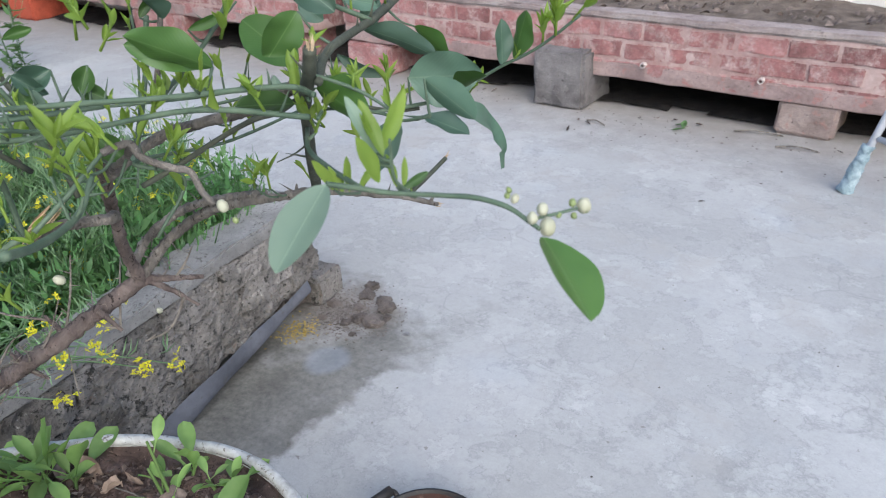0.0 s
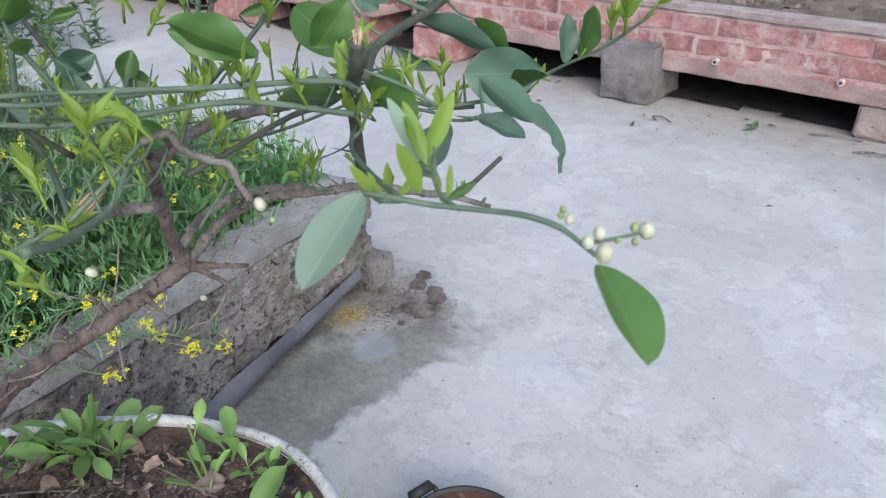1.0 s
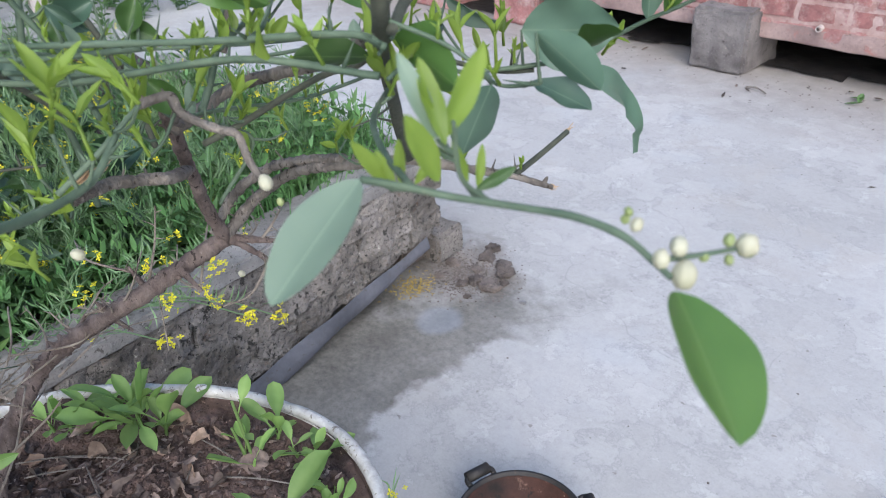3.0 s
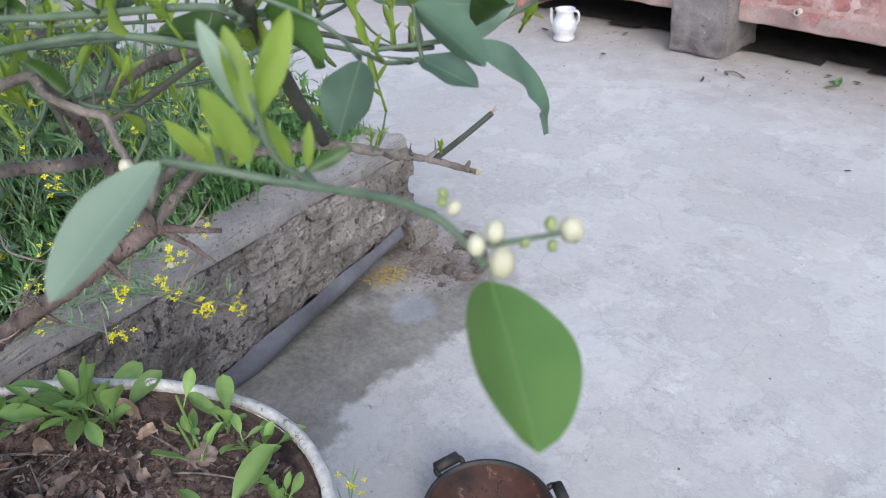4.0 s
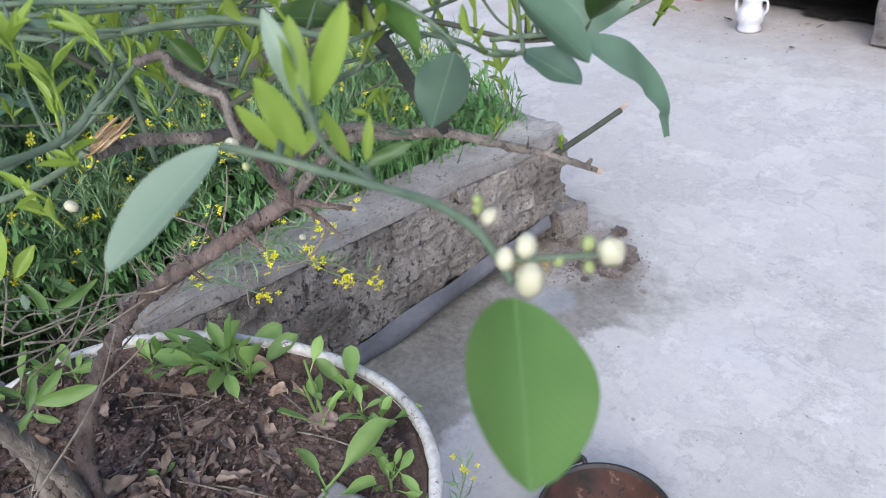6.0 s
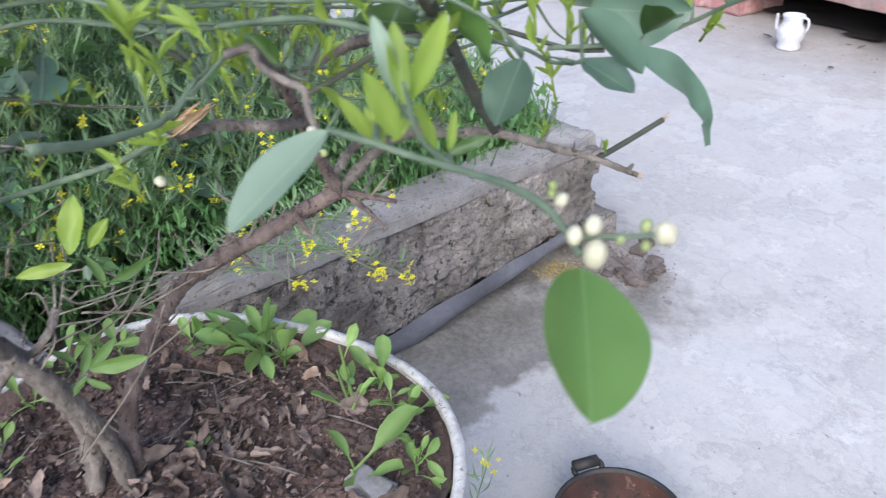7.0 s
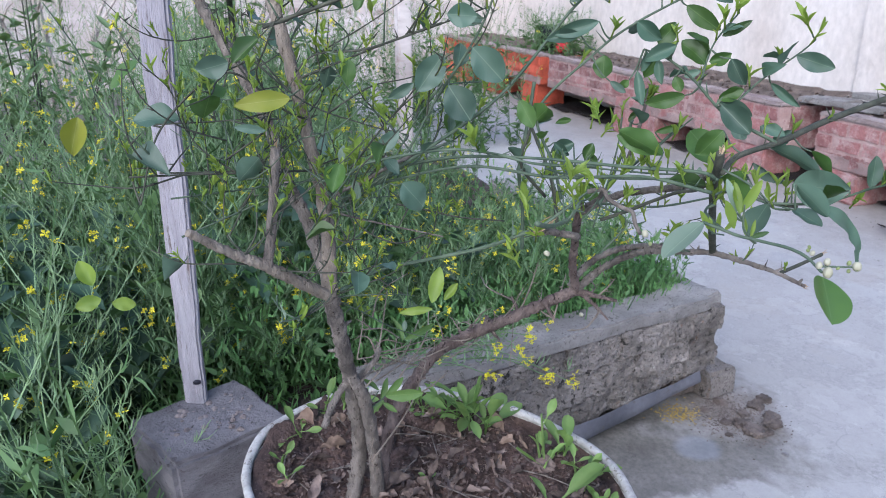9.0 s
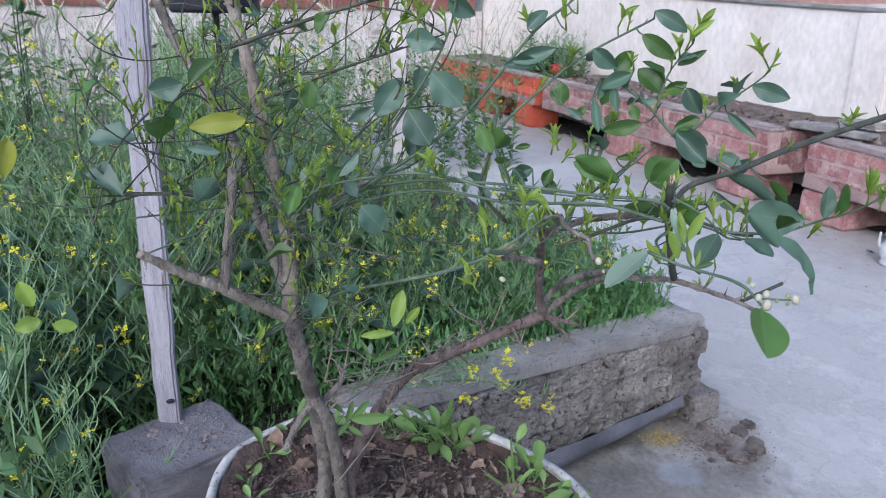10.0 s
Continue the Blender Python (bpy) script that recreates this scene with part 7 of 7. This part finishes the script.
# narrow upright new leaves along the low green twigs
spring = random.Random(97)
low_wood = [line for line in SIDE if any(-0.42 < q.x < -0.22 and 0.10 < q.y < 0.42 and 0.72 < q.z < 0.985 for q in line)]
for n in range(44):
    line = low_wood[n % len(low_wood)]
    i = spring.randrange(1, len(line) - 1)
    if line[i].z > 0.985 or line[i].y < 0.09:
        continue
    d = (line[i + 1] - line[i]).normalized()
    up = Vector((spring.uniform(-0.45, 0.45), spring.uniform(-0.35, 0.45), 1.0)) + d * spring.uniform(-0.5, 0.5)
    tip = line[i] + up.normalized() * spring.uniform(0.012, 0.022)
    citrus_leaf(tree, 2 if n % 3 else 4, *line[i], *tip, spring.uniform(0.30, 0.46), spring.uniform(-180, 180), (0, 2, 3)[n % 3])


# dry thorny twigs standing off the leaning limb
prick = random.Random(1203)
hold = [q for line in WOOD for q in line if 0.56 < q.z < 0.80 and q.y > 0.20 and -0.60 < q.x < -0.30]
for n in range(34):
    a = prick.choice(hold)
    d = Vector((prick.uniform(-1.0, 0.5), prick.uniform(-0.5, 0.8), prick.uniform(-0.3, 0.9))).normalized()
    reach = prick.uniform(0.025, 0.085)
    bend = Vector((prick.uniform(-1, 1), prick.uniform(-1, 1), prick.uniform(-0.6, 1))) * reach * 0.22
    line = spline((a, a + d * reach * 0.5 + bend, a + d * reach), 6)
    heap = Heap()
    v, f = tube(line, prick.uniform(0.0010, 0.0015), 0.0005, 6, 0.15, n)
    heap.put(v, f)
    for k in range(1, len(line) - 1, 2):
        s = Vector((prick.uniform(-1, 1), prick.uniform(-1, 1), prick.uniform(-0.5, 1))).normalized()
        v, f = tube([line[k], line[k] + s * 0.004, line[k] + s * prick.uniform(0.006, 0.012)], 0.0007, 0.0001, 4)
        heap.put(v, f)
    part("twig", heap.mesh("twig", [tan], True), tan, tree, "dry thorny twig")


# thin stalks that join the set-off leaves and tufts to the nearest wood
wood = [q for line in WOOD for q in line]
grid = np.array([tuple(q) for q in wood])
stalks = Heap()
for o in STALKS:
    gap = np.linalg.norm(grid - np.array(tuple(o)), axis=1)
    i = int(gap.argmin())
    foot, away = wood[i], float(gap[i])
    if 0.004 < away < 0.032:
        sag = Vector((0, 0, -0.12 * away))
        v, f = tube(spline((foot, foot.lerp(o, 0.5) + sag, o), 4), 0.0009, 0.0006, 5)
        stalks.put(v, f)
tagged(part("fine_wood", stalks.mesh("fine_wood", [green], True), green, tree), kind="stuff")
